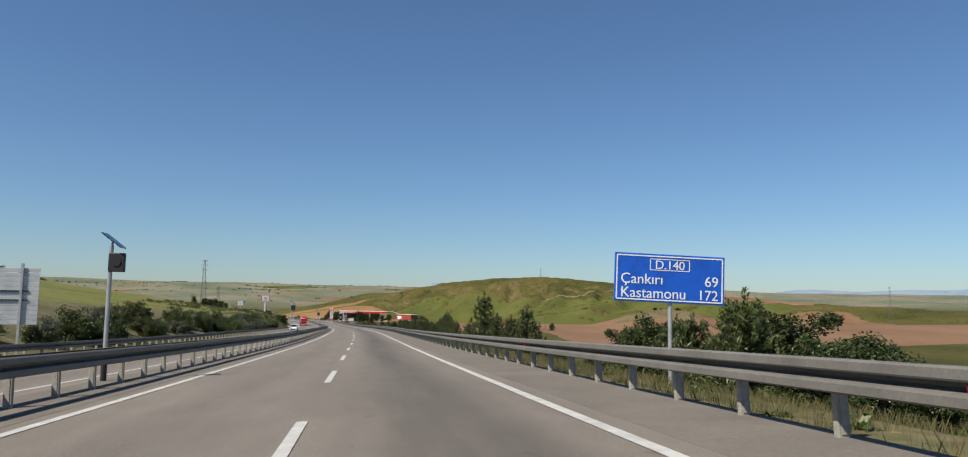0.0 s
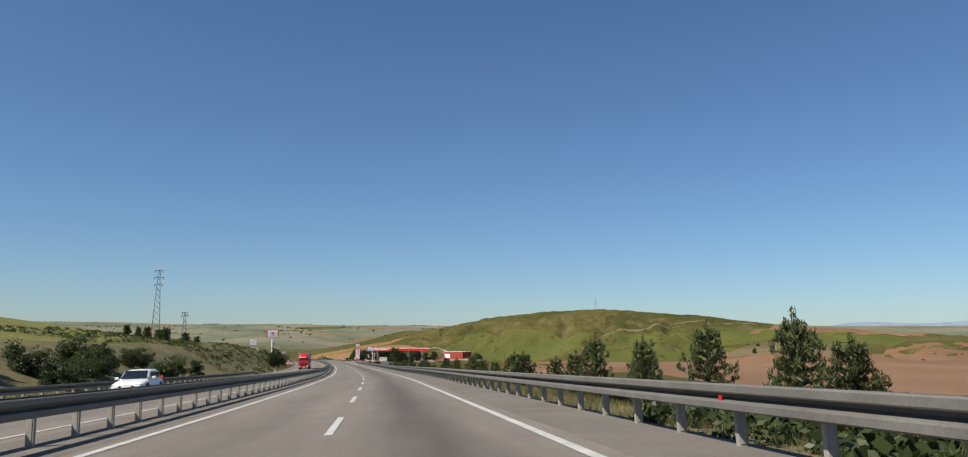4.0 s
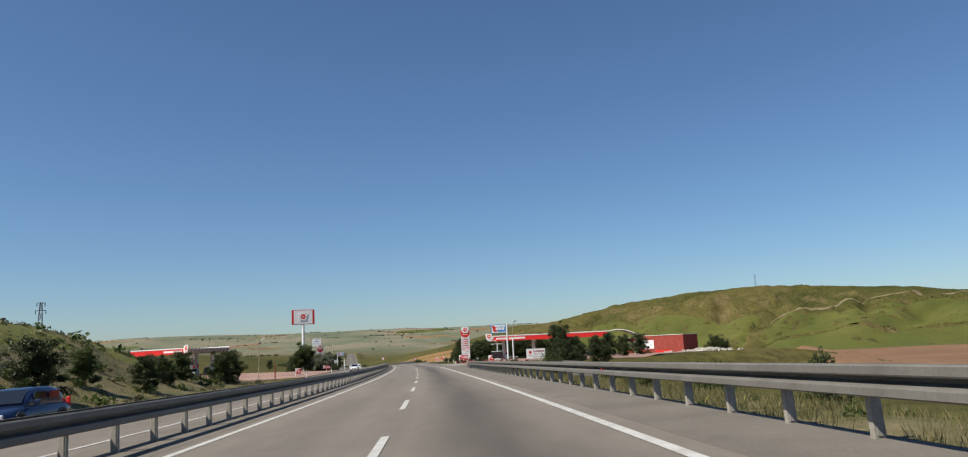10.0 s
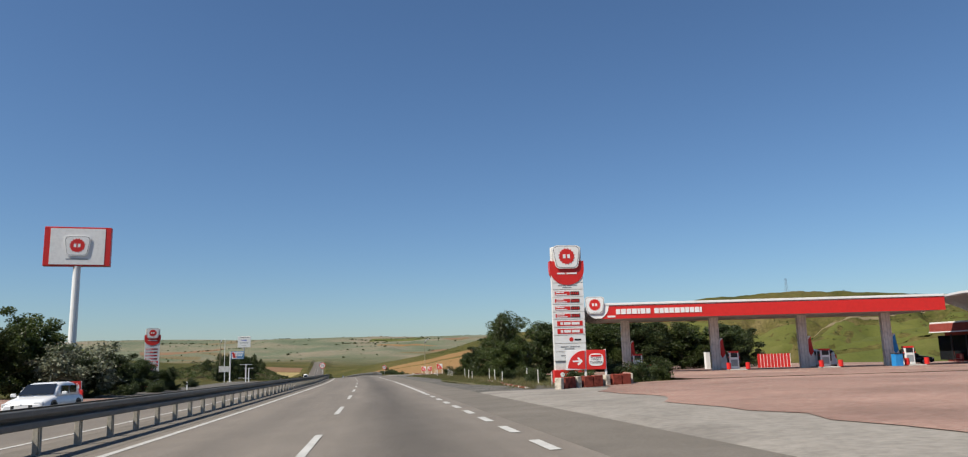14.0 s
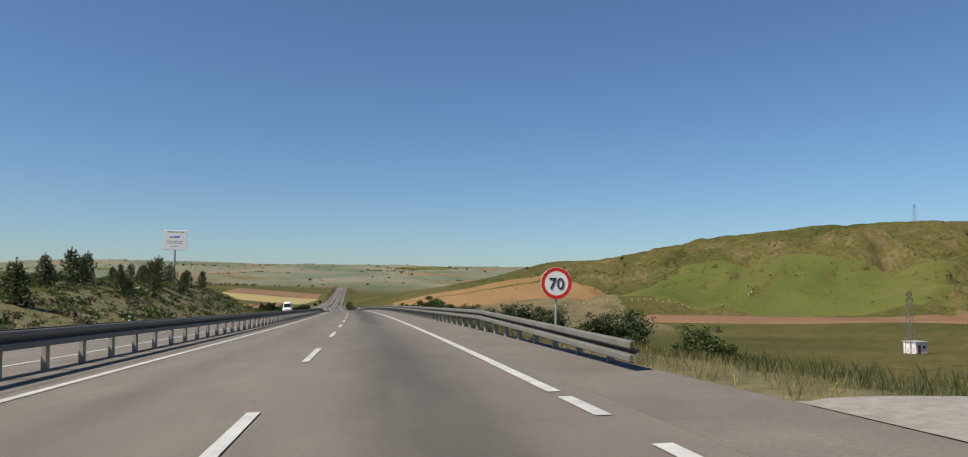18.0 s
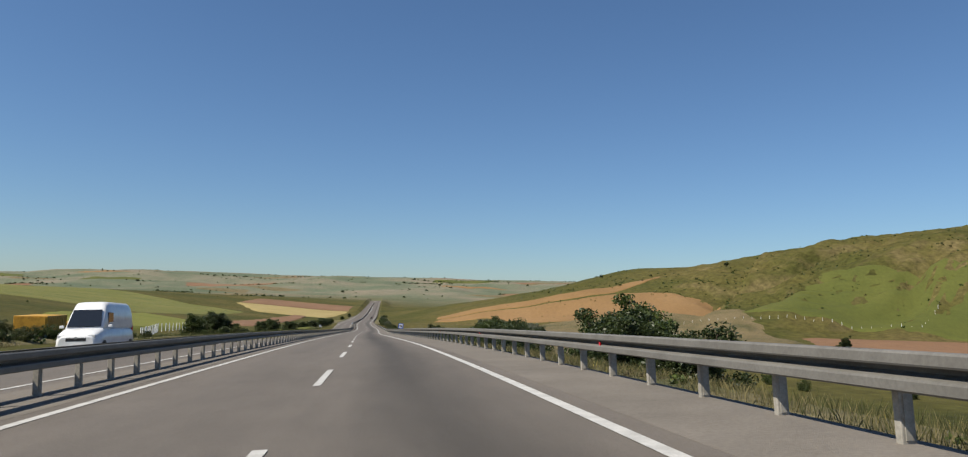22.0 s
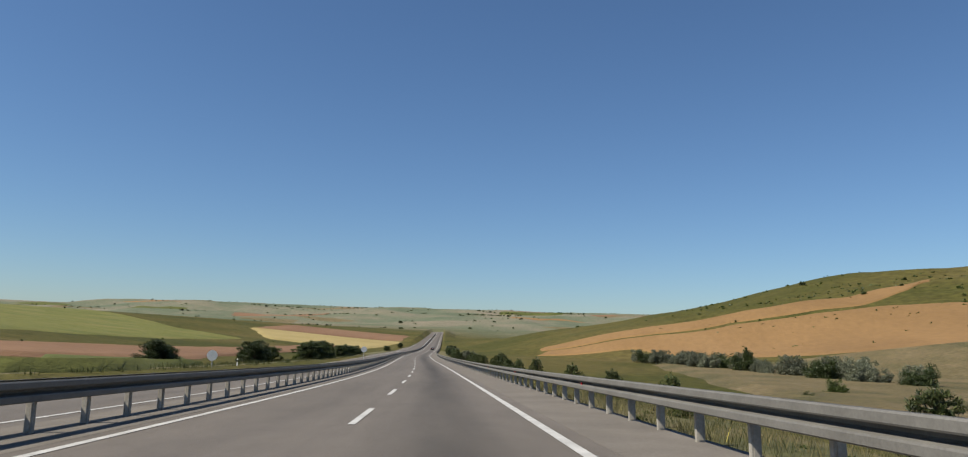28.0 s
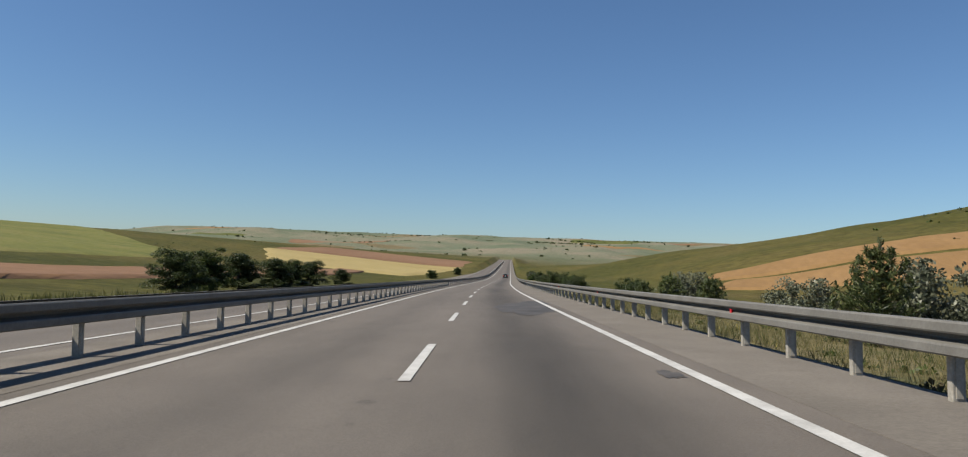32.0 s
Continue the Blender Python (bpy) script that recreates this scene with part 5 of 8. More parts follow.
def bank_growth(name, count, seed, s0, s1, o0, o1, r0, r1, mat, label, dens):
    """Heathy growth that covers a cut bank: low clumps of small leaves, one mesh."""
    rng = np.random.default_rng(seed)
    s, o = rng.uniform(s0, s1, count), o0 + (o1 - o0) * rng.uniform(0, 1, count)
    hd = np.interp(s, _S, _TH)
    x, y = np.interp(s, _S, _C[:, 0]) + np.cos(hd) * o, np.interp(s, _S, _C[:, 1]) + np.sin(hd) * o
    keep = rough(x, y, 14.0, seed * 0.71, 3) > dens
    x, y = x[keep], y[keep]
    r = rng.uniform(r0, r1, len(x)) * (0.6 + 0.8 * rng.uniform(0, 1, len(x)) ** 3)
    per = 42
    q = rng.normal(size=(len(x), per, 3))
    q /= np.linalg.norm(q, axis=2)[:, :, None]
    q *= rng.uniform(0.35, 1.0, (len(x), per, 1)) * r[:, None, None]
    q[:, :, 2] = np.abs(q[:, :, 2]) * 0.8
    c = (np.stack([x, y, ground_z(x, y)], -1)[:, None, :] + q).reshape(-1, 3)
    v, f = cards(c, np.repeat(r, per) * 0.26 * rng.uniform(0.7, 1.3, len(c)), rng, aspect=1.7)
    return tagged(part(name, mesh(name, v, f, mat)), label, "scrub", kind="stuff")


HEATH = leafy("brownish_heath", (0.05, 0.045, 0.022), (0.13, 0.105, 0.055), 0.2, 0.7)
for _a, _b, _o0, _o1, _n in ((614, 772, -18.3, -46, 1500), (236, 400, -18.3, -62, 1500)):
    bank_growth("bank_scrub", _n, int(_a), _a, _b, _o0, _o1, 0.35, 0.95, LEAVES, "dark green scrub covering the cut bank", -0.25)
    bank_growth("bank_heath", _n, int(_a) + 1, _a, _b, _o0, _o1, 0.25, 0.7, HEATH, "brownish low heath on the cut bank", -0.1)
    bank_growth("bank_herbs", _n, int(_a) + 2, _a, _b, _o0, _o1, 0.2, 0.55, LIGHT_LEAVES, "light green herbs on the cut bank", 0.0)
for _a, _b, _n in ((-20, 86, 240), (128, 392, 620), (592, 1120, 1200)):
    bank_growth("verge_herbs", _n, int(_a) + 31, _a, _b, 6.05, 10.5, 0.1, 0.28, LEAVES, "dark green herbs between the verge grass", -0.05)
    bank_growth("verge_heath", _n, int(_a) + 32, _a, _b, 6.0, 10.5, 0.08, 0.24, HEATH, "brown withered herbs between the verge grass", -0.05)
bank_growth("verge_scrub", 800, 77, 82, 128, 6.0, 9.5, 0.3, 0.55, DARK_LEAVES, "dark low undergrowth behind the rail", -2.0)
scrub("hill_scrub", 2600, 1, on_hill, 0.35, 1.1, 9, 0.7, LEAVES, "low green scrub strewn over the hill", "scrub")
scrub("far_scrub", 2200, 2, far_side, 1.5, 4.5, 9, 0.75, LEAVES, "dark scrub on the far valley side", "scrub")
scrub("far_hedges", 1500, 3, hedgerows, 2.0, 5.0, 9, 0.75, LEAVES, "dark hedgerows between distant fields", "hedge")
scrub("slope_scrub", 500, 4, left_slope, 0.3, 0.9, 9, 0.7, LEAVES, "low scrub on the grassy slope", "scrub")

# ------------------------------------------------------------------ lettering and signs
def letters(body, size, mat, parent, m, name="lettering", align="LEFT", depth=0.004):
    """Words in the built-in font as one mesh part, standing upright in x, z and facing -y."""
    c = bpy.data.curves.new(name, "FONT")
    c.body, c.size, c.align_x, c.extrude = body, size, align, depth
    tmp = bpy.data.objects.new(name, c)
    scene.collection.objects.link(tmp)
    me = bpy.data.meshes.new_from_object(tmp)
    bpy.data.objects.remove(tmp)
    me.materials.clear()
    me.materials.append(mat)
    return part(name, me, parent=parent, m=m @ pose(0, 0, 0, 90))


def bars(parent, x, z, widths, height, gap, mat, y=-0.012, name="text_bar"):
    """A row of plain bars that stands for writing."""
    for w in widths:
        part(name, box((w, 0.006, height), (0, 0, 0)), mat, parent, m=pose(x + w / 2, y, z))
        x += w + gap


def disc(r, depth, n=28, y=0.0, bm=None):
    return prism([(r * math.sin(2 * math.pi * i / n), r * math.cos(2 * math.pi * i / n)) for i in range(n)], depth, bm, Matrix.Translation((0, y, 0)))


def gear(r, n=16, depth=0.01):
    """A round badge with a toothed rim."""
    out = []
    for i in range(2 * n):
        q = r if i % 2 else r * 0.86
        a = math.pi * i / n
        out.append((q * math.sin(a), q * math.cos(a)))
    return prism(out, depth)


def facing(s, o, dz=0.0, turn=0.0, ground=False):
    """A pose whose front (-y) looks back along the road; turn: degrees further to the left."""
    p = at(s, o, dz)
    return pose(p.x, p.y, gz(p.x, p.y) + dz if ground else p.z, 0, 0, head(s) + turn)


SIGN_WHITE = paint("sign_white", (0.8, 0.8, 0.79), 0.35, dirt=0.05)
SIGN_BLACK = paint("sign_black", (0.012, 0.012, 0.014), 0.5)
SIGN_RED = paint("sign_red", (0.6, 0.025, 0.02), 0.35, dirt=0.06)
CREAM = paint("aged_white_paint", (0.72, 0.7, 0.66), 0.6, dirt=0.15)
GALV = paint("zinc_pole", (0.45, 0.46, 0.46), 0.45, 0.5, 0.1)
ALU = noisy("ribbed_aluminium", ((0.3, (0.5, 0.52, 0.54)), (0.7, (0.65, 0.67, 0.69))), 2.0, rough=0.4, metal=0.4, second=(20.0, 0.1))
SOLAR = paint("solar_cells", (0.02, 0.035, 0.08), 0.15, spec=0.6)
CONCRETE = noisy("concrete", ((0.3, (0.36, 0.35, 0.33)), (0.7, (0.5, 0.49, 0.46))), 1.5, bump=0.01, bump_scale=20.0, second=(15.0, 0.15))


def direction_sign():
    t = thing("direction_sign", facing(3.9, 7.13, 0.0, -6), "blue road sign with white place names on a steel post", "road sign")
    w, h, zc = 2.36, 1.02, 2.12
    part("post", rod((0.02, 0.06, -2.0), (0.02, 0.06, zc + 0.4), 0.045), GALV, t)
    part("footing", box((0.35, 0.35, 0.3), (0.02, 0.06, -0.6), 0.02), CONCRETE, t)
    p = part("panel", box((w, 0.03, h), (0, 0, 0), 0.01), BLUE, t, m=pose(0, 0, zc, 0, 2.0, 0))
    for x, z, a, b in ((0, h / 2 - 0.05, w - 0.1, 0.025), (0, -h / 2 + 0.05, w - 0.1, 0.025), (-w / 2 + 0.05, 0, 0.025, h - 0.1), (w / 2 - 0.05, 0, 0.025, h - 0.1)):
        part("border", box((a, 0.006, b), (x, -0.019, z)), SIGN_WHITE, p)
    for x, z, a, b in ((0, 0.4, 0.84, 0.015), (0, 0.17, 0.84, 0.015), (-0.42, 0.285, 0.015, 0.24), (0.42, 0.285, 0.015, 0.24)):
        part("number_frame", box((a, 0.006, b), (x, -0.019, z)), SIGN_WHITE, p)
    letters("D.140", 0.26, SIGN_WHITE, p, pose(0, -0.02, 0.195), align="CENTER")
    letters("Çankırı", 0.31, SIGN_WHITE, p, pose(-1.05, -0.02, -0.13))
    letters("69", 0.3, SIGN_WHITE, p, pose(1.05, -0.02, -0.13), align="RIGHT")
    letters("Kastamonu", 0.31, SIGN_WHITE, p, pose(-1.05, -0.02, -0.42))
    letters("172", 0.3, SIGN_WHITE, p, pose(1.05, -0.02, -0.42), align="RIGHT")


direction_sign()


def sign_back(s, o, w, h, zc):
    t = thing("road_sign_back", facing(s, o, 0.0, 4), "ribbed aluminium back of a large road sign on steel posts", "road sign")
    for i in range(int(h / 0.24)):
        part("rib_panel", box((w, 0.03, 0.22), (0, 0, zc - h / 2 + 0.12 + i * 0.24), 0.006), ALU, t)
    for x in (-w * 0.28, w * 0.28):
        part("post", box((0.12, 0.1, zc + h / 2 + 1.0), (x, -0.09, (zc + h / 2 - 1.0) / 2)), GALV, t)
    for z in (zc - h * 0.1, zc + 0.15):
        part("clamp_rail", box((w * 0.75, 0.05, 0.07), (0, -0.05, z)), DARK, t)


sign_back(30.0, -17.4, 3.6, 3.1, 3.3)


def solar_light(s):
    t = thing("solar_warning_light", facing(s, -5.88), "solar-powered warning light on a tall pole in the median", "warning light", "solar warning lights")
    part("pole", rod((0, 0, -0.3), (0, 0, 3.55), 0.055), GALV, t)
    part("lamp_box", box((0.4, 0.16, 0.5), (0.16, 0, 3.1), 0.02), DARK, t)
    part("lens", disc(0.12, 0.02), DARK, t, m=pose(0.16, -0.1, 3.12))
    part("bracket", rod((0, 0, 3.5), (0.03, 0, 3.68), 0.03), GALV, t)
    part("solar_panel", box((0.62, 0.5, 0.03), (0, 0, 0), 0.006), SOLAR, t, m=pose(0.05, 0, 3.68, 0, 38, 0))
    part("base_collar", rod((0, 0, 0), (0, 0, 0.5), 0.075), DARK, t)


for _s in (10.0, 61.7, 116.6):
    solar_light(_s)


def round_sign(s, o, zc, r, front, label, number=""):
    t = thing("round_sign", facing(s, o), label, "road sign")
    part("post", rod((0, 0.06, -1.5), (0, 0.06, zc + r * 0.8), 0.035), GALV, t)
    part("plate", disc(r, 0.02), front, t, m=pose(0, 0, zc))
    if number:
        ring = []
        bm = bmesh.new()
        n = 36
        for q, y in ((r * 0.98, -0.004), (r * 0.76, -0.004)):
            ring.append([bm.verts.new((q * math.sin(2 * math.pi * i / n), y, q * math.cos(2 * math.pi * i / n))) for i in range(n)])
        for i in range(n):
            bm.faces.new((ring[0][i], ring[0][(i + 1) % n], ring[1][(i + 1) % n], ring[1][i]))
        part("red_ring", bm, SIGN_RED, t, m=pose(0, 0, zc))
        letters(number, r * 1.0, SIGN_BLACK, t, pose(0, -0.012, zc - r * 0.36), align="CENTER")


round_sign(599.3, 6.6, 1.6, 0.46, SIGN_WHITE, "round speed limit sign with red ring reading 70", "70")
round_sign(587.5, -5.9, 2.6, 0.56, SIGN_WHITE, "round speed limit sign in the median reading 70", "70")
round_sign(1013.2, -5.75, 2.0, 0.33, ALU, "round road sign seen from its bare back")
round_sign(994.0, -17.2, 1.35, 0.45, ALU, "round sign across the road seen from behind")


def camera_sign():
    t = thing("speed_camera_sign", facing(826.5, 6.45, 0.0, -4) @ pose(0, 0, 0, 0, 4, 0), "blue square sign with a speed camera symbol, leaning", "road sign")
    part("post", rod((0, 0.06, -1.5), (-0.08, 0.06, 1.6), 0.04), CREAM, t)
    p = part("plate", box((0.73, 0.02, 0.73), (0, 0, 0), 0.008), BLUE, t, m=pose(-0.08, 0, 1.25))
    part("white_square", box((0.52, 0.006, 0.52), (0, -0.014, 0)), SIGN_WHITE, p)
    for x, z, a, b in ((0.07, 0, 0.26, 0.34), (-0.15, 0.03, 0.15, 0.13), (-0.23, 0.03, 0.03, 0.2), (-0.1, -0.09, 0.1, 0.05)):
        part("camera_symbol", box((a, 0.006, b), (x, -0.019, z)), SIGN_BLACK, p)
    part("camera_lens", disc(0.08, 0.004), SIGN_WHITE, p, m=pose(0.09, -0.026, 0.06))
    part("camera_lens", disc(0.045, 0.004), SIGN_BLACK, p, m=pose(0.09, -0.03, 0.06))
    part("camera_lens", disc(0.035, 0.004), SIGN_WHITE, p, m=pose(0.06, -0.026, -0.1))


camera_sign()


def notice_board(s, o, zc, w, h, label):
    """A big white hoarding on one tall tube."""
    t = thing("notice_board", facing(s, o, 0.0, 0), label, "billboard")
    z0 = gz(*at(s, o)[:2]) - at(s, o).z
    part("pole", rod((0, 0.15, z0 - 0.5), (0, 0.15, zc), 0.26, 0.22, 14), GALV, t)
    p = part("panel", box((w, 0.2, h), (0, 0, 0), 0.02), SIGN_WHITE, t, m=pose(0, 0, zc))
    part("frame_rail", box((w + 0.1, 0.12, 0.1), (0, 0.05, h / 2), 0.02), CREAM, p)
    part("frame_rail", box((w + 0.1, 0.12, 0.1), (0, 0.05, -h / 2), 0.02), CREAM, p)
    for z, ws, hh, mt in ((0.42, (0.3, 1.2, 0.5, 1.0), 0.22, DARK), (0.16, (0.45, 1.5), 0.42, BLUE), (-0.06, (2.2, 0.8), 0.14, DARK), (-0.16, (1.1, 1.7), 0.14, DARK), (-0.32, (1.6,), 0.2, GREY)):
        bars(p, -sum(ws) / 2 - 0.1, z * h, ws, hh * 0.7, 0.15, mt, -0.105)


notice_board(748.4, -36.3, 15.9, 4.8, 4.2, "large white notice board on a tall steel tube on the bank")


PYLON_STEEL = paint("weathered_pylon_steel", (0.13, 0.135, 0.14), 0.6, 0.2, 0.15)


def pylon(x, y, top, width, label, arms=3):
    """A lattice mast: four legs, cross bracing and arms with insulators."""
    x += float(east(y))
    z0 = gz(x, y)
    h = top - z0
    t = thing("power_pylon", pose(x, y, z0, 0, 0, 20), label, "pylon", "power pylons")
    leg = lambda k, z: Vector(((-1, 1, 1, -1)[k], (-1, -1, 1, 1)[k], 0)) * (width / 2 * (1 - 0.78 * z / h)) + Vector((0, 0, z))
    for k in range(4):
        part("leg", rod(leg(k, -0.5), leg(k, h), 0.06, 0.035, 6), PYLON_STEEL, t)
    n = int(h / 1.7)
    for k in range(4):
        bm = bmesh.new()
        for i in range(n):
            a, b = h * i / n, h * (i + 1) / n
            rod(leg(k, a), leg((k + 1) % 4, b), 0.028, None, 4, bm, False)
            rod(leg((k + 1) % 4, a), leg(k, b), 0.028, None, 4, bm, False)
        part("bracing", bm, PYLON_STEEL, t)
    for i in range(arms):
        z = h * (0.99 - 0.1 * i)
        part("arm", box((width * (0.9 + 0.25 * (i % 2)), 0.12, 0.12), (0, 0, z)), PYLON_STEEL, t)
        for x2 in (-0.5, 0.5):
            part("insulator", rod((x2 * width * (0.85 + 0.25 * (i % 2)), 0, z - 0.7), (x2 * width * (0.85 + 0.25 * (i % 2)), 0, z), 0.07), DARK, t)


pylon(-70.2, 343.5, 19.2, 2.4, "tall steel lattice pylon on the slope")
pylon(-67.0, 361.7, 7.4, 1.8, "lattice pylon behind the bank", 2)
pylon(-98, 452, 4.5, 1.6, "small lattice pylon beyond the crest", 2)
pylon(45.0, 737.5, -12.0, 1.6, "lattice pylon beside a small hut", 2)
pylon(560, 700, 24, 4.0, "distant lattice pylon on the fields")
pylon(640, 560, 30, 4.0, "distant lattice pylon on the skyline")
pylon(292, 1172, 58, 3.0, "mast standing on the hill's crest", 2)


def wooden_pole(x, y, h):
    x += float(east(y))
    t = thing("wooden_pole", pose(x, y, gz(x, y), 0, 0, 30), "weathered wooden pole with a cross arm", "utility pole", "wooden poles in the fields")
    part("pole", rod((0, 0, -0.5), (0, 0, h), 0.14, 0.1, 8), BARK, t)
    part("cross_arm", box((1.8, 0.1, 0.12), (0, 0, h - 0.5)), BARK, t)
    for q in (-0.8, 0.0, 0.8):
        part("insulator", rod((q, 0, h - 0.45), (q, 0, h - 0.2), 0.05), DARK, t)


for _x, _y, _h in ((128, 494, 9.0), (205, 520, 8.5), (300, 640, 9.0), (66, 560, 8.5)):
    wooden_pole(_x, _y, _h)


def delineator(s, o):
    t = thing("delineator_post", facing(s, o), "white roadside delineator post with a dark band", "marker post", "delineator posts")
    part("post", prism([(-0.06, -0.3), (0.06, -0.3), (0.06, 0.95), (0.0, 1.05), (-0.06, 0.95)], 0.04), SIGN_WHITE, t)
    part("band", box((0.125, 0.05, 0.18), (0, 0.02, 0.8)), DARK, t)


for _s, _o in ((276.0, -16.2), (233, -16.3), (430, -17.0), (473, -17.0), (520, -17.0), (643, -17.2), (690, -17.2), (397, 7.0), (1003, -17.2)):
    delineator(_s, _o)

# ------------------------------------------------------------------ filling stations
def pavers(name, dark, light, scale=3.2):
    """Interlocking blocks: rows of small bricks with dusty joints and broad stains."""
    m, nt, b = material(name, 0.85, 0.0, 0.2)
    geo = nt.nodes.new("ShaderNodeNewGeometry")
    br = nt.nodes.new("ShaderNodeTexBrick")
    br.inputs["Scale"].default_value = scale
    br.inputs["Color1"].default_value, br.inputs["Color2"].default_value = (*dark, 1), (*light, 1)
    br.inputs["Mortar"].default_value = (0.3, 0.25, 0.21, 1)
    br.inputs["Mortar Size"].default_value = 0.015
    nt.links.new(geo.outputs["Position"], br.inputs["Vector"])
    n = node(nt, "TexNoise", Scale=0.13, Detail=7.0, Roughness=0.65)
    nt.links.new(geo.outputs["Position"], n.inputs["Vector"])
    r = nt.nodes.new("ShaderNodeMapRange")
    r.inputs["From Min"].default_value, r.inputs["From Max"].default_value = 0.3, 0.7
    r.inputs["To Min"].default_value, r.inputs["To Max"].default_value = 0.62, 1.35
    nt.links.new(n.outputs["Fac"], r.inputs["Value"])
    mul = nt.nodes.new("ShaderNodeVectorMath")
    mul.operation = "SCALE"
    nt.links.new(br.outputs["Color"], mul.inputs[0])
    nt.links.new(r.outputs[0], mul.inputs["Scale"])
    nt.links.new(mul.outputs[0], b.inputs["Base Color"])
    bp = nt.nodes.new("ShaderNodeBump")
    bp.inputs["Strength"].default_value, bp.inputs["Distance"].default_value = 0.6, 0.01
    nt.links.new(br.outputs["Fac"], bp.inputs["Height"])
    bp.invert = True
    nt.links.new(bp.outputs[0], b.inputs["Normal"])
    return m


PAVERS = pavers("red_block_paving", (0.2, 0.115, 0.09), (0.29, 0.175, 0.14))
PALE_CONCRETE = noisy("pale_dusty_concrete", ((0.3, (0.19, 0.172, 0.15)), (0.5, (0.295, 0.27, 0.238)), (0.75, (0.235, 0.212, 0.185))), 0.25, detail=8.0, bump=0.01, bump_scale=18.0, second=(5.0, 0.22))
CHIPPINGS = noisy("loose_grey_chippings", ((0.34, (0.075, 0.07, 0.062)), (0.47, (0.125, 0.117, 0.103)), (0.56, (0.165, 0.153, 0.135)), (0.68, (0.23, 0.215, 0.19))), 9.0, detail=8.0, bump=0.09, bump_scale=12.0, second=(0.35, 0.3))
BRICK_RED = noisy("red_rendered_wall", ((0.3, (0.26, 0.05, 0.035)), (0.7, (0.36, 0.075, 0.055))), 1.2, bump=0.01, bump_scale=14.0, second=(9.0, 0.14))
KERB_RED = paint("faded_red_kerb_paint", (0.27, 0.062, 0.042), 0.8, dirt=0.4, scale=4.0, spec=0.15)
KERB_WHITE = paint("faded_white_kerb_paint", (0.52, 0.47, 0.39), 0.8, dirt=0.35, scale=4.0, spec=0.15)
GLASS_DARK = paint("dark_shop_glass", (0.016, 0.018, 0.02), 0.06, dirt=0.02, spec=0.7)
SOFFIT = paint("grey_soffit", (0.38, 0.38, 0.38), 0.6)
SKY_PAINT = paint("light_blue_paint", (0.03, 0.25, 0.6), 0.45)
YELLOW = paint("yellow_paint", (0.62, 0.42, 0.05), 0.5)


def patch(name, s0, s1, o0, o1, dz, mat, label, category, ragged=0.0, seed=1.0):
    """A surface that follows the ground between s0, s1 and the offsets o0, o1 (numbers or functions of s)."""
    f0 = o0 if callable(o0) else (lambda s: o0)
    f1 = o1 if callable(o1) else (lambda s: o1)
    n, k = max(2, int((s1 - s0) / 1.5)), 22
    v, f = [], []
    for i in range(n + 1):
        s = s0 + (s1 - s0) * i / n
        w = ragged * float(rough(np.array(s * 3.0), np.array(seed * 9.0), 20.0, seed, 3))
        for j in range(k + 1):
            p = at(s, f0(s) + w + (f1(s) - f0(s) - w) * j / k)
            v.append((p.x, p.y, 0.0))
            if i and j:
                a = (i - 1) * (k + 1) + j - 1
                f.append((a, a + 1, a + k + 2, a + k + 1))
    v = np.array(v)
    v[:, 2] = ground_z(v[:, 0], v[:, 1])
    v[:, 2] += dz
    return tagged(part(name, mesh(name, v, f, mat, True)), label, category, kind="structure")


patch("pavement", 388, 586, 5.8, lambda s: 11.5 + 1.2 * math.sin(s * 0.11) - 3.2 * float(smooth(np.array((s - 474) / 12.0))) * (1.0 - float(smooth(np.array((s - 552) / 12.0)))), 0.07, CHIPPINGS, "loose grey gravel shoulder in front of the station", "gravel", 0.0)
patch("pavement", 420.5, 474, lambda s: 5.84 + 0.9 * math.exp(-((s - 420) / 4.0) ** 2), lambda s: min(12.0, 6.6 + 0.9 * (s - 420.5)) - 0.6 * max(0.0, s - 471), 0.084, PALE_CONCRETE, "pale dusty concrete apron at the station's entry", "pavement", 0.0, 2.0)
patch("pavement", 566, 586.2, lambda s: 5.84, lambda s: 13.0 - 0.9 * max(0.0, s - 583), 0.1, PALE_CONCRETE, "pale concrete apron at the station's exit", "pavement", 0.0, 3.0)
patch("pavement", 424.4, 476, lambda s: 7.7 + 0.05 * (s - 424) + 0.25 * math.sin(s * 0.45) + 2.2 * float(smooth(np.array((s - 468) / 6.0))), lambda s: 24.0 + 1.1 * (s - 430), 0.098, PAVERS, "reddish block-paved station yard", "pavement", 0.5, 4.0)
patch("pavement", 476, 521, 17.5, 76, 0.125, PAVERS, "reddish block-paved forecourt under the canopy", "pavement", 0.0, 5.0)
patch("pavement", 521, 562, 40, 70, 0.125, PAVERS, "reddish block-paved lane behind the trees", "pavement", 0.0, 6.0)
patch("pavement", 562, 584, lambda s: 11.5, 70, 0.125, PAVERS, "reddish block paving at the station's exit", "pavement", 0.5, 7.0)
patch("pavement", 412, 500, -60, lambda s: -17.6 - 1.4 * smooth(np.array((430 - s) / 10.0)) * 4, 0.06, PAVERS, "reddish block-paved yard across the road", "pavement", 0.0, 8.0)
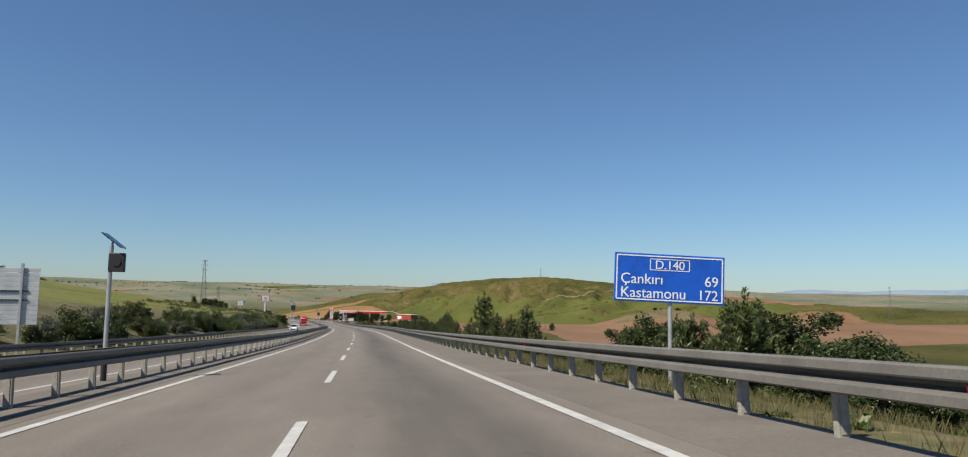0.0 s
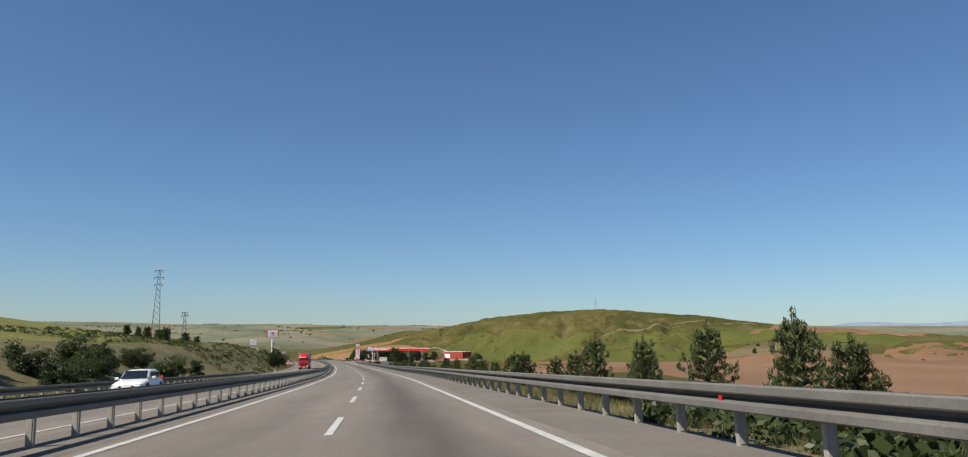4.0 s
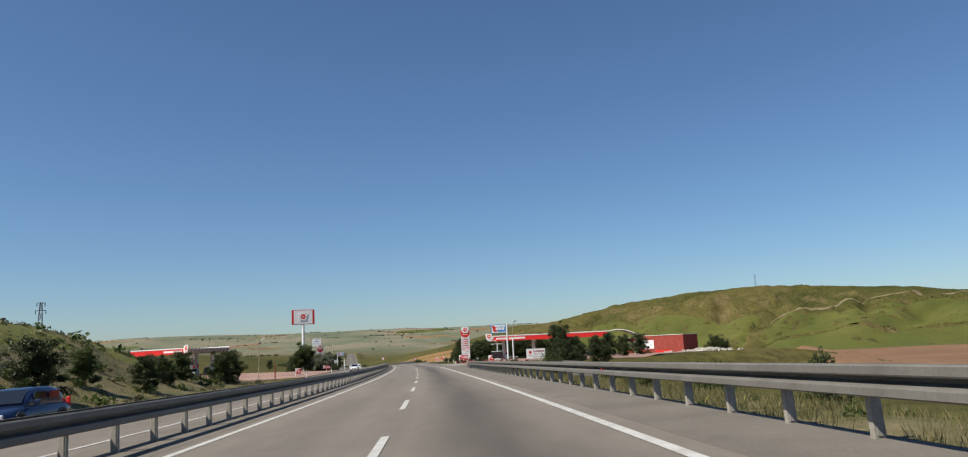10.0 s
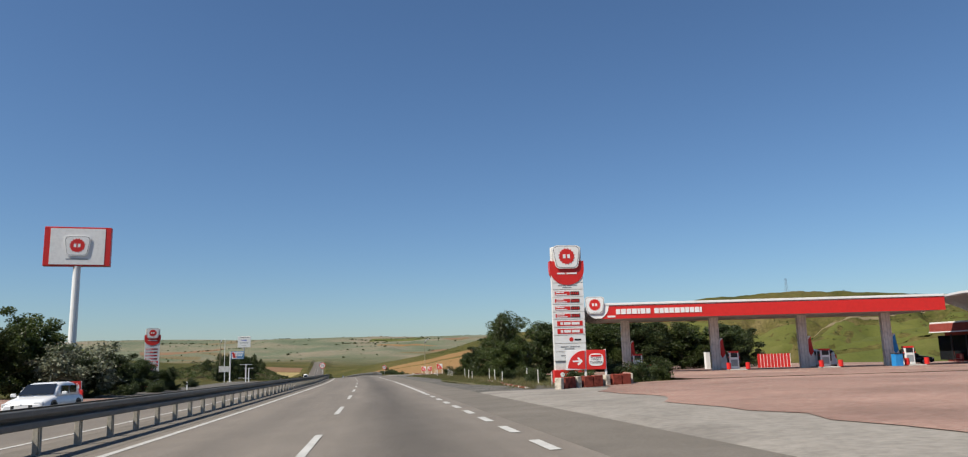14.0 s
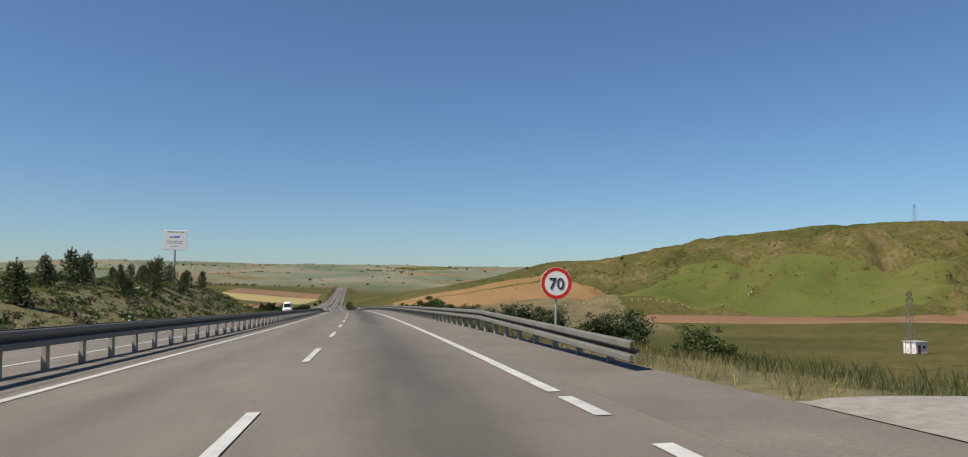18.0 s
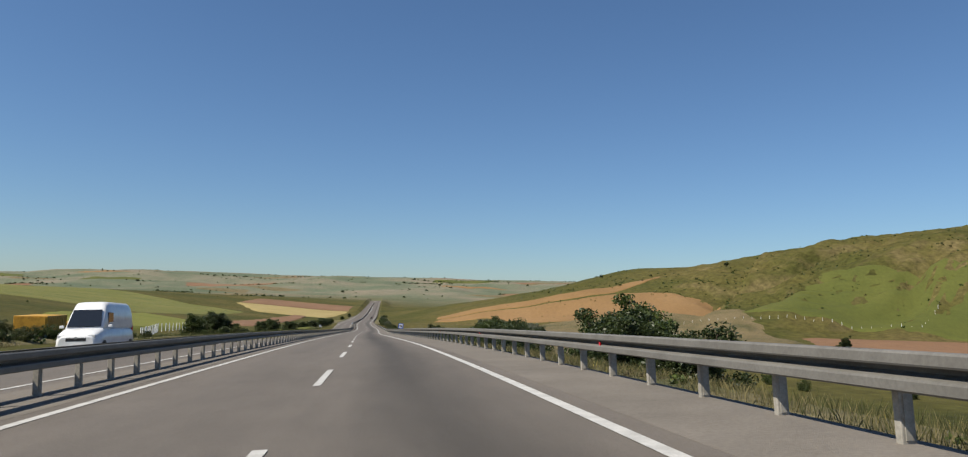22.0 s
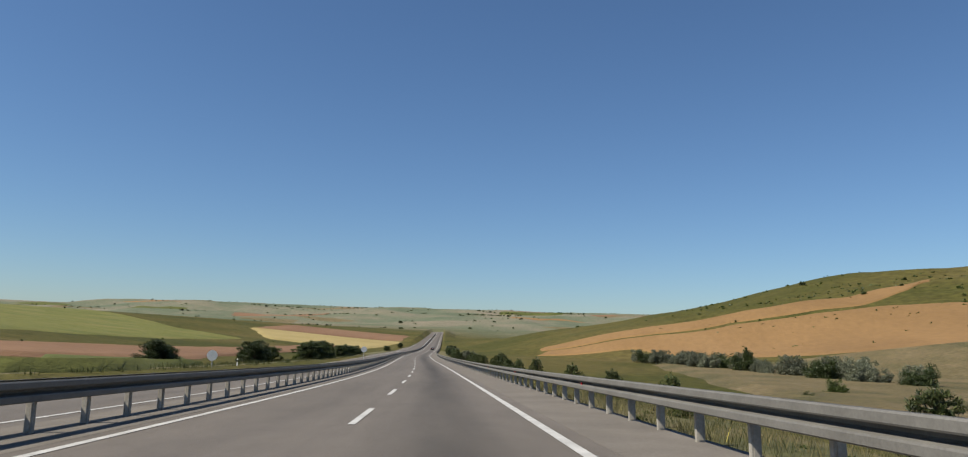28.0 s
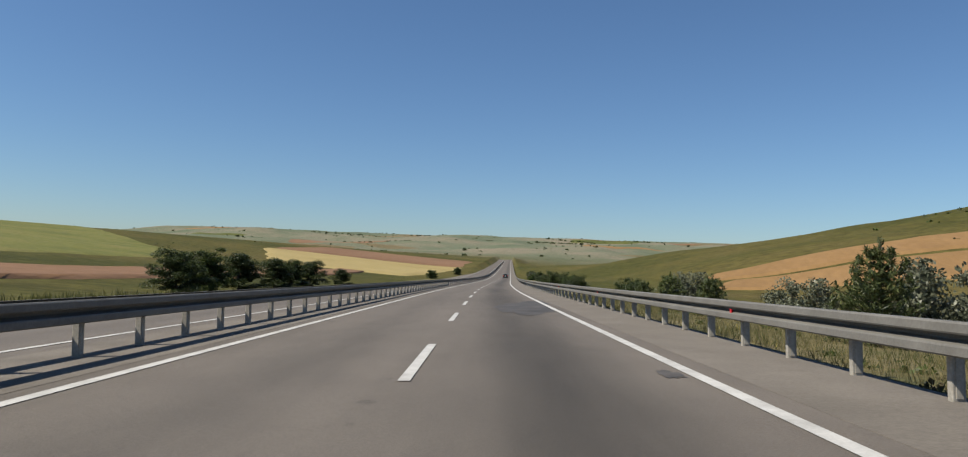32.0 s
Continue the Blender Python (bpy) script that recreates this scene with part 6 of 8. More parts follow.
patch("pavement", 500, 610, -22, -16.6, 0.04, CHIPPINGS, "gravelly strip beside the opposite carriageway", "gravel", 0.0, 9.0)
verge_ground(474, 562, 7.9, 17.2, "dry grassy planted strip before the forecourt")
patch("pavement", 392, 416, 16, lambda s: 24.0, 0.05, CHIPPINGS, "bare gravelly ground before the station", "gravel", 0.6, 10.0)


def badge(parent, x, y, z, w, h=None):
    """A white rounded shield with a red toothed wheel: the station's mark as plain shapes."""
    h = h or w * 0.86
    r = w * 0.16
    out = [(w / 2 - r + r * math.sin(a), h / 2 - r + r * math.cos(a)) for a in (0, 0.5, 1.05, 1.57)]
    out += [(w * 0.42 - r + r * math.sin(a), -h / 2 + r + r * math.cos(a)) for a in (1.57, 2.1, 2.6, 3.14)]
    out += [(-q, zz) for q, zz in reversed(out)]
    p = part("badge", prism(out, 0.08), SIGN_WHITE, parent, "white shield-shaped badge with a red toothed wheel", m=pose(x, y - 0.08, z))
    rim = [(q * 0.94, zz * 0.93) for q, zz in out]
    part("badge_rim", prism(rim, 0.006), DARK, p, m=pose(0, -0.006, 0))
    part("badge_face", prism([(q * 0.91, zz * 0.9) for q, zz in out], 0.006), SIGN_WHITE, p, m=pose(0, -0.011, 0))
    part("toothed_wheel", gear(h * 0.36), SIGN_RED, p, m=pose(0, -0.021, h * 0.02))
    for q in (-0.09, 0.07):
        part("mark_bar", box((w * 0.1, 0.006, h * 0.17), (w * q, -0.026, h * 0.02)), SIGN_WHITE, p)
    return p


def price_totem(s, o, turn, label):
    t = thing("price_totem", facing(s, o, 0.0, turn, True), label, "price sign", "price totems")
    w = 2.0
    part("core", box((w * 0.96, 0.42, 7.0), (0, 0.24, 3.55), 0.02), CREAM, t)
    part("base", box((w + 0.1, 0.6, 0.95), (0, 0.22, 0.35), 0.02), SIGN_RED, t)
    for q in (-0.55, -0.15, 0.25):
        part("pictogram", disc(0.14, 0.01), SIGN_WHITE, t, m=pose(q, -0.095, 0.55))
    z = 6.75
    rows = ((0.62, "white"), (0.42, "white")) + ((0.46, "price"),) * 4 + ((0.48, "red"), (0.48, "red"), (0.5, "mark"), (0.5, "white"), (0.55, "white"))
    for h, kind in rows:
        p = part("panel", box((w, 0.06, h - 0.035), (0, 0, z - h / 2), 0.008), SIGN_WHITE, t)
        zc = z - h / 2
        if kind == "price":
            part("fuel_name", box((0.95, 0.01, h * 0.5), (-0.35, -0.036, zc)), SIGN_RED, p)
            part("price_display", box((0.56, 0.01, h * 0.5), (0.44, -0.036, zc)), DARK, p)
            for q in range(4):
                part("digit", box((0.07, 0.006, h * 0.3), (0.25 + 0.125 * q, -0.042, zc)), SIGN_RED, p)
            part("text_bar", box((0.5, 0.006, 0.06), (-0.5, -0.042, zc + 0.06)), SIGN_WHITE, p)
            part("text_bar", box((0.7, 0.006, 0.06), (-0.42, -0.042, zc - 0.07)), SIGN_WHITE, p)
        elif kind == "red":
            part("red_field", box((1.6, 0.01, h * 0.62), (0.05, -0.036, zc)), SIGN_RED, p)
            bars(p, -0.55, zc, (0.16, 0.42, 0.5), 0.16, 0.06, SIGN_WHITE, -0.042)
        elif kind == "mark":
            part("red_mark", disc(0.13, 0.01), SIGN_RED, p, m=pose(0.1, -0.04, zc))
            bars(p, 0.3, zc - 0.03, (0.4,), 0.1, 0.06, SIGN_BLACK, -0.036)
        else:
            bars(p, -0.6, zc + 0.05, (0.5, 0.62), 0.06, 0.08, GREY, -0.036)
            bars(p, -0.35, zc - 0.07, (0.6,), 0.06, 0.08, GREY, -0.036)
        z -= h
    crown = [(1.08 * math.cos(a) , 6.9 + 0.95 * math.sin(a)) for a in np.linspace(math.pi, 2 * math.pi, 15)]
    part("crown", prism([(-1.08, 7.45)] + crown + [(1.08, 7.45)], 0.5), SIGN_RED, t, m=pose(0, -0.06, 0.05))
    part("crown_back", box((1.9, 0.4, 1.4), (0, 0.2, 7.7), 0.05), CREAM, t)
    badge(t, 0, -0.07, 7.75, 1.75, 1.45)
    bars(t, -0.62, 6.72, (0.5, 0.66), 0.1, 0.08, SIGN_WHITE, -0.068)
    return t


price_totem(482.8, 12.75, -3, "tall white price totem with red rows and a round badge").scale = (0.97, 0.97, 0.97)
price_totem(538.0, -25.0, 12, "price totem of the opposite station with red rows").scale = (0.86, 0.86, 0.86)


def arrow_sign(s, o, zc, size, turn, label, second=False, flip=1, entry=False):
    t = thing("arrow_sign", facing(s, o, 0.0, turn, True), label, "direction sign", "station arrow signs")
    h = size
    for x in ((-0.5 * h + 0.05, 0.5 * h - 0.05) if not second else (0.5 * h, 1.55 * h)):
        part("post", box((0.1, 0.08, zc + h * 0.52 + 0.3), (x, 0.06, (zc + h * 0.52 - 0.3) / 2), 0.01), SIGN_WHITE, t)
    p = part("plate", box((h, 0.05, h), (0, 0, zc), 0.01), SIGN_WHITE, t)
    out = [(h * 0.48, zc + h * 0.48)] + [(h * (0.48 - 0.9 * math.sin(a)), zc - 0.46 * h + h * 0.94 * math.cos(a)) for a in np.linspace(0.06, 1.52, 10)] + [(h * 0.48, zc - h * 0.47)]
    part("red_quarter", prism([(q * flip, zz) for q, zz in (out if flip > 0 else reversed(out))], 0.012), SIGN_RED, p, m=pose(0, -0.037, 0))
    arrow = [(-0.26, 0.04), (0.08, 0.04), (-0.04, 0.16), (0.04, 0.22), (0.27, 0.0), (0.04, -0.22), (-0.04, -0.16), (0.08, -0.04), (-0.26, -0.04)]
    if not entry:
        part("arrow", prism([(h * (x * flip + 0.1 * flip), zc - 0.06 * h + h * z) for x, z in arrow][::flip], 0.006), SIGN_WHITE, p, m=pose(0, -0.044, 0))
    else:
        part("no_entry_ring", disc(h * 0.24, 0.006), SIGN_WHITE, p, m=pose(0.1 * h, -0.044, zc - 0.08 * h))
        part("no_entry_disc", disc(h * 0.19, 0.006), SIGN_RED, p, m=pose(0.1 * h, -0.05, zc - 0.08 * h))
        part("no_entry_bar", box((h * 0.26, 0.006, h * 0.08), (0.1 * h, -0.052, zc - 0.08 * h)), SIGN_WHITE, p)
    if second:
        q = part("plate", box((h, 0.05, h), (h * 1.06, 0, zc), 0.01), SIGN_RED, t)
        part("white_field", prism([(h * 1.06 + h * 0.38 * math.copysign(abs(math.sin(a)) ** 0.6, math.sin(a)), zc + h * 0.32 * math.copysign(abs(math.cos(a)) ** 0.6, math.cos(a))) for a in np.linspace(0, 2 * math.pi, 24, endpoint=False)], 0.01), SIGN_WHITE, q, m=pose(0, -0.036, 0))
        part("red_arch", box((h * 0.56, 0.006, h * 0.1), (h * 1.06, -0.04, zc + h * 0.2)), SIGN_RED, q)
        letters("TAŞIT", h * 0.2, SIGN_BLACK, q, pose(h * 1.06, -0.04, zc - 0.02 * h), align="CENTER")
        letters("TANIMA", h * 0.18, SIGN_BLACK, q, pose(h * 1.06, -0.04, zc - 0.2 * h), align="CENTER")
    return t


arrow_sign(422.7, 11.3, 0.9, 0.82, -8, "red and white arrow sign at the station's entry")
arrow_sign(475.5, 11.0, 1.35, 0.95, -8, "arrow sign paired with a white vehicle recognition sign", True)
arrow_sign(583.6, 13.2, 1.1, 0.85, -10, "red arrow sign at the station's exit", flip=-1)
arrow_sign(562.5, 13.6, 1.25, 0.9, -8, "small red arrow sign before the exit", flip=-1)
arrow_sign(562.8, 12.0, 1.0, 0.7, -8, "small red and white no-entry sign by the exit", entry=True)
arrow_sign(437.0, -19.2, 0.95, 0.9, 12, "red and white no-entry sign beside the far yard", entry=True)
arrow_sign(497.0, -20.5, 0.95, 0.8, 10, "small red and white sign pair before the bushes", True)


def kerb(corners, label, size=1.0, h=0.34, w=0.3, lean=0.0, gap=0.03):
    """A line of kerb stones painted red and white by turns, from corner to corner (s, o)."""
    t = thing("painted_kerb", Matrix(), label, "kerb", "painted kerbs")
    pts = [at(s, o) for s, o in corners]
    i = 0
    for a, b in zip(pts, pts[1:]):
        d = Vector((b.x - a.x, b.y - a.y, 0))
        n = max(1, int(round(d.length / size)))
        yaw = math.degrees(math.atan2(d.y, d.x))
        for k in range(n):
            p = a + d * ((k + 0.5) / n)
            white = i % 3 == 0
            ln = (d.length / n) * 1.0 - gap
            part("kerb_stone", box((ln * (0.5 if white else 1.0), w, h), (0, 0, h / 2 - 0.06), 0.025), KERB_WHITE if white else KERB_RED, t, m=pose(p.x, p.y, gz(p.x, p.y) + 0.03, lean, 0, yaw + ((i * 37) % 7 - 3) * 0.8))
            i += 1
    return t


kerb(((424.0, 10.0), (418.5, 10.0), (414.6, 11.4)), "red and white painted kerb stones at the entry island", 0.62)
kerb(((414.6, 11.4), (415.6, 15.4), (424, 17.0)), "painted kerb stones round the entry island", 0.6)
kerb(((472.8, 9.3), (474.0, 10.4), (474.6, 13.4), (478, 14.4)), "large red and white kerb blocks at the planted strip", 0.55, 0.62, 0.35, 0.0)
kerb(((476.5, 8.75), (483.0, 9.1), (487.4, 9.45), (490.2, 9.9)), "low painted kerb half sunk in the grass of the planted strip", 0.72, 0.17, 0.22)
kerb(((496.0, 10.3), (499.0, 10.5)), "low painted kerb half sunk in the grass of the planted strip", 0.72, 0.12, 0.22)
kerb(((583.3, 10.7), (584.6, 16.0), (585.4, 24.0), (585.5, 32.0)), "red and white painted kerb at the exit", 0.85, 0.32)


def wedge_blocks(s, o, n, label):
    t = thing("barrier_blocks", facing(s, o, 0.0, -8, True), label, "kerb", "painted kerbs")
    for k in range(n):
        part("block", prism([(0, 0), (0.5, 0), (0.42, 0.75), (0.02, 0.8)], 0.4), KERB_RED if k % 2 == 0 else KERB_RED, t, m=pose(k * 0.64, 0.02 * (k % 3), -0.05))
        part("white_edge", prism([(0.5, 0), (0.62, 0), (0.5, 0.75), (0.42, 0.75)], 0.42), KERB_WHITE, t, m=pose(k * 0.64, 0.015 * (k % 3), -0.05))


wedge_blocks(424.6, 10.3, 5, "leaning red concrete blocks with white edges")


def led_board():
    t = thing("message_board", facing(422.4, 12.2, 0.0, -6, True), "dark electronic message board on a white frame", "message board")
    part("screen", box((1.6, 0.16, 0.95), (0.05, 0, 1.31), 0.02), DARK, t)
    part("top_bar", box((1.9, 0.1, 0.06), (0.05, 0, 1.83)), SIGN_WHITE, t)
    part("lower_panel", box((0.9, 0.1, 0.2), (0.0, -0.02, 0.68), 0.01), CREAM, t)
    part("post", box((0.18, 0.14, 1.1), (0.0, 0.05, 0.3)), SIGN_WHITE, t)
    part("upper_post", box((0.13, 0.12, 1.1), (0.05, 0.05, 2.38)), SIGN_WHITE, t)
    part("cross_bar", box((1.8, 0.1, 0.07), (0.0, 0.05, 2.94)), SIGN_WHITE, t)
    part("prop", rod((0.7, 0.05, -0.1), (0.6, 0.05, 0.9), 0.04), GALV, t)
    for z in (1.5, 1.15):
        bars(t, -0.6, z, (0.3, 0.2, 0.45, 0.25), 0.13, 0.06, paint("dull_red_display", (0.06, 0.012, 0.01)), -0.082)


led_board()


def gas_sign(s, o, h, turn, w, label, flip=1):
    t = thing("gas_sign", facing(s, o, 0.0, turn, True), label, "sign", "gas signs")
    part("pole", rod((0, 0, -0.3), (0, 0, h), 0.13, 0.11, 12), SIGN_WHITE, t)
    part("foot", prism([(-0.55, 0), (0.55, 0), (0.16, 0.22), (-0.16, 0.22)], 0.8), CREAM, t, m=pose(0, -0.4, -0.02))
    ph = w * 0.6
    x0 = -flip * (w / 2 + 0.14)
    p = part("panel", box((w, 0.16, ph), (x0, 0, h - ph / 2), 0.02), SKY_PAINT, t)
    part("white_field", box((w - 0.16, 0.02, ph - 0.16), (x0, -0.085, h - ph / 2)), SIGN_WHITE, p)
    part("red_drop", disc(ph * 0.3, 0.01), SIGN_RED, p, m=pose(x0 - w * 0.22, -0.105, h - ph * 0.55))
    part("small_badge", disc(ph * 0.15, 0.01), SIGN_RED, p, m=pose(x0 - w * 0.36, -0.105, h - ph * 0.25))
    part("blue_field", box((w * 0.5, 0.01, ph * 0.56), (x0 + w * 0.2, -0.1, h - ph * 0.56)), SKY_PAINT, p)
    bars(p, x0 - w * 0.2, h - ph * 0.5, (w * 0.2, w * 0.16, w * 0.16), ph * 0.3, w * 0.03, SIGN_WHITE, -0.112)
    return t


gas_sign(420.6, 13.6, 5.75, -2, 2.2, "blue-framed gas sign on a white pole")
gas_sign(581.0, -22.0, 5.4, 8, 2.2, "blue-framed gas sign across the road", -1)


def white_frame(s, o, h, w, turn, label, mid=True):
    t = thing("sign_frame", facing(s, o, 0.0, turn, True), label, "frame", "empty sign frames")
    part("post", rod((0, 0, -0.2), (0, 0, h), 0.1, 0.09), SIGN_WHITE, t)
    part("top_bar", box((w, 0.08, 0.08), (-0.05, 0, h + 0.02)), SIGN_WHITE, t)
    if mid:
        part("middle_bar", box((w * 0.9, 0.06, 0.06), (-0.3, 0.1, h * 0.25)), SIGN_WHITE, t)
    part("foot", prism([(-0.3, 0), (0.3, 0), (0.12, 0.14), (-0.12, 0.14)], 0.5), CREAM, t, m=pose(0, -0.25, -0.02))


white_frame(419.1, 14.2, 3.45, 2.2, -4, "empty white sign frame with cross bars")
white_frame(584.0, -19.6, 3.2, 2.2, 10, "empty white frame across the road")
white_frame(592.0, -20.0, 2.6, 1.8, 10, "small empty white frame across the road")


def welcome_board():
    t = thing("welcome_board", facing(425.1, 18.55, 0.0, -3, True), "white welcome board with dark red letters on posts", "notice board")
    w, h, zc = 2.9, 1.5, 1.12
    for x in (-0.8, 0.75):
        part("post", box((0.1, 0.08, 1.2), (x, 0.08, 0.3)), SIGN_WHITE, t)
    p = part("panel", box((w, 0.05, h), (0, 0, zc), 0.01), SIGN_WHITE, t)
    maroon = paint("maroon_lettering", (0.25, 0.012, 0.02))
    bars(p, -0.38, zc + 0.36, (0.16, 0.1, 0.16, 0.16, 0.16, 0.2, 0.14, 0.16, 0.14), 0.24, 0.045, maroon, -0.03)
    letters("KALECİK", 0.33, maroon, p, pose(0.42, -0.028, zc - 0.16), align="CENTER")
    letters("HOŞGELDİNİZ", 0.25, SIGN_BLACK, p, pose(0.36, -0.028, zc - 0.53), align="CENTER")
    part("toothed_wheel", gear(0.24), SIGN_RED, p, m=pose(-0.86, -0.04, zc + 0.24))
    bars(p, -1.12, zc - 0.22, (0.25, 0.25), 0.1, 0.05, SIGN_BLACK, -0.03)


welcome_board()


def lamp_pole(s, o, h, turn, label, flood=True, lean=0.0, arm=0.7):
    t = thing("lamp_pole", facing(s, o, 0.0, turn, True) @ pose(0, 0, 0, 0, lean, 0), label, "street lamp", "yard lamps")
    rust = paint("rusty_pole_paint", (0.36, 0.3, 0.2), 0.7, dirt=0.35, scale=2.0)
    part("pole", rod((0, 0, -0.3), (0, 0, h), 0.06, 0.045, 10), rust, t)
    part("arm", rod((0, 0, h), (arm * 0.5, -0.1, h + 0.32), 0.035), GALV, t)
    p = part("lamp_head", rod((arm * 0.35, -0.07, h + 0.25), (arm, -0.16, h + 0.55), 0.06, 0.12, 12), GALV, t)
    part("glass", rod((arm, -0.16, h + 0.54), (arm * 1.06, -0.18, h + 0.6), 0.115, 0.07, 12), CREAM, p)
    if flood:
        q = part("floodlight", box((0.32, 0.14, 0.24), (0.02, -0.12, h - 0.12), 0.015), DARK, t)
        part("flood_glass", box((0.26, 0.01, 0.18), (0.02, -0.195, h - 0.12)), GREY, q)
    part("footing", box((0.6, 0.6, 0.3), (0, 0, 0.03), 0.03), CONCRETE, t)


lamp_pole(586.0, 13.7, 6.6, -10, "tall thin lamp pole with a floodlight at the exit")
lamp_pole(433.8, -25.0, 5.9, 12, "thin lamp pole at the far yard", True, 2.0)
lamp_pole(596.0, -26.0, 7.4, 100, "tall lamp pole beyond the far kerb", False)
lamp_pole(422.8, 14.8, 5.75, 0, "slender lamp pole behind the gas sign", False, 0.0, 0.4)
_pole = thing("flag_pole", facing(588.0, -24.0, 0, 0, True), "tall bare white flag pole", "flag pole")
part("pole", rod((0, 0, -0.2), (0, 0, 8.0), 0.06, 0.035), SIGN_WHITE, _pole)
for _s, _o, _h in ((431.0, -22.0, 3.2), (427.0, -21.2, 2.0), (423.0, -20.5, 1.9), (420.0, -20.0, 1.8)):
    _t = thing("marker_pole", facing(_s, _o, 0, 0, True), "thin red marker pole at the far yard", "pole", "red marker poles")
    part("pole", rod((0, 0, -0.2), (0, 0, _h), 0.04), KERB_RED, _t)


def canopy(m, length, depth, columns, label, mirror=1, arch=True):
    """The forecourt roof: red fascia with a white edge, a rounded end, columns with fins, pumps on islands."""
    t = thing("station_canopy", m, label, "canopy", "station canopies")
    k = mirror
    end = [(0.0, 6.3), (0.05, 5.95), (0.3, 5.6), (0.75, 5.3), (1.3, 5.14), (1.9, 5.1)]
    out = [(0.0, 6.3), (length, 6.3), (length, 5.1)] + end[:0:-1]
    out = [(x * k, z) for x, z in out]
    part("fascia", prism(out, 0.14), SIGN_RED, t, "red fascia")
    part("rear_fascia", prism(out, 0.14), SIGN_RED, t, m=pose(0, depth - 0.14, 0))
    part("soffit", box((length - 1.9, depth - 0.3, 0.06), (k * (length / 2 + 0.95), depth / 2, 5.15)), SOFFIT, t)
    part("roof_deck", box((length, depth, 0.1), (k * length / 2, depth / 2, 6.25)), CREAM, t)
    for y in (0.02, depth - 0.02):
        part("white_edge", box((length, 0.16, 0.2), (k * length / 2, y, 6.4), 0.02), SIGN_WHITE, t)
    skin = bmesh.new()
    a = [skin.verts.new((k * x, 0.14, z)) for x, z in end]
    b = [skin.verts.new((k * x, depth - 0.14, z)) for x, z in end]
    for i in range(len(end) - 1):
        skin.faces.new((a[i], a[i + 1], b[i + 1], b[i]))
    part("rounded_end", skin, SOFFIT, t, "rounded grey ribbed end")
    for y in np.arange(0.9, depth - 0.3, 0.95):
        rib = prism([(k * (x - 0.05), z + 0.02) for x, z in end] + [(k * (x + 0.05), z + 0.02) for x, z in reversed(end)], 0.1)
        part("rib", rib, DARK, t, m=pose(0, y, -0.05))
    ring = [(k * (0.55 + 1.45 * math.cos(q)), 6.3 + 1.35 * math.sin(q)) for q in np.linspace(math.pi, 2 * math.pi, 16)]
    ring = [(x, max(z, 5.12)) if k * x > 1.6 else (k * max(0.02, k * x), max(z, 5.16 + 0.9 * max(0, 0.6 - k * x))) for x, z in ring]
    part("white_collar", prism(ring, 0.03), SIGN_WHITE, t, m=pose(0, -0.032, 0))
    badge(t, k * 0.75, -0.06, 6.35, 1.75, 1.5)
    x = 2.6
    for w in (0.42, 0.5, 0.46, 0.5, 0.24, 0.5, 0.42, 0.0, 0.46, 0.42, 0.42, 0.46, 0.52, 0.4, 0.4, 0.42, 0.46, 0.2):
        if w:
            part("letter_block", box((w * 0.86, 0.03, 0.46), (k * (x + w / 2), -0.02, 5.72)), SIGN_WHITE, t)
        x += w * 1.02 if w else 0.28
    part("height_mark", box((0.7, 0.02, 0.16), (k * 2.2, -0.015, 5.3)), SIGN_WHITE, t)
    for i, (cx, cy, kind) in enumerate(columns):
        c = part("column", box((0.8, 0.5, 5.15), (k * cx, cy, 2.56), 0.02), CREAM, t)
        for q in (-0.28, 0.0, 0.28):
            part("column_joint", box((0.03, 0.51, 5.0), (k * cx + q, cy, 2.55)), SOFFIT, c)
        fin = [(0.42, 0.0), (1.0, 0.0), (0.95, 1.2), (0.78, 2.3), (0.7, 3.2), (0.55, 3.2), (0.42, 2.8)]
        part("fin", prism([(k * cx + x2, z) for x2, z in fin], 0.3), SIGN_WHITE, c, m=pose(0, cy - 0.15, 0))
        lens = [(0.42, 1.7), (0.6, 1.35), (0.88, 1.75), (0.78, 2.3), (0.7, 3.15), (0.46, 2.9)]
        part("fin_colour", prism([(k * cx + x2, z) for x2, z in lens], 0.32), SIGN_RED if kind == "red" else SKY_PAINT, c, m=pose(0, cy - 0.16, 0))
    return t


_CR = math.degrees(math.atan2(-2.0, 31.2))
_cz = gz(0, 508) - 0.15
canopy(pose(-10.6, 505.0, _cz, 0, 0, _CR), 31.3, 10.0, ((4.2, 6.0, "red"), (12.2, 4.2, "red"), (20.3, 4.2, "red"), (27.6, 3.4, "blue")), "long red forecourt canopy with white edge and rounded end")
canopy(pose(-78.7, 481.0, gz(-77, 484), 0, 0, -35.6), 26.0, 11.0, ((3.0, 3.0, "red"), (3.0, 8.2, "red"), (9.5, 3.0, "red"), (9.5, 8.2, "red"), (16, 3.0, "red"), (22, 3.0, "red")), "red forecourt canopy of the opposite station", -1)


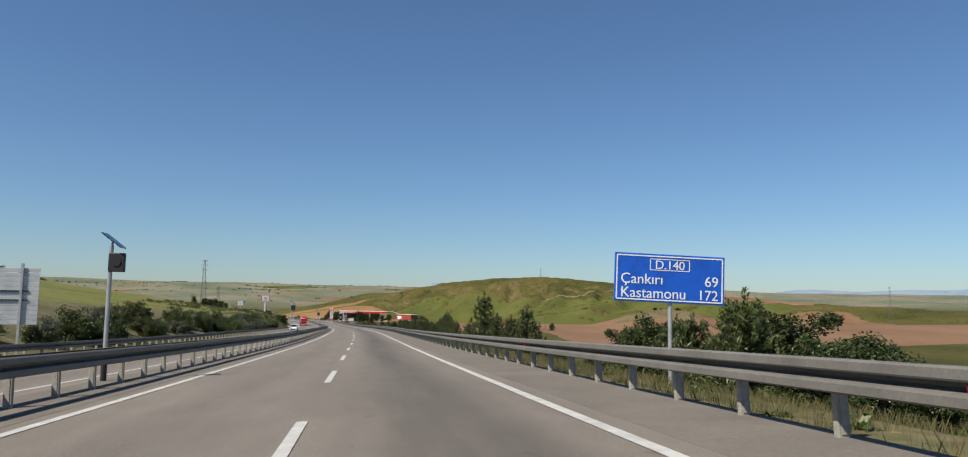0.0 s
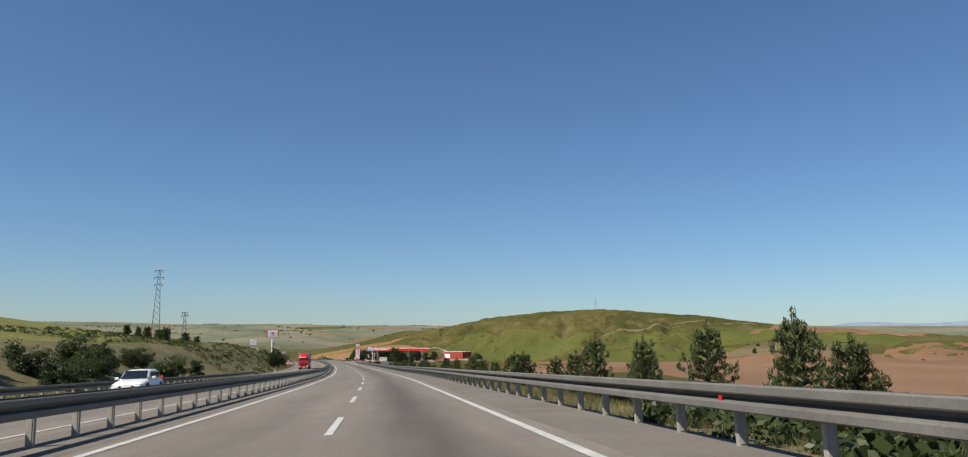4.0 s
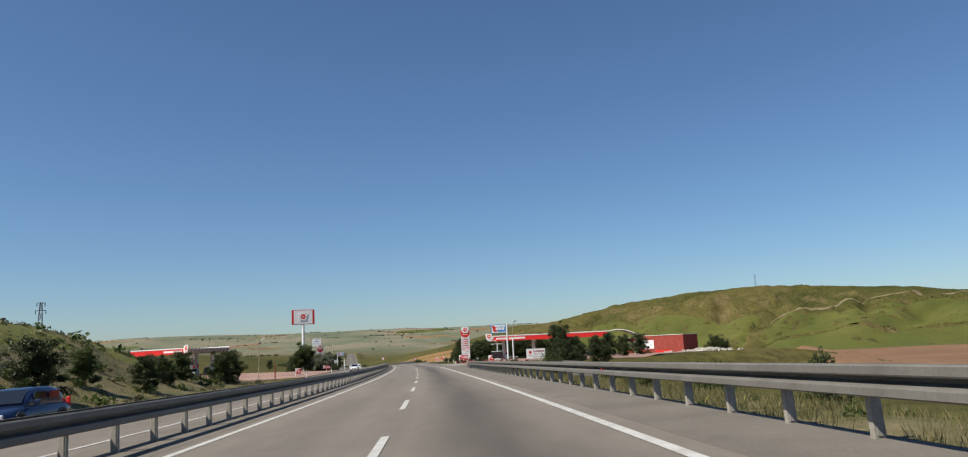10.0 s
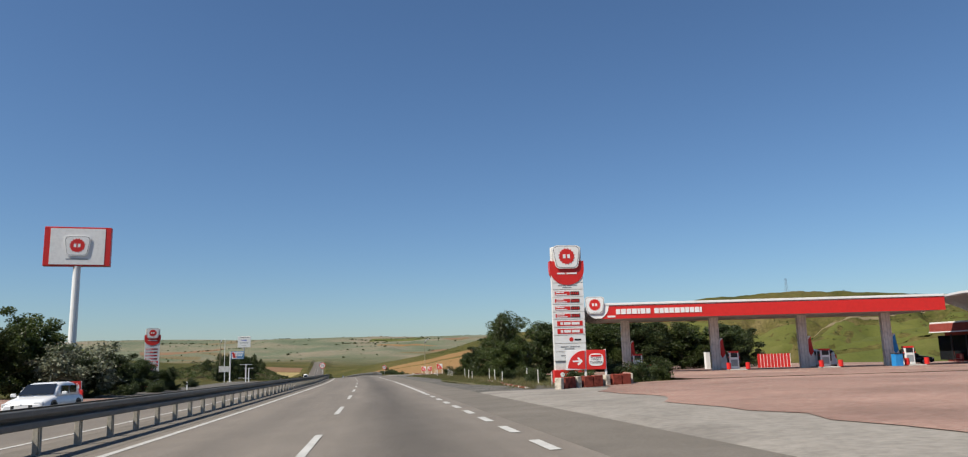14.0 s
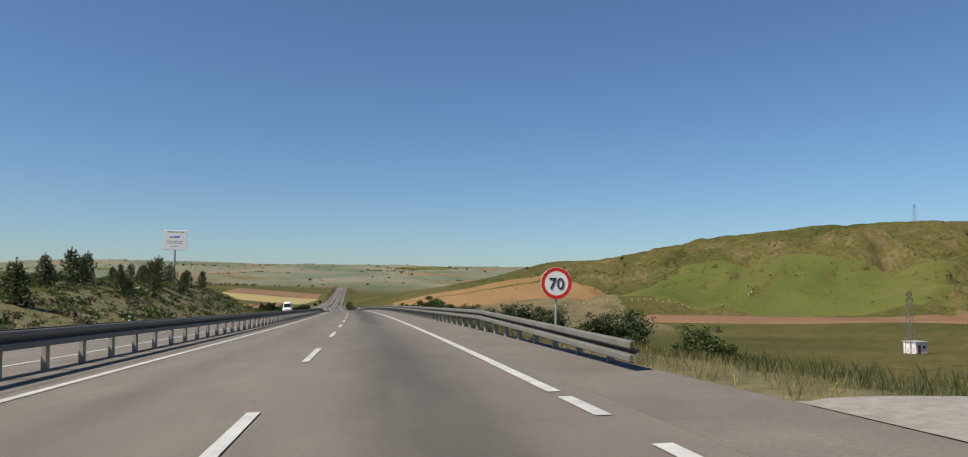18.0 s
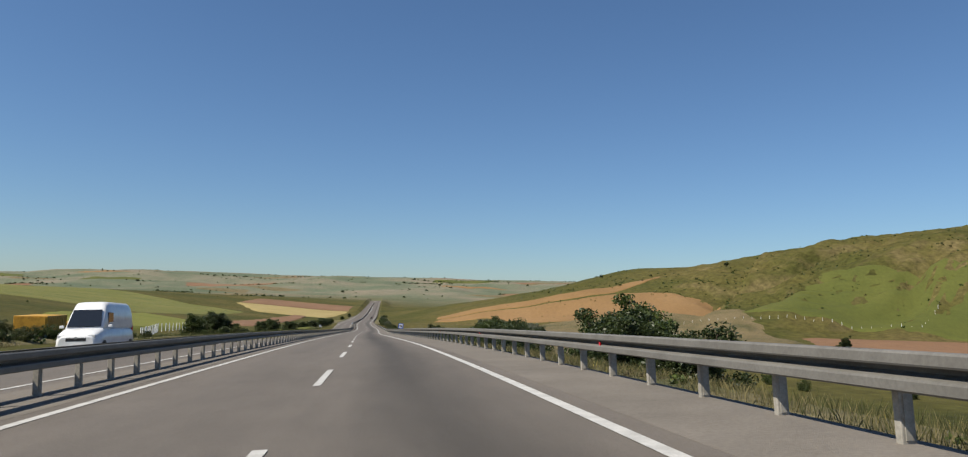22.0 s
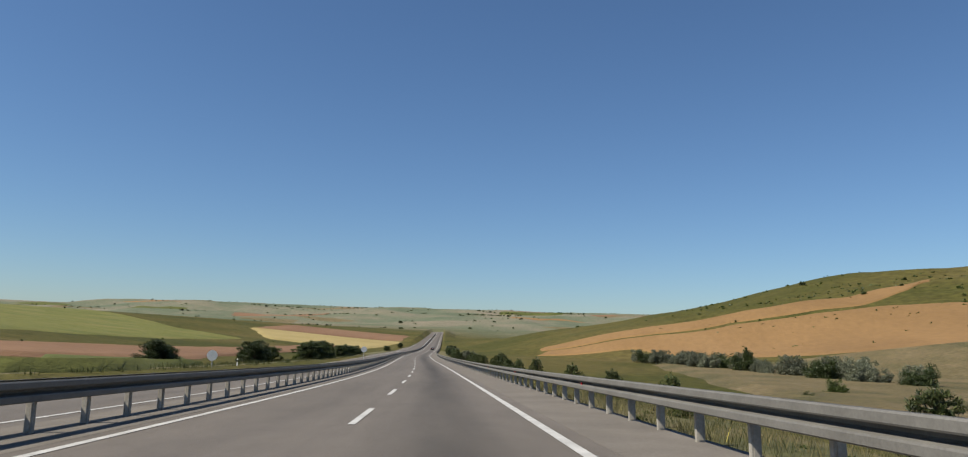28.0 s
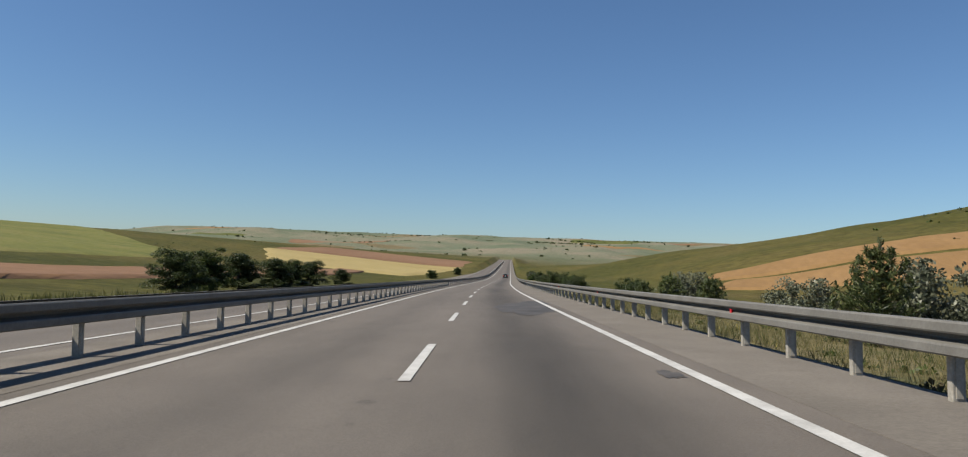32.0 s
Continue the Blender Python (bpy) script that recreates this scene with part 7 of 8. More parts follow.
def fuel_pump(x, y, turn, label="white and dark fuel pump with hoses on an island"):
    x += float(east(y))
    t = thing("fuel_pump", pose(x, y, gz(x, y) + 0.06, 0, 0, turn), label, "fuel pump", "fuel pumps")
    part("island", box((1.5, 3.0, 0.18), (0, 0, 0.09), 0.04), CONCRETE, t)
    b = part("body", box((0.85, 0.5, 1.55), (0, 0, 0.95), 0.05), SIGN_WHITE, t)
    part("screen", box((0.6, 0.02, 0.4), (0, -0.26, 1.4), 0.01), DARK, b)
    part("red_band", box((0.86, 0.52, 0.16), (0, 0, 1.68), 0.02), SIGN_RED, b)
    part("grey_panel", box((0.6, 0.02, 0.6), (0, -0.26, 0.7), 0.01), GREY, b)
    for q in (-0.5, 0.5):
        h = part("hose_holder", box((0.14, 0.3, 0.9), (q, 0, 1.1), 0.02), DARK, t)
        part("nozzle", box((0.06, 0.2, 0.1), (q, -0.2, 1.2), 0.02), SIGN_RED, h)
    for q in (-0.8, 0.9):
        part("bin", rod((q, -1.2, 0.18), (q, -1.2, 0.75), 0.2, 0.2, 12), SIGN_RED, t)


for _x, _y in ((-8.0, 509.5), (0.2, 506.8), (8.3, 506.2), (15.2, 504.8)):
    fuel_pump(_x, _y, _CR)
for _x, _y in ((-82.5, 487.0), (-87.5, 490.5), (-78.5, 491.0)):
    fuel_pump(_x, _y, -35)


def slat_fence(x, y, turn, n, label):
    x += float(east(y))
    t = thing("slat_fence", pose(x, y, gz(x, y), 0, 0, turn), label, "fence", "red fences")
    for i in range(n):
        part("slat", box((0.3, 0.04, 1.5), (i * 0.36, 0, 0.85), 0.01), SIGN_RED, t)
        part("slat_edge", box((0.05, 0.05, 1.5), (i * 0.36 + 0.18, 0, 0.85)), SIGN_WHITE, t)
    for z in (0.3, 1.35):
        part("rail", box((n * 0.36, 0.05, 0.08), (n * 0.18 - 0.15, 0.05, z)), GREY, t)


slat_fence(8.0, 521.0, -3, 10, "red slatted fence behind the pumps")
slat_fence(-79.0, 493.0, -35, 9, "red slatted fence behind the far pumps")


def crate(x, y, turn, size, mat, name, label):
    x += float(east(y))
    t = thing(name, pose(x, y, gz(x, y) + 0.07, 0, 0, turn), label, "container")
    part("body", box(size, (0, 0, size[2] / 2), 0.03), mat, t)
    part("lid", box((size[0] + 0.06, size[1] + 0.06, 0.07), (0, 0, size[2] + 0.03), 0.02), DARK, t)


crate(13.4, 503.5, 5, (0.7, 0.6, 1.1), SKY_PAINT, "waste_bin", "blue plastic waste bin beside the pump island")
crate(13.8, 520.0, 5, (1.8, 1.0, 1.2), GALV, "skip", "grey metal skip behind the forecourt")
crate(1.8, 519.5, 5, (0.5, 0.5, 1.9), SIGN_WHITE, "air_station", "white tyre inflation post")
crate(3.0, 519.5, 5, (0.5, 0.4, 1.5), SIGN_WHITE, "air_station", "small white service post")


def shop():
    z0 = gz(29.7, 505) + 0.07
    t = thing("station_shop", pose(27.7, 498.5, z0, 0, 0, 0), "low red station shop with dark glazed front", "building")
    part("wall", box((12, 17.6, 3.3), (7.2, 9.1, 1.65)), BRICK_RED, t)
    part("roof", box((13.2, 18.6, 0.18), (6.6, 9.1, 3.95), 0.02), CREAM, t)
    part("parapet", box((0.25, 18.4, 0.85), (0.0, 9.1, 3.45), 0.02), BRICK_RED, t)
    part("parapet", box((12.4, 0.25, 0.85), (6.3, 18.2, 3.45), 0.02), BRICK_RED, t)
    part("white_trim", box((0.3, 18.6, 0.1), (-0.02, 9.1, 3.02)), SIGN_WHITE, t)
    part("soffit", box((1.4, 18.0, 0.08), (0.6, 9.1, 3.1)), SOFFIT, t)
    for i, y in enumerate(np.arange(0.9, 17.6, 2.35)):
        w = part("window", box((0.08, 2.15, 2.5), (1.18, y + 0.6, 1.4)), GLASS_DARK, t)
        part("window_frame", box((0.12, 0.1, 2.7), (1.15, y - 0.52, 1.4)), DARK, w)
    part("door", box((0.06, 1.1, 2.2), (1.1, 10.2, 1.15)), GLASS_DARK, t)
    part("column", rod((0.3, 6.8, 0), (0.3, 6.8, 3.05), 0.14), SIGN_WHITE, t)
    part("column", rod((0.3, 12.5, 0), (0.3, 12.5, 3.05), 0.14), SIGN_WHITE, t)
    part("notice", box((0.04, 1.1, 1.5), (0.5, 8.4, 1.6)), YELLOW, t, "yellow notice panel")
    b = thing("station_annex", pose(27.7, 498.4, z0, 0, 0, -39.8), "plain red rendered annex of the station", "building")
    part("wall", box((12, 8, 4.3), (6.05, 4.05, 2.15), 0.02), BRICK_RED, b)
    part("coping", box((12.2, 8.2, 0.12), (6.05, 4.05, 4.36), 0.02), CREAM, b)
    p = part("panel", box((3.2, 0.06, 2.1), (2.6, -0.02, 2.2), 0.02), SIGN_WHITE, b, "white panel with two round lamps")
    for x in (1.8, 3.4):
        part("round_lamp", rod((x, -0.12, 2.1), (x, -0.03, 2.1), 0.16, 0.2, 12), GREY, p)
    part("low_fence", box((4.0, 0.06, 0.7), (7.0, -0.6, 0.45)), SIGN_RED, b)
    a = thing("link_roof", pose(20.7, 503.2, _cz, 0, 0, _CR), "arched grey metal roof linking canopy and shop", "roof")
    arc = [(x, 6.3 + 0.55 * math.sin(math.pi * min(1, x / 7.5)) - 1.9 * (x / 10.5) ** 2) for x in np.linspace(0, 10.5, 15)]
    part("vault", prism(arc + [(x, z - 0.16) for x, z in reversed(arc)], 9.0), SOFFIT, a)
    part("white_edge", prism([(x, z + 0.1) for x, z in arc] + [(x, z - 0.08) for x, z in reversed(arc)], 0.12), SIGN_WHITE, a, m=pose(0, -0.13, 0))
    part("post", rod((9.8, 1.0, 0), (9.8, 1.0, 4.6), 0.09), SIGN_WHITE, a)
    return t


shop()


def chair(x, y, turn):
    x += float(east(y))
    t = thing("plastic_chair", pose(x, y, gz(x, y) + 0.075, 0, 0, turn), "red plastic chair outside the shop", "chair", "chairs at the shop")
    part("seat", box((0.45, 0.45, 0.04), (0, 0, 0.44), 0.015), SIGN_RED, t)
    part("backrest", box((0.45, 0.04, 0.45), (0, 0.22, 0.7), 0.015), SIGN_RED, t)
    for q, w in ((-0.2, -0.2), (0.2, -0.2), (-0.2, 0.2), (0.2, 0.2)):
        part("leg", rod((q, w, 0), (q * 0.9, w * 0.9, 0.44), 0.022, None, 6), SIGN_RED, t)


for _i in range(9):
    chair(23.0 + 0.9 * (_i % 3), 500.0 + 1.6 * _i, 37 * _i)


def big_sign(s, o, zc, w, h, turn):
    t = thing("tall_station_sign", facing(s, o, 0.0, turn), "huge white station sign with red sides on a tall pole", "sign")
    z0 = gz(*at(s, o)[:2]) - at(s, o).z
    part("pole", rod((0, 0.3, z0 - 0.5), (0, 0.3, zc), 0.4, 0.34, 18), SIGN_WHITE, t)
    p = part("panel", box((w, 0.7, h), (0, 0.3, zc), 0.03), SIGN_RED, t)
    part("face", box((w * 0.82, 0.04, h * 0.92), (0, -0.06, zc)), SIGN_WHITE, p)
    badge(t, 0, -0.09, zc + 0.05, 2.4, 2.05)
    part("small_text", box((2.0, 0.01, 0.1), (0, -0.09, zc - h * 0.32)), GREY, p)


big_sign(519.6, -28.0, 14.8, 6.1, 4.0, 8)
_b = thing("white_board", facing(579.0, -22.6, 0, 8, True), "small white board on a post across the road", "notice board")
part("panel", box((2.0, 0.05, 1.0), (0, 0, 2.3), 0.01), CREAM, _b)
part("post", box((0.1, 0.08, 2.6), (0.0, 0.07, 1.2)), SIGN_WHITE, _b)

# plants of the stations
grow(WILLOW, 513.5, 14.9, 1.0, squash=1.0, group="trees of the station")
for _s, _o, _k, _z in ((506, 13.5, 2, 0.62), (517, 16, 1, 0.95), (521, 15, 2, 0.85), (526, 17, 0, 0.8), (532, 19, 1, 0.8), (538, 16, 0, 0.72), (529, 24, 0, 0.95), (522, 27, 1, 0.9), (524, 33, 0, 0.95), (526, 39, 1, 0.95), (528, 46, 0, 0.9), (533, 51, 0, 0.85), (541, 22, 0, 0.8), (546, 28, 0, 0.85), (549, 36, 1, 0.85), (552, 44, 0, 0.8), (548, 16, 2, 0.6), (519, 21, 0, 0.9), (530, 30, 0, 1.0), (536, 36, 0, 1.0), (524, 22, 1, 0.9), (525, 29, 0, 0.95), (527, 35, 0, 0.95), (529, 42, 1, 0.9), (531, 48, 0, 0.85)):
    grow(BROAD[_k], _s, _o, _z * (0.95 if _o < 20 else 1.1), squash=1.35, group="trees of the station")
grow(PINES[2], 510.5, 13.6, 1.25, squash=0.9, group="trees of the station")
for _s, _o, _z in ((436.7, 24.8, 1.05), (440.0, 28.0, 0.7), (446.0, 33.5, 0.72), (448.4, 36.7, 0.8), (453.0, 41.0, 0.72), (458.0, 46.0, 0.78), (424, 25.5, 0.5), (427, 28.5, 0.52), (430, 31, 0.5), (427.5, 23.5, 0.6)):
    grow(BROAD[0], _s, _o, _z, squash=1.05, group="trees beside the entry")
for _s, _o, _k, _z in ((426, 21, 0, 0.85), (423, 23, 0, 0.9), (428, 25, 1, 0.8), (426, 23, 3, 0.6), (418.5, 14.0, 0, 0.3), (478, 11.8, 0, 0.5), (481, 13, 1, 0.45), (487.5, 11.8, 0, 0.45), (490, 12.2, 0, 0.5), (494, 13, 1, 0.45), (499, 12, 0, 0.5), (503, 14, 3, 0.45), (477.5, 15, 0, 0.6), (480, 17, 1, 0.6), (470 + 14, 16, 0, 0.6), (524, 13, 0, 0.65), (530, 13.5, 1, 0.6), (536, 13, 3, 0.55), (543, 14, 0, 0.6), (551, 13.5, 1, 0.6), (416, 9.5, 0, 0.3)):
    grow(SHRUBS[_k], _s, _o, _z, group="shrubs of the station")
for _s, _o, _k, _z in ((503, -21, 0, 0.55), (507, -23, 1, 0.62), (511, -21, 0, 0.66), (515, -24, 1, 0.6), (519, -21, 0, 0.58), (523, -22, 0, 0.5), (527, -21, 1, 0.42), (505, -26, 1, 1.2), (501, -27, 2, 0.95), (532, -22, 0, 0.34), (583, -24, 0, 0.45)):
    grow(BROAD[_k], _s, _o, _z, squash=1.25, group="bushes round the tall sign")
for _s, _o, _z in ((541, -21, 0.6), (546, -21.5, 0.5), (509, -19.5, 0.6), (517, -19.2, 0.6), (525, -19.4, 0.5)):
    grow(SHRUBS[0], _s, _o, _z, group="bushes round the tall sign")
grow(SHRUBS[2], 504.0, -22.0, 1.9, squash=1.3, group="bushes round the tall sign")
for _s, _o, _z in ((545, -31, 0.55), (552, -34, 0.5), (560, -33, 0.55), (568, -36, 0.52), (556, -42, 0.5), (536, -33, 0.6), (548, -52, 0.5), (572, -30, 0.45)):
    grow(BROAD[0], _s, _o, _z, squash=0.9, group="small round trees on the slope")
for _i in range(16):
    _t = thing("planting_post", facing(480 + _i * 5.2, 10.9 + 0.4 * (_i % 3), 0, 0, True), "short white-topped wooden post in the planted strip", "post", "planting posts")
    part("post", rod((0, 0, -0.2), (0.03 * (_i % 4 - 1.5), 0, 0.8 + 0.1 * (_i % 3)), 0.035, 0.03, 7), CREAM, _t)


def rock_pile(x, y, n, label):
    rng = random.Random(4)
    t = thing("rock_pile", pose(x, y, gz(x, y)), label, "rocks")
    shapes = []
    for i in range(5):
        bm = box((1, 1, 1), bevel=0.2)
        for v in bm.verts:
            v.co += Vector((rng.uniform(-1, 1), rng.uniform(-1, 1), rng.uniform(-1, 1))) * 0.12
        me = bpy.data.meshes.new("rock")
        bm.to_mesh(me)
        bm.free()
        me.materials.append(PALE_ROCK)
        shapes.append(me)
    for i in range(n):
        u, w = rng.gauss(0, 3.0), rng.gauss(0, 2.2)
        k = rng.uniform(0.25, 0.6)
        q = part("rock", shapes[i % 5], parent=t, m=pose(u, w, gz(x + u, y + w) - gz(x, y) + max(0, 0.6 - 0.12 * abs(u) - 0.15 * abs(w)) + 0.1, rng.uniform(0, 360), rng.uniform(0, 360), rng.uniform(0, 360)))
        q.scale = (k * 1.5, k, k * 0.7)


PALE_ROCK = noisy("pale_limestone", ((0.3, (0.36, 0.33, 0.28)), (0.7, (0.56, 0.53, 0.47))), 2.0, bump=0.03, bump_scale=8.0, second=(12.0, 0.15))
rock_pile(39.0, 478.6, 150, "heap of pale quarried limestone rocks")

# ------------------------------------------------------------------ vehicles
CAR_GLASS = paint("tinted_car_glass", (0.012, 0.014, 0.017), 0.05, dirt=0.02, spec=0.8)
TYRE = paint("tyre_rubber", (0.018, 0.018, 0.018), 0.85, spec=0.2)
RIM = paint("wheel_rim", (0.42, 0.43, 0.44), 0.35, 0.7)
LAMP = paint("headlamp_glass", (0.6, 0.62, 0.64), 0.1, dirt=0.05, spec=0.8)
AMBER = paint("amber_lens", (0.6, 0.2, 0.02), 0.2)
CAR_WHITE = paint("white_car_paint", (0.74, 0.75, 0.76), 0.22, dirt=0.06, spec=0.6)
CAR_BLUE = paint("dark_blue_car_paint", (0.015, 0.03, 0.085), 0.2, 0.2, 0.06, spec=0.6)
CAR_SILVER = paint("silver_car_paint", (0.4, 0.41, 0.42), 0.3, 0.5, 0.06)
CAR_DARK = paint("dark_grey_car_paint", (0.035, 0.037, 0.04), 0.25, 0.2, 0.05)
TRUCK_RED = paint("red_truck_paint", (0.42, 0.02, 0.018), 0.3, dirt=0.1, spec=0.6)
TARP = paint("grey_trailer_tarpaulin", (0.3, 0.31, 0.33), 0.6, dirt=0.12, scale=0.8)


def loft(sections, bm=None):
    """A skin through cross sections (y, half width below, half width above, z below, z above), with rounded shoulders; closed at both ends."""
    bm = bm or bmesh.new()
    rings = []
    for y, w0, w1, z0, z1 in sections:
        h = z1 - z0
        half = [(w0 * 0.9, z0), (w0, z0 + 0.12 * h), ((w0 * 0.45 + w1 * 0.55) * 1.02, z0 + 0.6 * h), (w1, z0 + 0.86 * h), (w1 * 0.86, z1 - 0.015 * h), (w1 * 0.5, z1)]
        pts = half + [(-x, z) for x, z in reversed(half)]
        rings.append([bm.verts.new((x, y, z)) for x, z in pts])
    n = len(rings[0])
    for a, b in zip(rings, rings[1:]):
        for i in range(n):
            f = bm.faces.new((a[i], a[(i + 1) % n], b[(i + 1) % n], b[i]))
            f.smooth = True
    bm.faces.new(rings[0])
    bm.faces.new(list(reversed(rings[-1])))
    return bm


def wheel(parent, x, y, r, w=0.2):
    t = part("wheel", rod((x - w / 2, y, r), (x + w / 2, y, r), r * 0.98, r * 0.98, 22), TYRE, parent)
    sx = 1 if x > 0 else -1
    part("rim", rod((x + sx * (w / 2 - 0.02), y, r), (x + sx * (w / 2 + 0.012), y, r), r * 0.66, r * 0.6, 16), RIM, t)
    part("hub_cap", rod((x + sx * w / 2, y, r), (x + sx * (w / 2 + 0.025), y, r), r * 0.2, r * 0.16, 10), GREY, t)


def car(m, colour, label, kind="hatch", name="car", category="car"):
    """A passenger car or van with its nose towards -y."""
    t = thing(name, m, label, category, "vehicles on the road")
    if kind == "van":
        ln, w, h, nose, belt = 5.6, 1.0, 2.6, 0.95, 1.3
    elif kind == "suv":
        ln, w, h, nose, belt = 4.5, 0.93, 1.72, 1.25, 1.08
    elif kind == "pickup":
        ln, w, h, nose, belt = 5.1, 0.92, 1.75, 1.4, 1.08
    else:
        ln, w, h, nose, belt = 4.1, 0.86, 1.42, 1.2, 0.88
    f, r = -ln / 2, ln / 2
    hood = belt - 0.06
    part("body", loft(((f, w * 0.78, w * 0.7, 0.34, hood * 0.7), (f + 0.12, w * 0.92, w * 0.84, 0.24, hood * 0.84), (f + 0.5, w, w * 0.93, 0.2, hood * 0.95), (f + nose, w, w * 0.95, 0.19, belt), (0.2, w, w * 0.95, 0.19, belt + 0.02), (r - 0.5, w, w * 0.94, 0.2, belt + 0.03), (r - 0.1, w * 0.95, w * 0.88, 0.28, belt), (r, w * 0.86, w * 0.78, 0.36, belt * 0.9))), colour, t)
    back = {"van": r - 0.06, "suv": r - 0.12, "pickup": 0.75, "hatch": r - 0.3}[kind]
    top = back - (0.08 if kind == "van" else 0.35)
    c0 = f + nose + 0.02
    slope = 0.62 if kind != "van" else 0.85
    part("cabin", loft(((c0, w * 0.84, w * 0.8, belt - 0.06, belt + 0.02), (c0 + slope * 0.5, w * 0.88, w * 0.78, belt - 0.06, belt + (h - belt) * 0.55), (c0 + slope, w * 0.9, w * 0.74, belt - 0.06, h - 0.07), (c0 + slope + 0.5, w * 0.9, w * 0.74, belt - 0.06, h), (top - 0.4, w * 0.9, w * 0.74, belt - 0.06, h), (top, w * 0.9, w * 0.74, belt - 0.06, h - 0.06), (back, w * 0.86, w * 0.76, belt - 0.06, belt + 0.16 if kind != "van" else h - 0.2))), colour, t)
    # glass: windscreen, rear window and side windows, a hair proud of the cabin
    a0, a1 = Vector((0, c0 + 0.02, belt + 0.05)), Vector((0, c0 + slope - 0.02, h - 0.1))
    if kind == "van":
        a1 = Vector((0, c0 + slope * 0.62, belt + 0.66 * (h - belt)))
    g = bmesh.new()
    vs = [g.verts.new(p) for p in (Vector((-w * 0.76, a0.y, a0.z)), Vector((w * 0.76, a0.y, a0.z)), Vector((w * 0.64, a1.y, a1.z)), Vector((-w * 0.64, a1.y, a1.z)))]
    vs2 = [g.verts.new(v.co + Vector((0, -0.05, 0.035))) for v in vs]
    g.faces.new(vs2)
    for i in range(4):
        g.faces.new((vs[i], vs[(i + 1) % 4], vs2[(i + 1) % 4], vs2[i]))
    part("windscreen", g, CAR_GLASS, t)
    part("rear_window", box((w * 1.3, 0.03, (h - belt) * 0.6), (0, 0, 0), 0.01), CAR_GLASS, t, m=pose(0, (top + back) / 2 + 0.03, belt + (h - belt) * 0.55, -math.degrees(math.atan2(back - top, h - belt)), 0, 0))
    for sx in (-1, 1):
        y = c0 + slope * 0.75
        while y < (top - 0.35 if kind != "van" else c0 + slope + 0.4):
            y1 = min(y + 0.85, top - 0.1)
            part("side_window", prism([(y + 0.04, belt + 0.06), (y1 - 0.04, belt + 0.06), (y1 - 0.08, min(h - 0.16, belt + 0.75)), (y + 0.1, min(h - 0.16, belt + 0.75))], 0.05), CAR_GLASS, t, m=Matrix.Translation((sx * w * 0.855 + 0.025, 0, 0)) @ pose(0, 0, 0, 0, 0, 90) @ Matrix.Shear("XY", 4, (0, 0)))
            y = y1
        q = part("mirror", box((0.2, 0.1, 0.14), (sx * (w + 0.1), c0 + 0.3, belt + 0.08), 0.03), colour, t)
        part("headlamp", box((0.36, 0.1, 0.15), (sx * w * 0.66, f + 0.1, hood * 0.74), 0.04), LAMP, t, "clear headlamp")
        part("fog_lamp", box((0.16, 0.05, 0.08), (sx * w * 0.66, f + 0.04, 0.4), 0.02), DARK, t)
        part("tail_lamp", box((0.14, 0.08, 0.4), (sx * w * 0.82, r - 0.06, belt - 0.05), 0.03), SIGN_RED, t)
        for y in (f + 0.82, r - 0.78):
            part("wheel_arch", rod((sx * (w - 0.1), y, 0.33), (sx * (w + 0.004), y, 0.33), 0.39, 0.39, 20), DARK, t)
            wheel(t, sx * (w - 0.08), y, 0.32)
    part("grille", box((w * 0.9, 0.06, 0.16), (0, f + 0.02, hood * 0.62), 0.02), DARK, t)
    part("lower_grille", box((w * 1.1, 0.06, 0.14), (0, f + 0.02, 0.38), 0.02), DARK, t)
    part("plate_bar", box((0.5, 0.02, 0.11), (0, f - 0.02, 0.52)), SIGN_WHITE, t)
    part("rear_plate_bar", box((0.5, 0.02, 0.11), (0, r + 0.005, 0.75)), SIGN_WHITE, t)
    part("front_badge", disc(0.06, 0.02), RIM, t, m=pose(0, f - 0.02, hood * 0.68))
    if kind == "pickup":
        part("load_bed", box((w * 1.75, 1.6, 0.1), (0, 1.65, belt + 0.06), 0.02), DARK, t)
    return t


def on_lane(s, o, turn=0.0):
    return on_road(s, o, 0.012) @ pose(0, 0, 0, 0, 0, turn)


car(on_lane(156.5, -12.1), CAR_WHITE, "white hatchback coming the other way")
car(on_lane(334.5, -12.0), CAR_BLUE, "dark blue car coming the other way")
car(on_lane(473, -12.2), CAR_WHITE, "white hatchback on the opposite carriageway")
car(on_lane(752, -12.5), CAR_WHITE, "white high-roofed van on the opposite carriageway", "van", "van", "van")
car(on_lane(1330, 1.9, 180), CAR_DARK, "dark car far ahead in the lane")


def parked(x, y, turn, *rest):
    x += float(east(y))
    return car(pose(x, y, gz(x, y) + 0.085, 0, 0, turn), *rest)


parked(9.4, 509.5, 172, CAR_WHITE, "white sport utility car at the pump", "suv")
parked(19.5, 512.0, 60, CAR_DARK, "dark car parked beside the shop", "hatch")
_p = at(535.5, -23.5)
parked(_p.x - float(east(_p.y)), _p.y, 20, CAR_SILVER, "white pickup truck parked below the totem", "pickup", "pickup_truck", "truck")
_p = at(545, -28)
parked(_p.x - float(east(_p.y)), _p.y, 90, CAR_DARK, "dark parked car beside the far station", "hatch")
parked(-85.5, 485.0, 130, CAR_WHITE, "white car under the far canopy", "hatch")
parked(-80.0, 493.0, 130, CAR_DARK, "dark car under the far canopy", "suv")


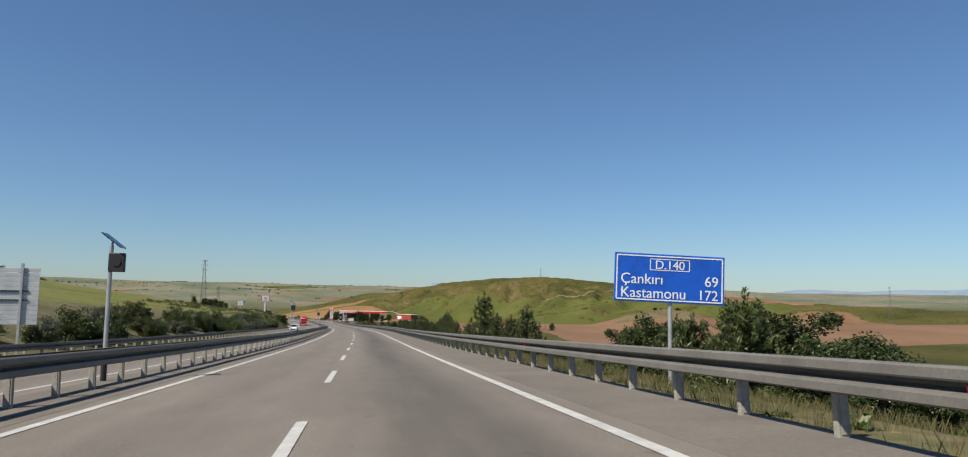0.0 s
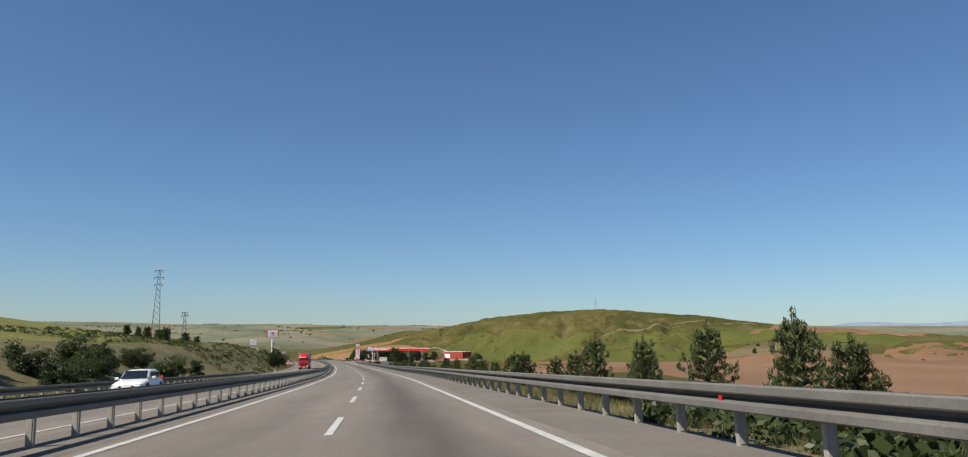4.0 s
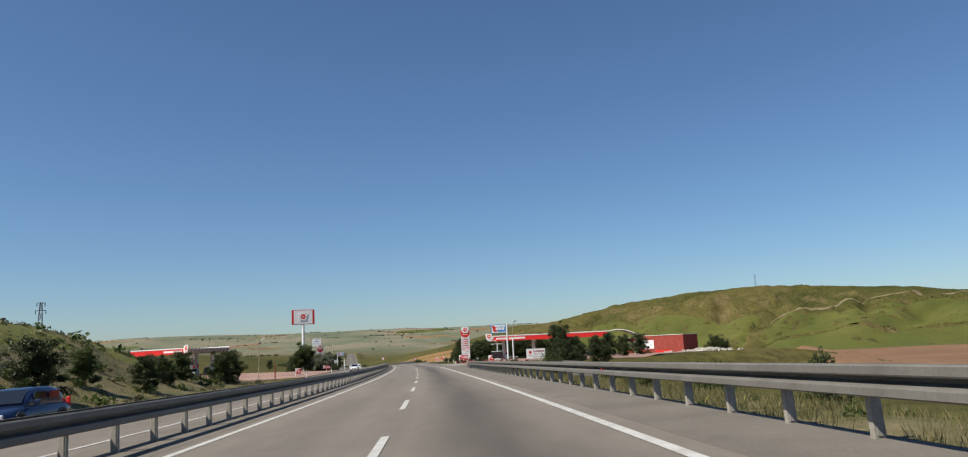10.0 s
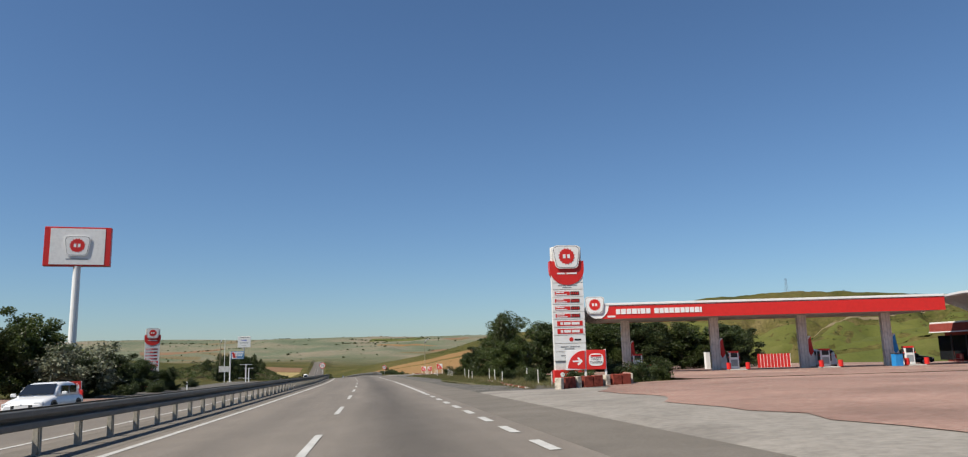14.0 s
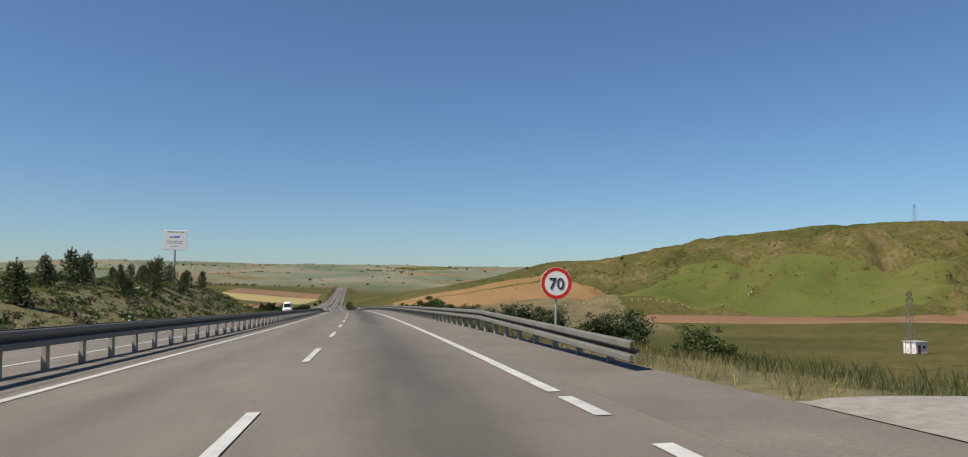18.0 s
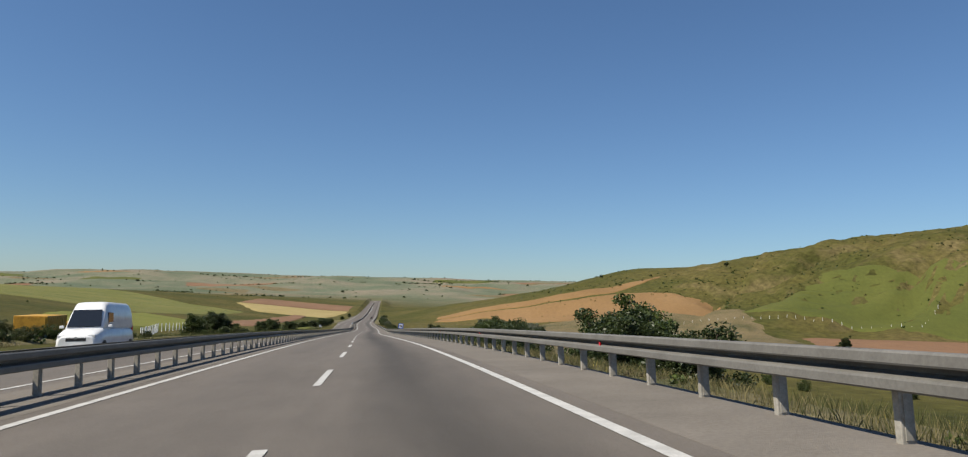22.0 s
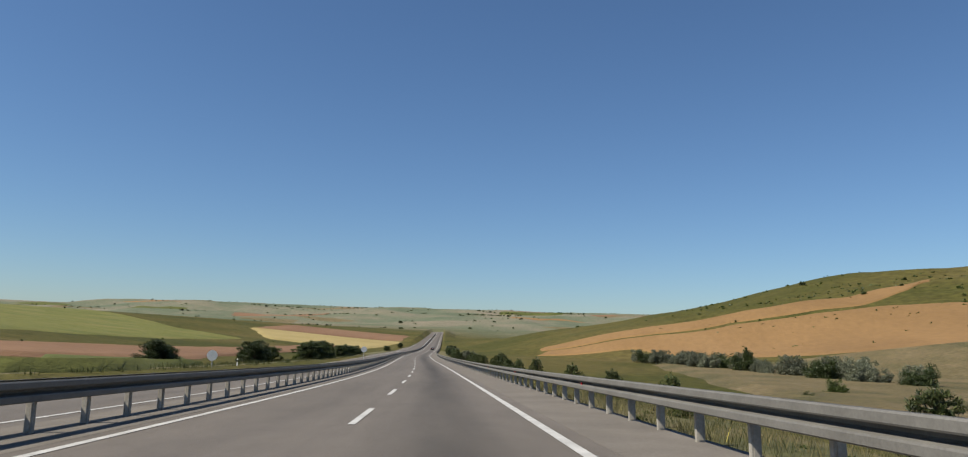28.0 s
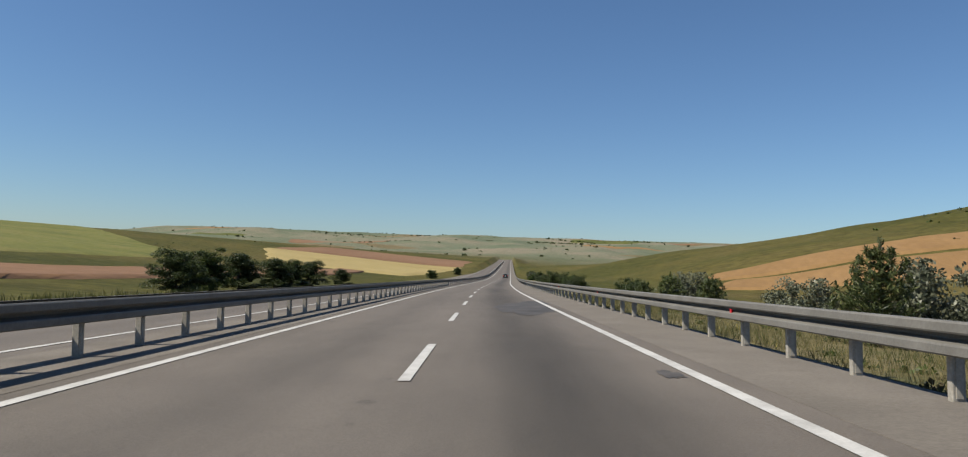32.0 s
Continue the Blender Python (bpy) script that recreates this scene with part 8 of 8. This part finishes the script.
def lorry(m):
    t = thing("lorry", m, "red tractor unit with a long grey box trailer", "truck", "vehicles on the road")
    w = 1.25
    cab = part("cab", loft(((-0.02, w * 0.96, w * 0.94, 0.5, 2.6), (0.1, w, w * 0.97, 0.4, 3.1), (0.5, w, w * 0.97, 0.4, 3.45), (1.9, w, w * 0.97, 0.5, 3.6), (2.1, w * 0.98, w * 0.95, 0.6, 3.55))), TRUCK_RED, t)
    part("windscreen", box((2.1, 0.05, 0.85), (0, -0.01, 2.15), 0.02), CAR_GLASS, cab, m=pose(0, 0, 0, -3, 0, 0))
    part("sun_visor", box((2.2, 0.25, 0.12), (0, -0.1, 2.72), 0.03), DARK, cab)
    part("grille", box((1.7, 0.05, 0.75), (0, -0.03, 1.25), 0.02), DARK, cab)
    for z in (1.05, 1.25, 1.45):
        part("grille_bar", box((1.6, 0.03, 0.05), (0, -0.06, z)), TRUCK_RED, cab)
    part("bumper", box((2.45, 0.3, 0.5), (0, 0.05, 0.6), 0.06), TRUCK_RED, t)
    part("roof_deflector", loft(((0.5, w * 0.7, w * 0.6, 3.4, 3.5), (1.2, w * 0.9, w * 0.8, 3.4, 3.85), (2.0, w * 0.95, w * 0.85, 3.4, 4.0))), TRUCK_RED, t)
    for sx in (-1, 1):
        part("headlamp", box((0.42, 0.06, 0.2), (sx * 0.92, -0.12, 0.72), 0.03), LAMP, t)
        part("mirror", box((0.14, 0.12, 0.75), (sx * 1.45, 0.1, 2.15), 0.03), DARK, t)
        part("side_window", box((0.03, 0.8, 0.7), (sx * 1.235, 0.75, 2.15), 0.01), CAR_GLASS, t)
        part("step", box((0.12, 0.7, 0.5), (sx * 1.14, 1.0, 0.65), 0.04), DARK, t)
        part("fuel_tank", rod((sx * 0.95, 2.3, 0.75), (sx * 0.95, 3.6, 0.75), 0.32, 0.32, 16), ALU, t)
        for y in (1.3, 4.2, 11.6, 12.9, 14.2):
            wheel(t, sx * 1.1, y, 0.5, 0.32)
        part("side_guard", box((0.05, 4.5, 0.5), (sx * 1.2, 8.4, 0.8)), GREY, t)
    part("plate_bar", box((0.52, 0.02, 0.12), (0, -0.11, 0.5)), SIGN_WHITE, t)
    bars(t, -0.6, 2.95, (0.3, 0.5, 0.25), 0.16, 0.06, SIGN_WHITE, 0.03)
    part("chassis", box((0.9, 13.5, 0.25), (0, 8.6, 0.95)), DARK, t)
    tr = part("trailer_box", box((2.5, 13.0, 2.75), (0, 9.3, 2.6), 0.04), TARP, t, "grey ribbed trailer box")
    for y in np.arange(3.2, 15.8, 0.6):
        for sx in (-1, 1):
            part("rib", box((0.03, 0.08, 2.6), (sx * 1.26, y, 2.6)), ALU, tr)
    part("front_frame", box((2.54, 0.08, 0.12), (0, 2.79, 3.9)), ALU, tr)
    part("mudguard", box((2.4, 4.2, 0.08), (0, 12.9, 1.12)), DARK, t)


lorry(on_lane(305.0, -11.5))


ORANGE_PAINT = paint("orange_yellow_container_paint", (0.5, 0.27, 0.025), 0.55, dirt=0.2)


def container(s, o, label):
    t = thing("container", facing(s, o, 0, 6, True), label, "container", "yellow containers")
    b = part("body", box((2.2, 5.0, 1.5), (0, 0, 0.8), 0.04), ORANGE_PAINT, t)
    for y in np.arange(-2.2, 2.4, 0.5):
        for sx in (-1, 1):
            part("rib", box((0.05, 0.12, 1.35), (sx * 1.11, y, 0.8)), ORANGE_PAINT, b)
    part("door", box((1.9, 0.05, 1.3), (0, -2.51, 0.8)), ORANGE_PAINT, b)


container(772.0, -23.0, "yellow metal container beside the road")
container(778.5, -23.4, "yellow metal container beside another")


def hut(x, y):
    x += float(east(y))
    t = thing("hut", pose(x, y, gz(x, y), 0, 0, 25), "small white rendered hut with a flat roof", "building")
    part("wall", box((3.6, 3.0, 2.6), (0, 0, 1.2), 0.02), CREAM, t)
    part("roof", box((4.0, 3.4, 0.2), (0, 0, 2.6), 0.02), CONCRETE, t)
    part("door", box((0.9, 0.05, 1.9), (-0.8, -1.51, 0.95)), KERB_RED, t)
    part("window", box((0.8, 0.05, 0.6), (0.8, -1.51, 1.5)), GLASS_DARK, t)


hut(49, 743)


def post_fence(points, gap, h, mat, label):
    t = thing("fence", Matrix(), label, "fence", "field fences")
    k = 0
    for (ax, ay), (bx, by) in zip(points, points[1:]):
        d = math.hypot(bx - ax, by - ay)
        n = max(1, int(d / gap))
        for i in range(n):
            x, y = ax + (bx - ax) * i / n, ay + (by - ay) * i / n
            x += float(east(y))
            part("post", FENCE_POST[mat], parent=t, m=pose(x, y, gz(x, y), (k * 13) % 5 - 2, (k * 7) % 5 - 2, 0))
            k += 1
    return t


FENCE_POST = {}
for _n, _m in (("white", SIGN_WHITE), ("wood", BARK)):
    _bm = rod((0, 0, -0.3), (0, 0, 1.7), 0.09, 0.07, 6)
    FENCE_POST[_n] = bpy.data.meshes.new("post")
    _bm.to_mesh(FENCE_POST[_n])
    _bm.free()
    FENCE_POST[_n].materials.append(_m)
post_fence(((-20, 1092), (17, 1089), (74, 1081), (115, 1069), (134, 1088)), 4.0, 1.5, "white", "white concrete posts of a field fence in the valley")
post_fence(((-122, 806), (-142, 850), (-158, 905)), 4.0, 1.5, "white", "thin white posts of a field fence beyond the shoulder")


# ------------------------------------------------------------------ stains and patches on the asphalt
def stain(s, o, length, width, seed, label):
    rng = random.Random(seed)
    n = 26
    v, f = [on_road(s, o, 0.007) @ Vector((0, 0, 0))], []
    for i in range(n):
        a = 2 * math.pi * i / n
        r = 1 + 0.3 * math.sin(3 * a + seed) * rng.random() + rng.uniform(-0.18, 0.18)
        v.append(at(s + length / 2 * r * math.sin(a), o + width / 2 * r * math.cos(a), 0.008))
        f.append((0, 1 + i, 1 + (i + 1) % n))
    return tagged(part("tar_stain", mesh("tar_stain", v, f, TAR)), label, "stain", "stains on the road", "structure")


for _s, _o, _l, _w, _k in ((238.5, 3.1, 7.0, 0.55, 1), (241.5, 2.7, 4.0, 0.4, 2), (1048.6, 4.2, 2.6, 0.5, 3), (1051, 4.5, 1.2, 0.25, 4), (1108, 2.5, 11.0, 2.2, 5), (1112, 3.3, 9.0, 1.2, 6), (1087.3, 3.3, 0.8, 0.3, 9), (422.5, -0.5, 4.2, 0.16, 7), (652.4, 1.42, 1.6, 0.06, 13), (654, 1.5, 2.4, 0.05, 14), (655.6, 2.3, 1.4, 0.05, 15), (704, 2.0, 1.0, 0.15, 16), (709, -1.5, 1.2, 0.12, 17), (1000, -1.2, 1.8, 0.25, 18), (968, 1.6, 1.0, 0.15, 19), (905, 2.2, 3.2, 0.35, 10), (801, 2.1, 0.8, 0.12, 11)):
    stain(_s, _o, _l, _w, _k, "dark tar stain on the worn asphalt")
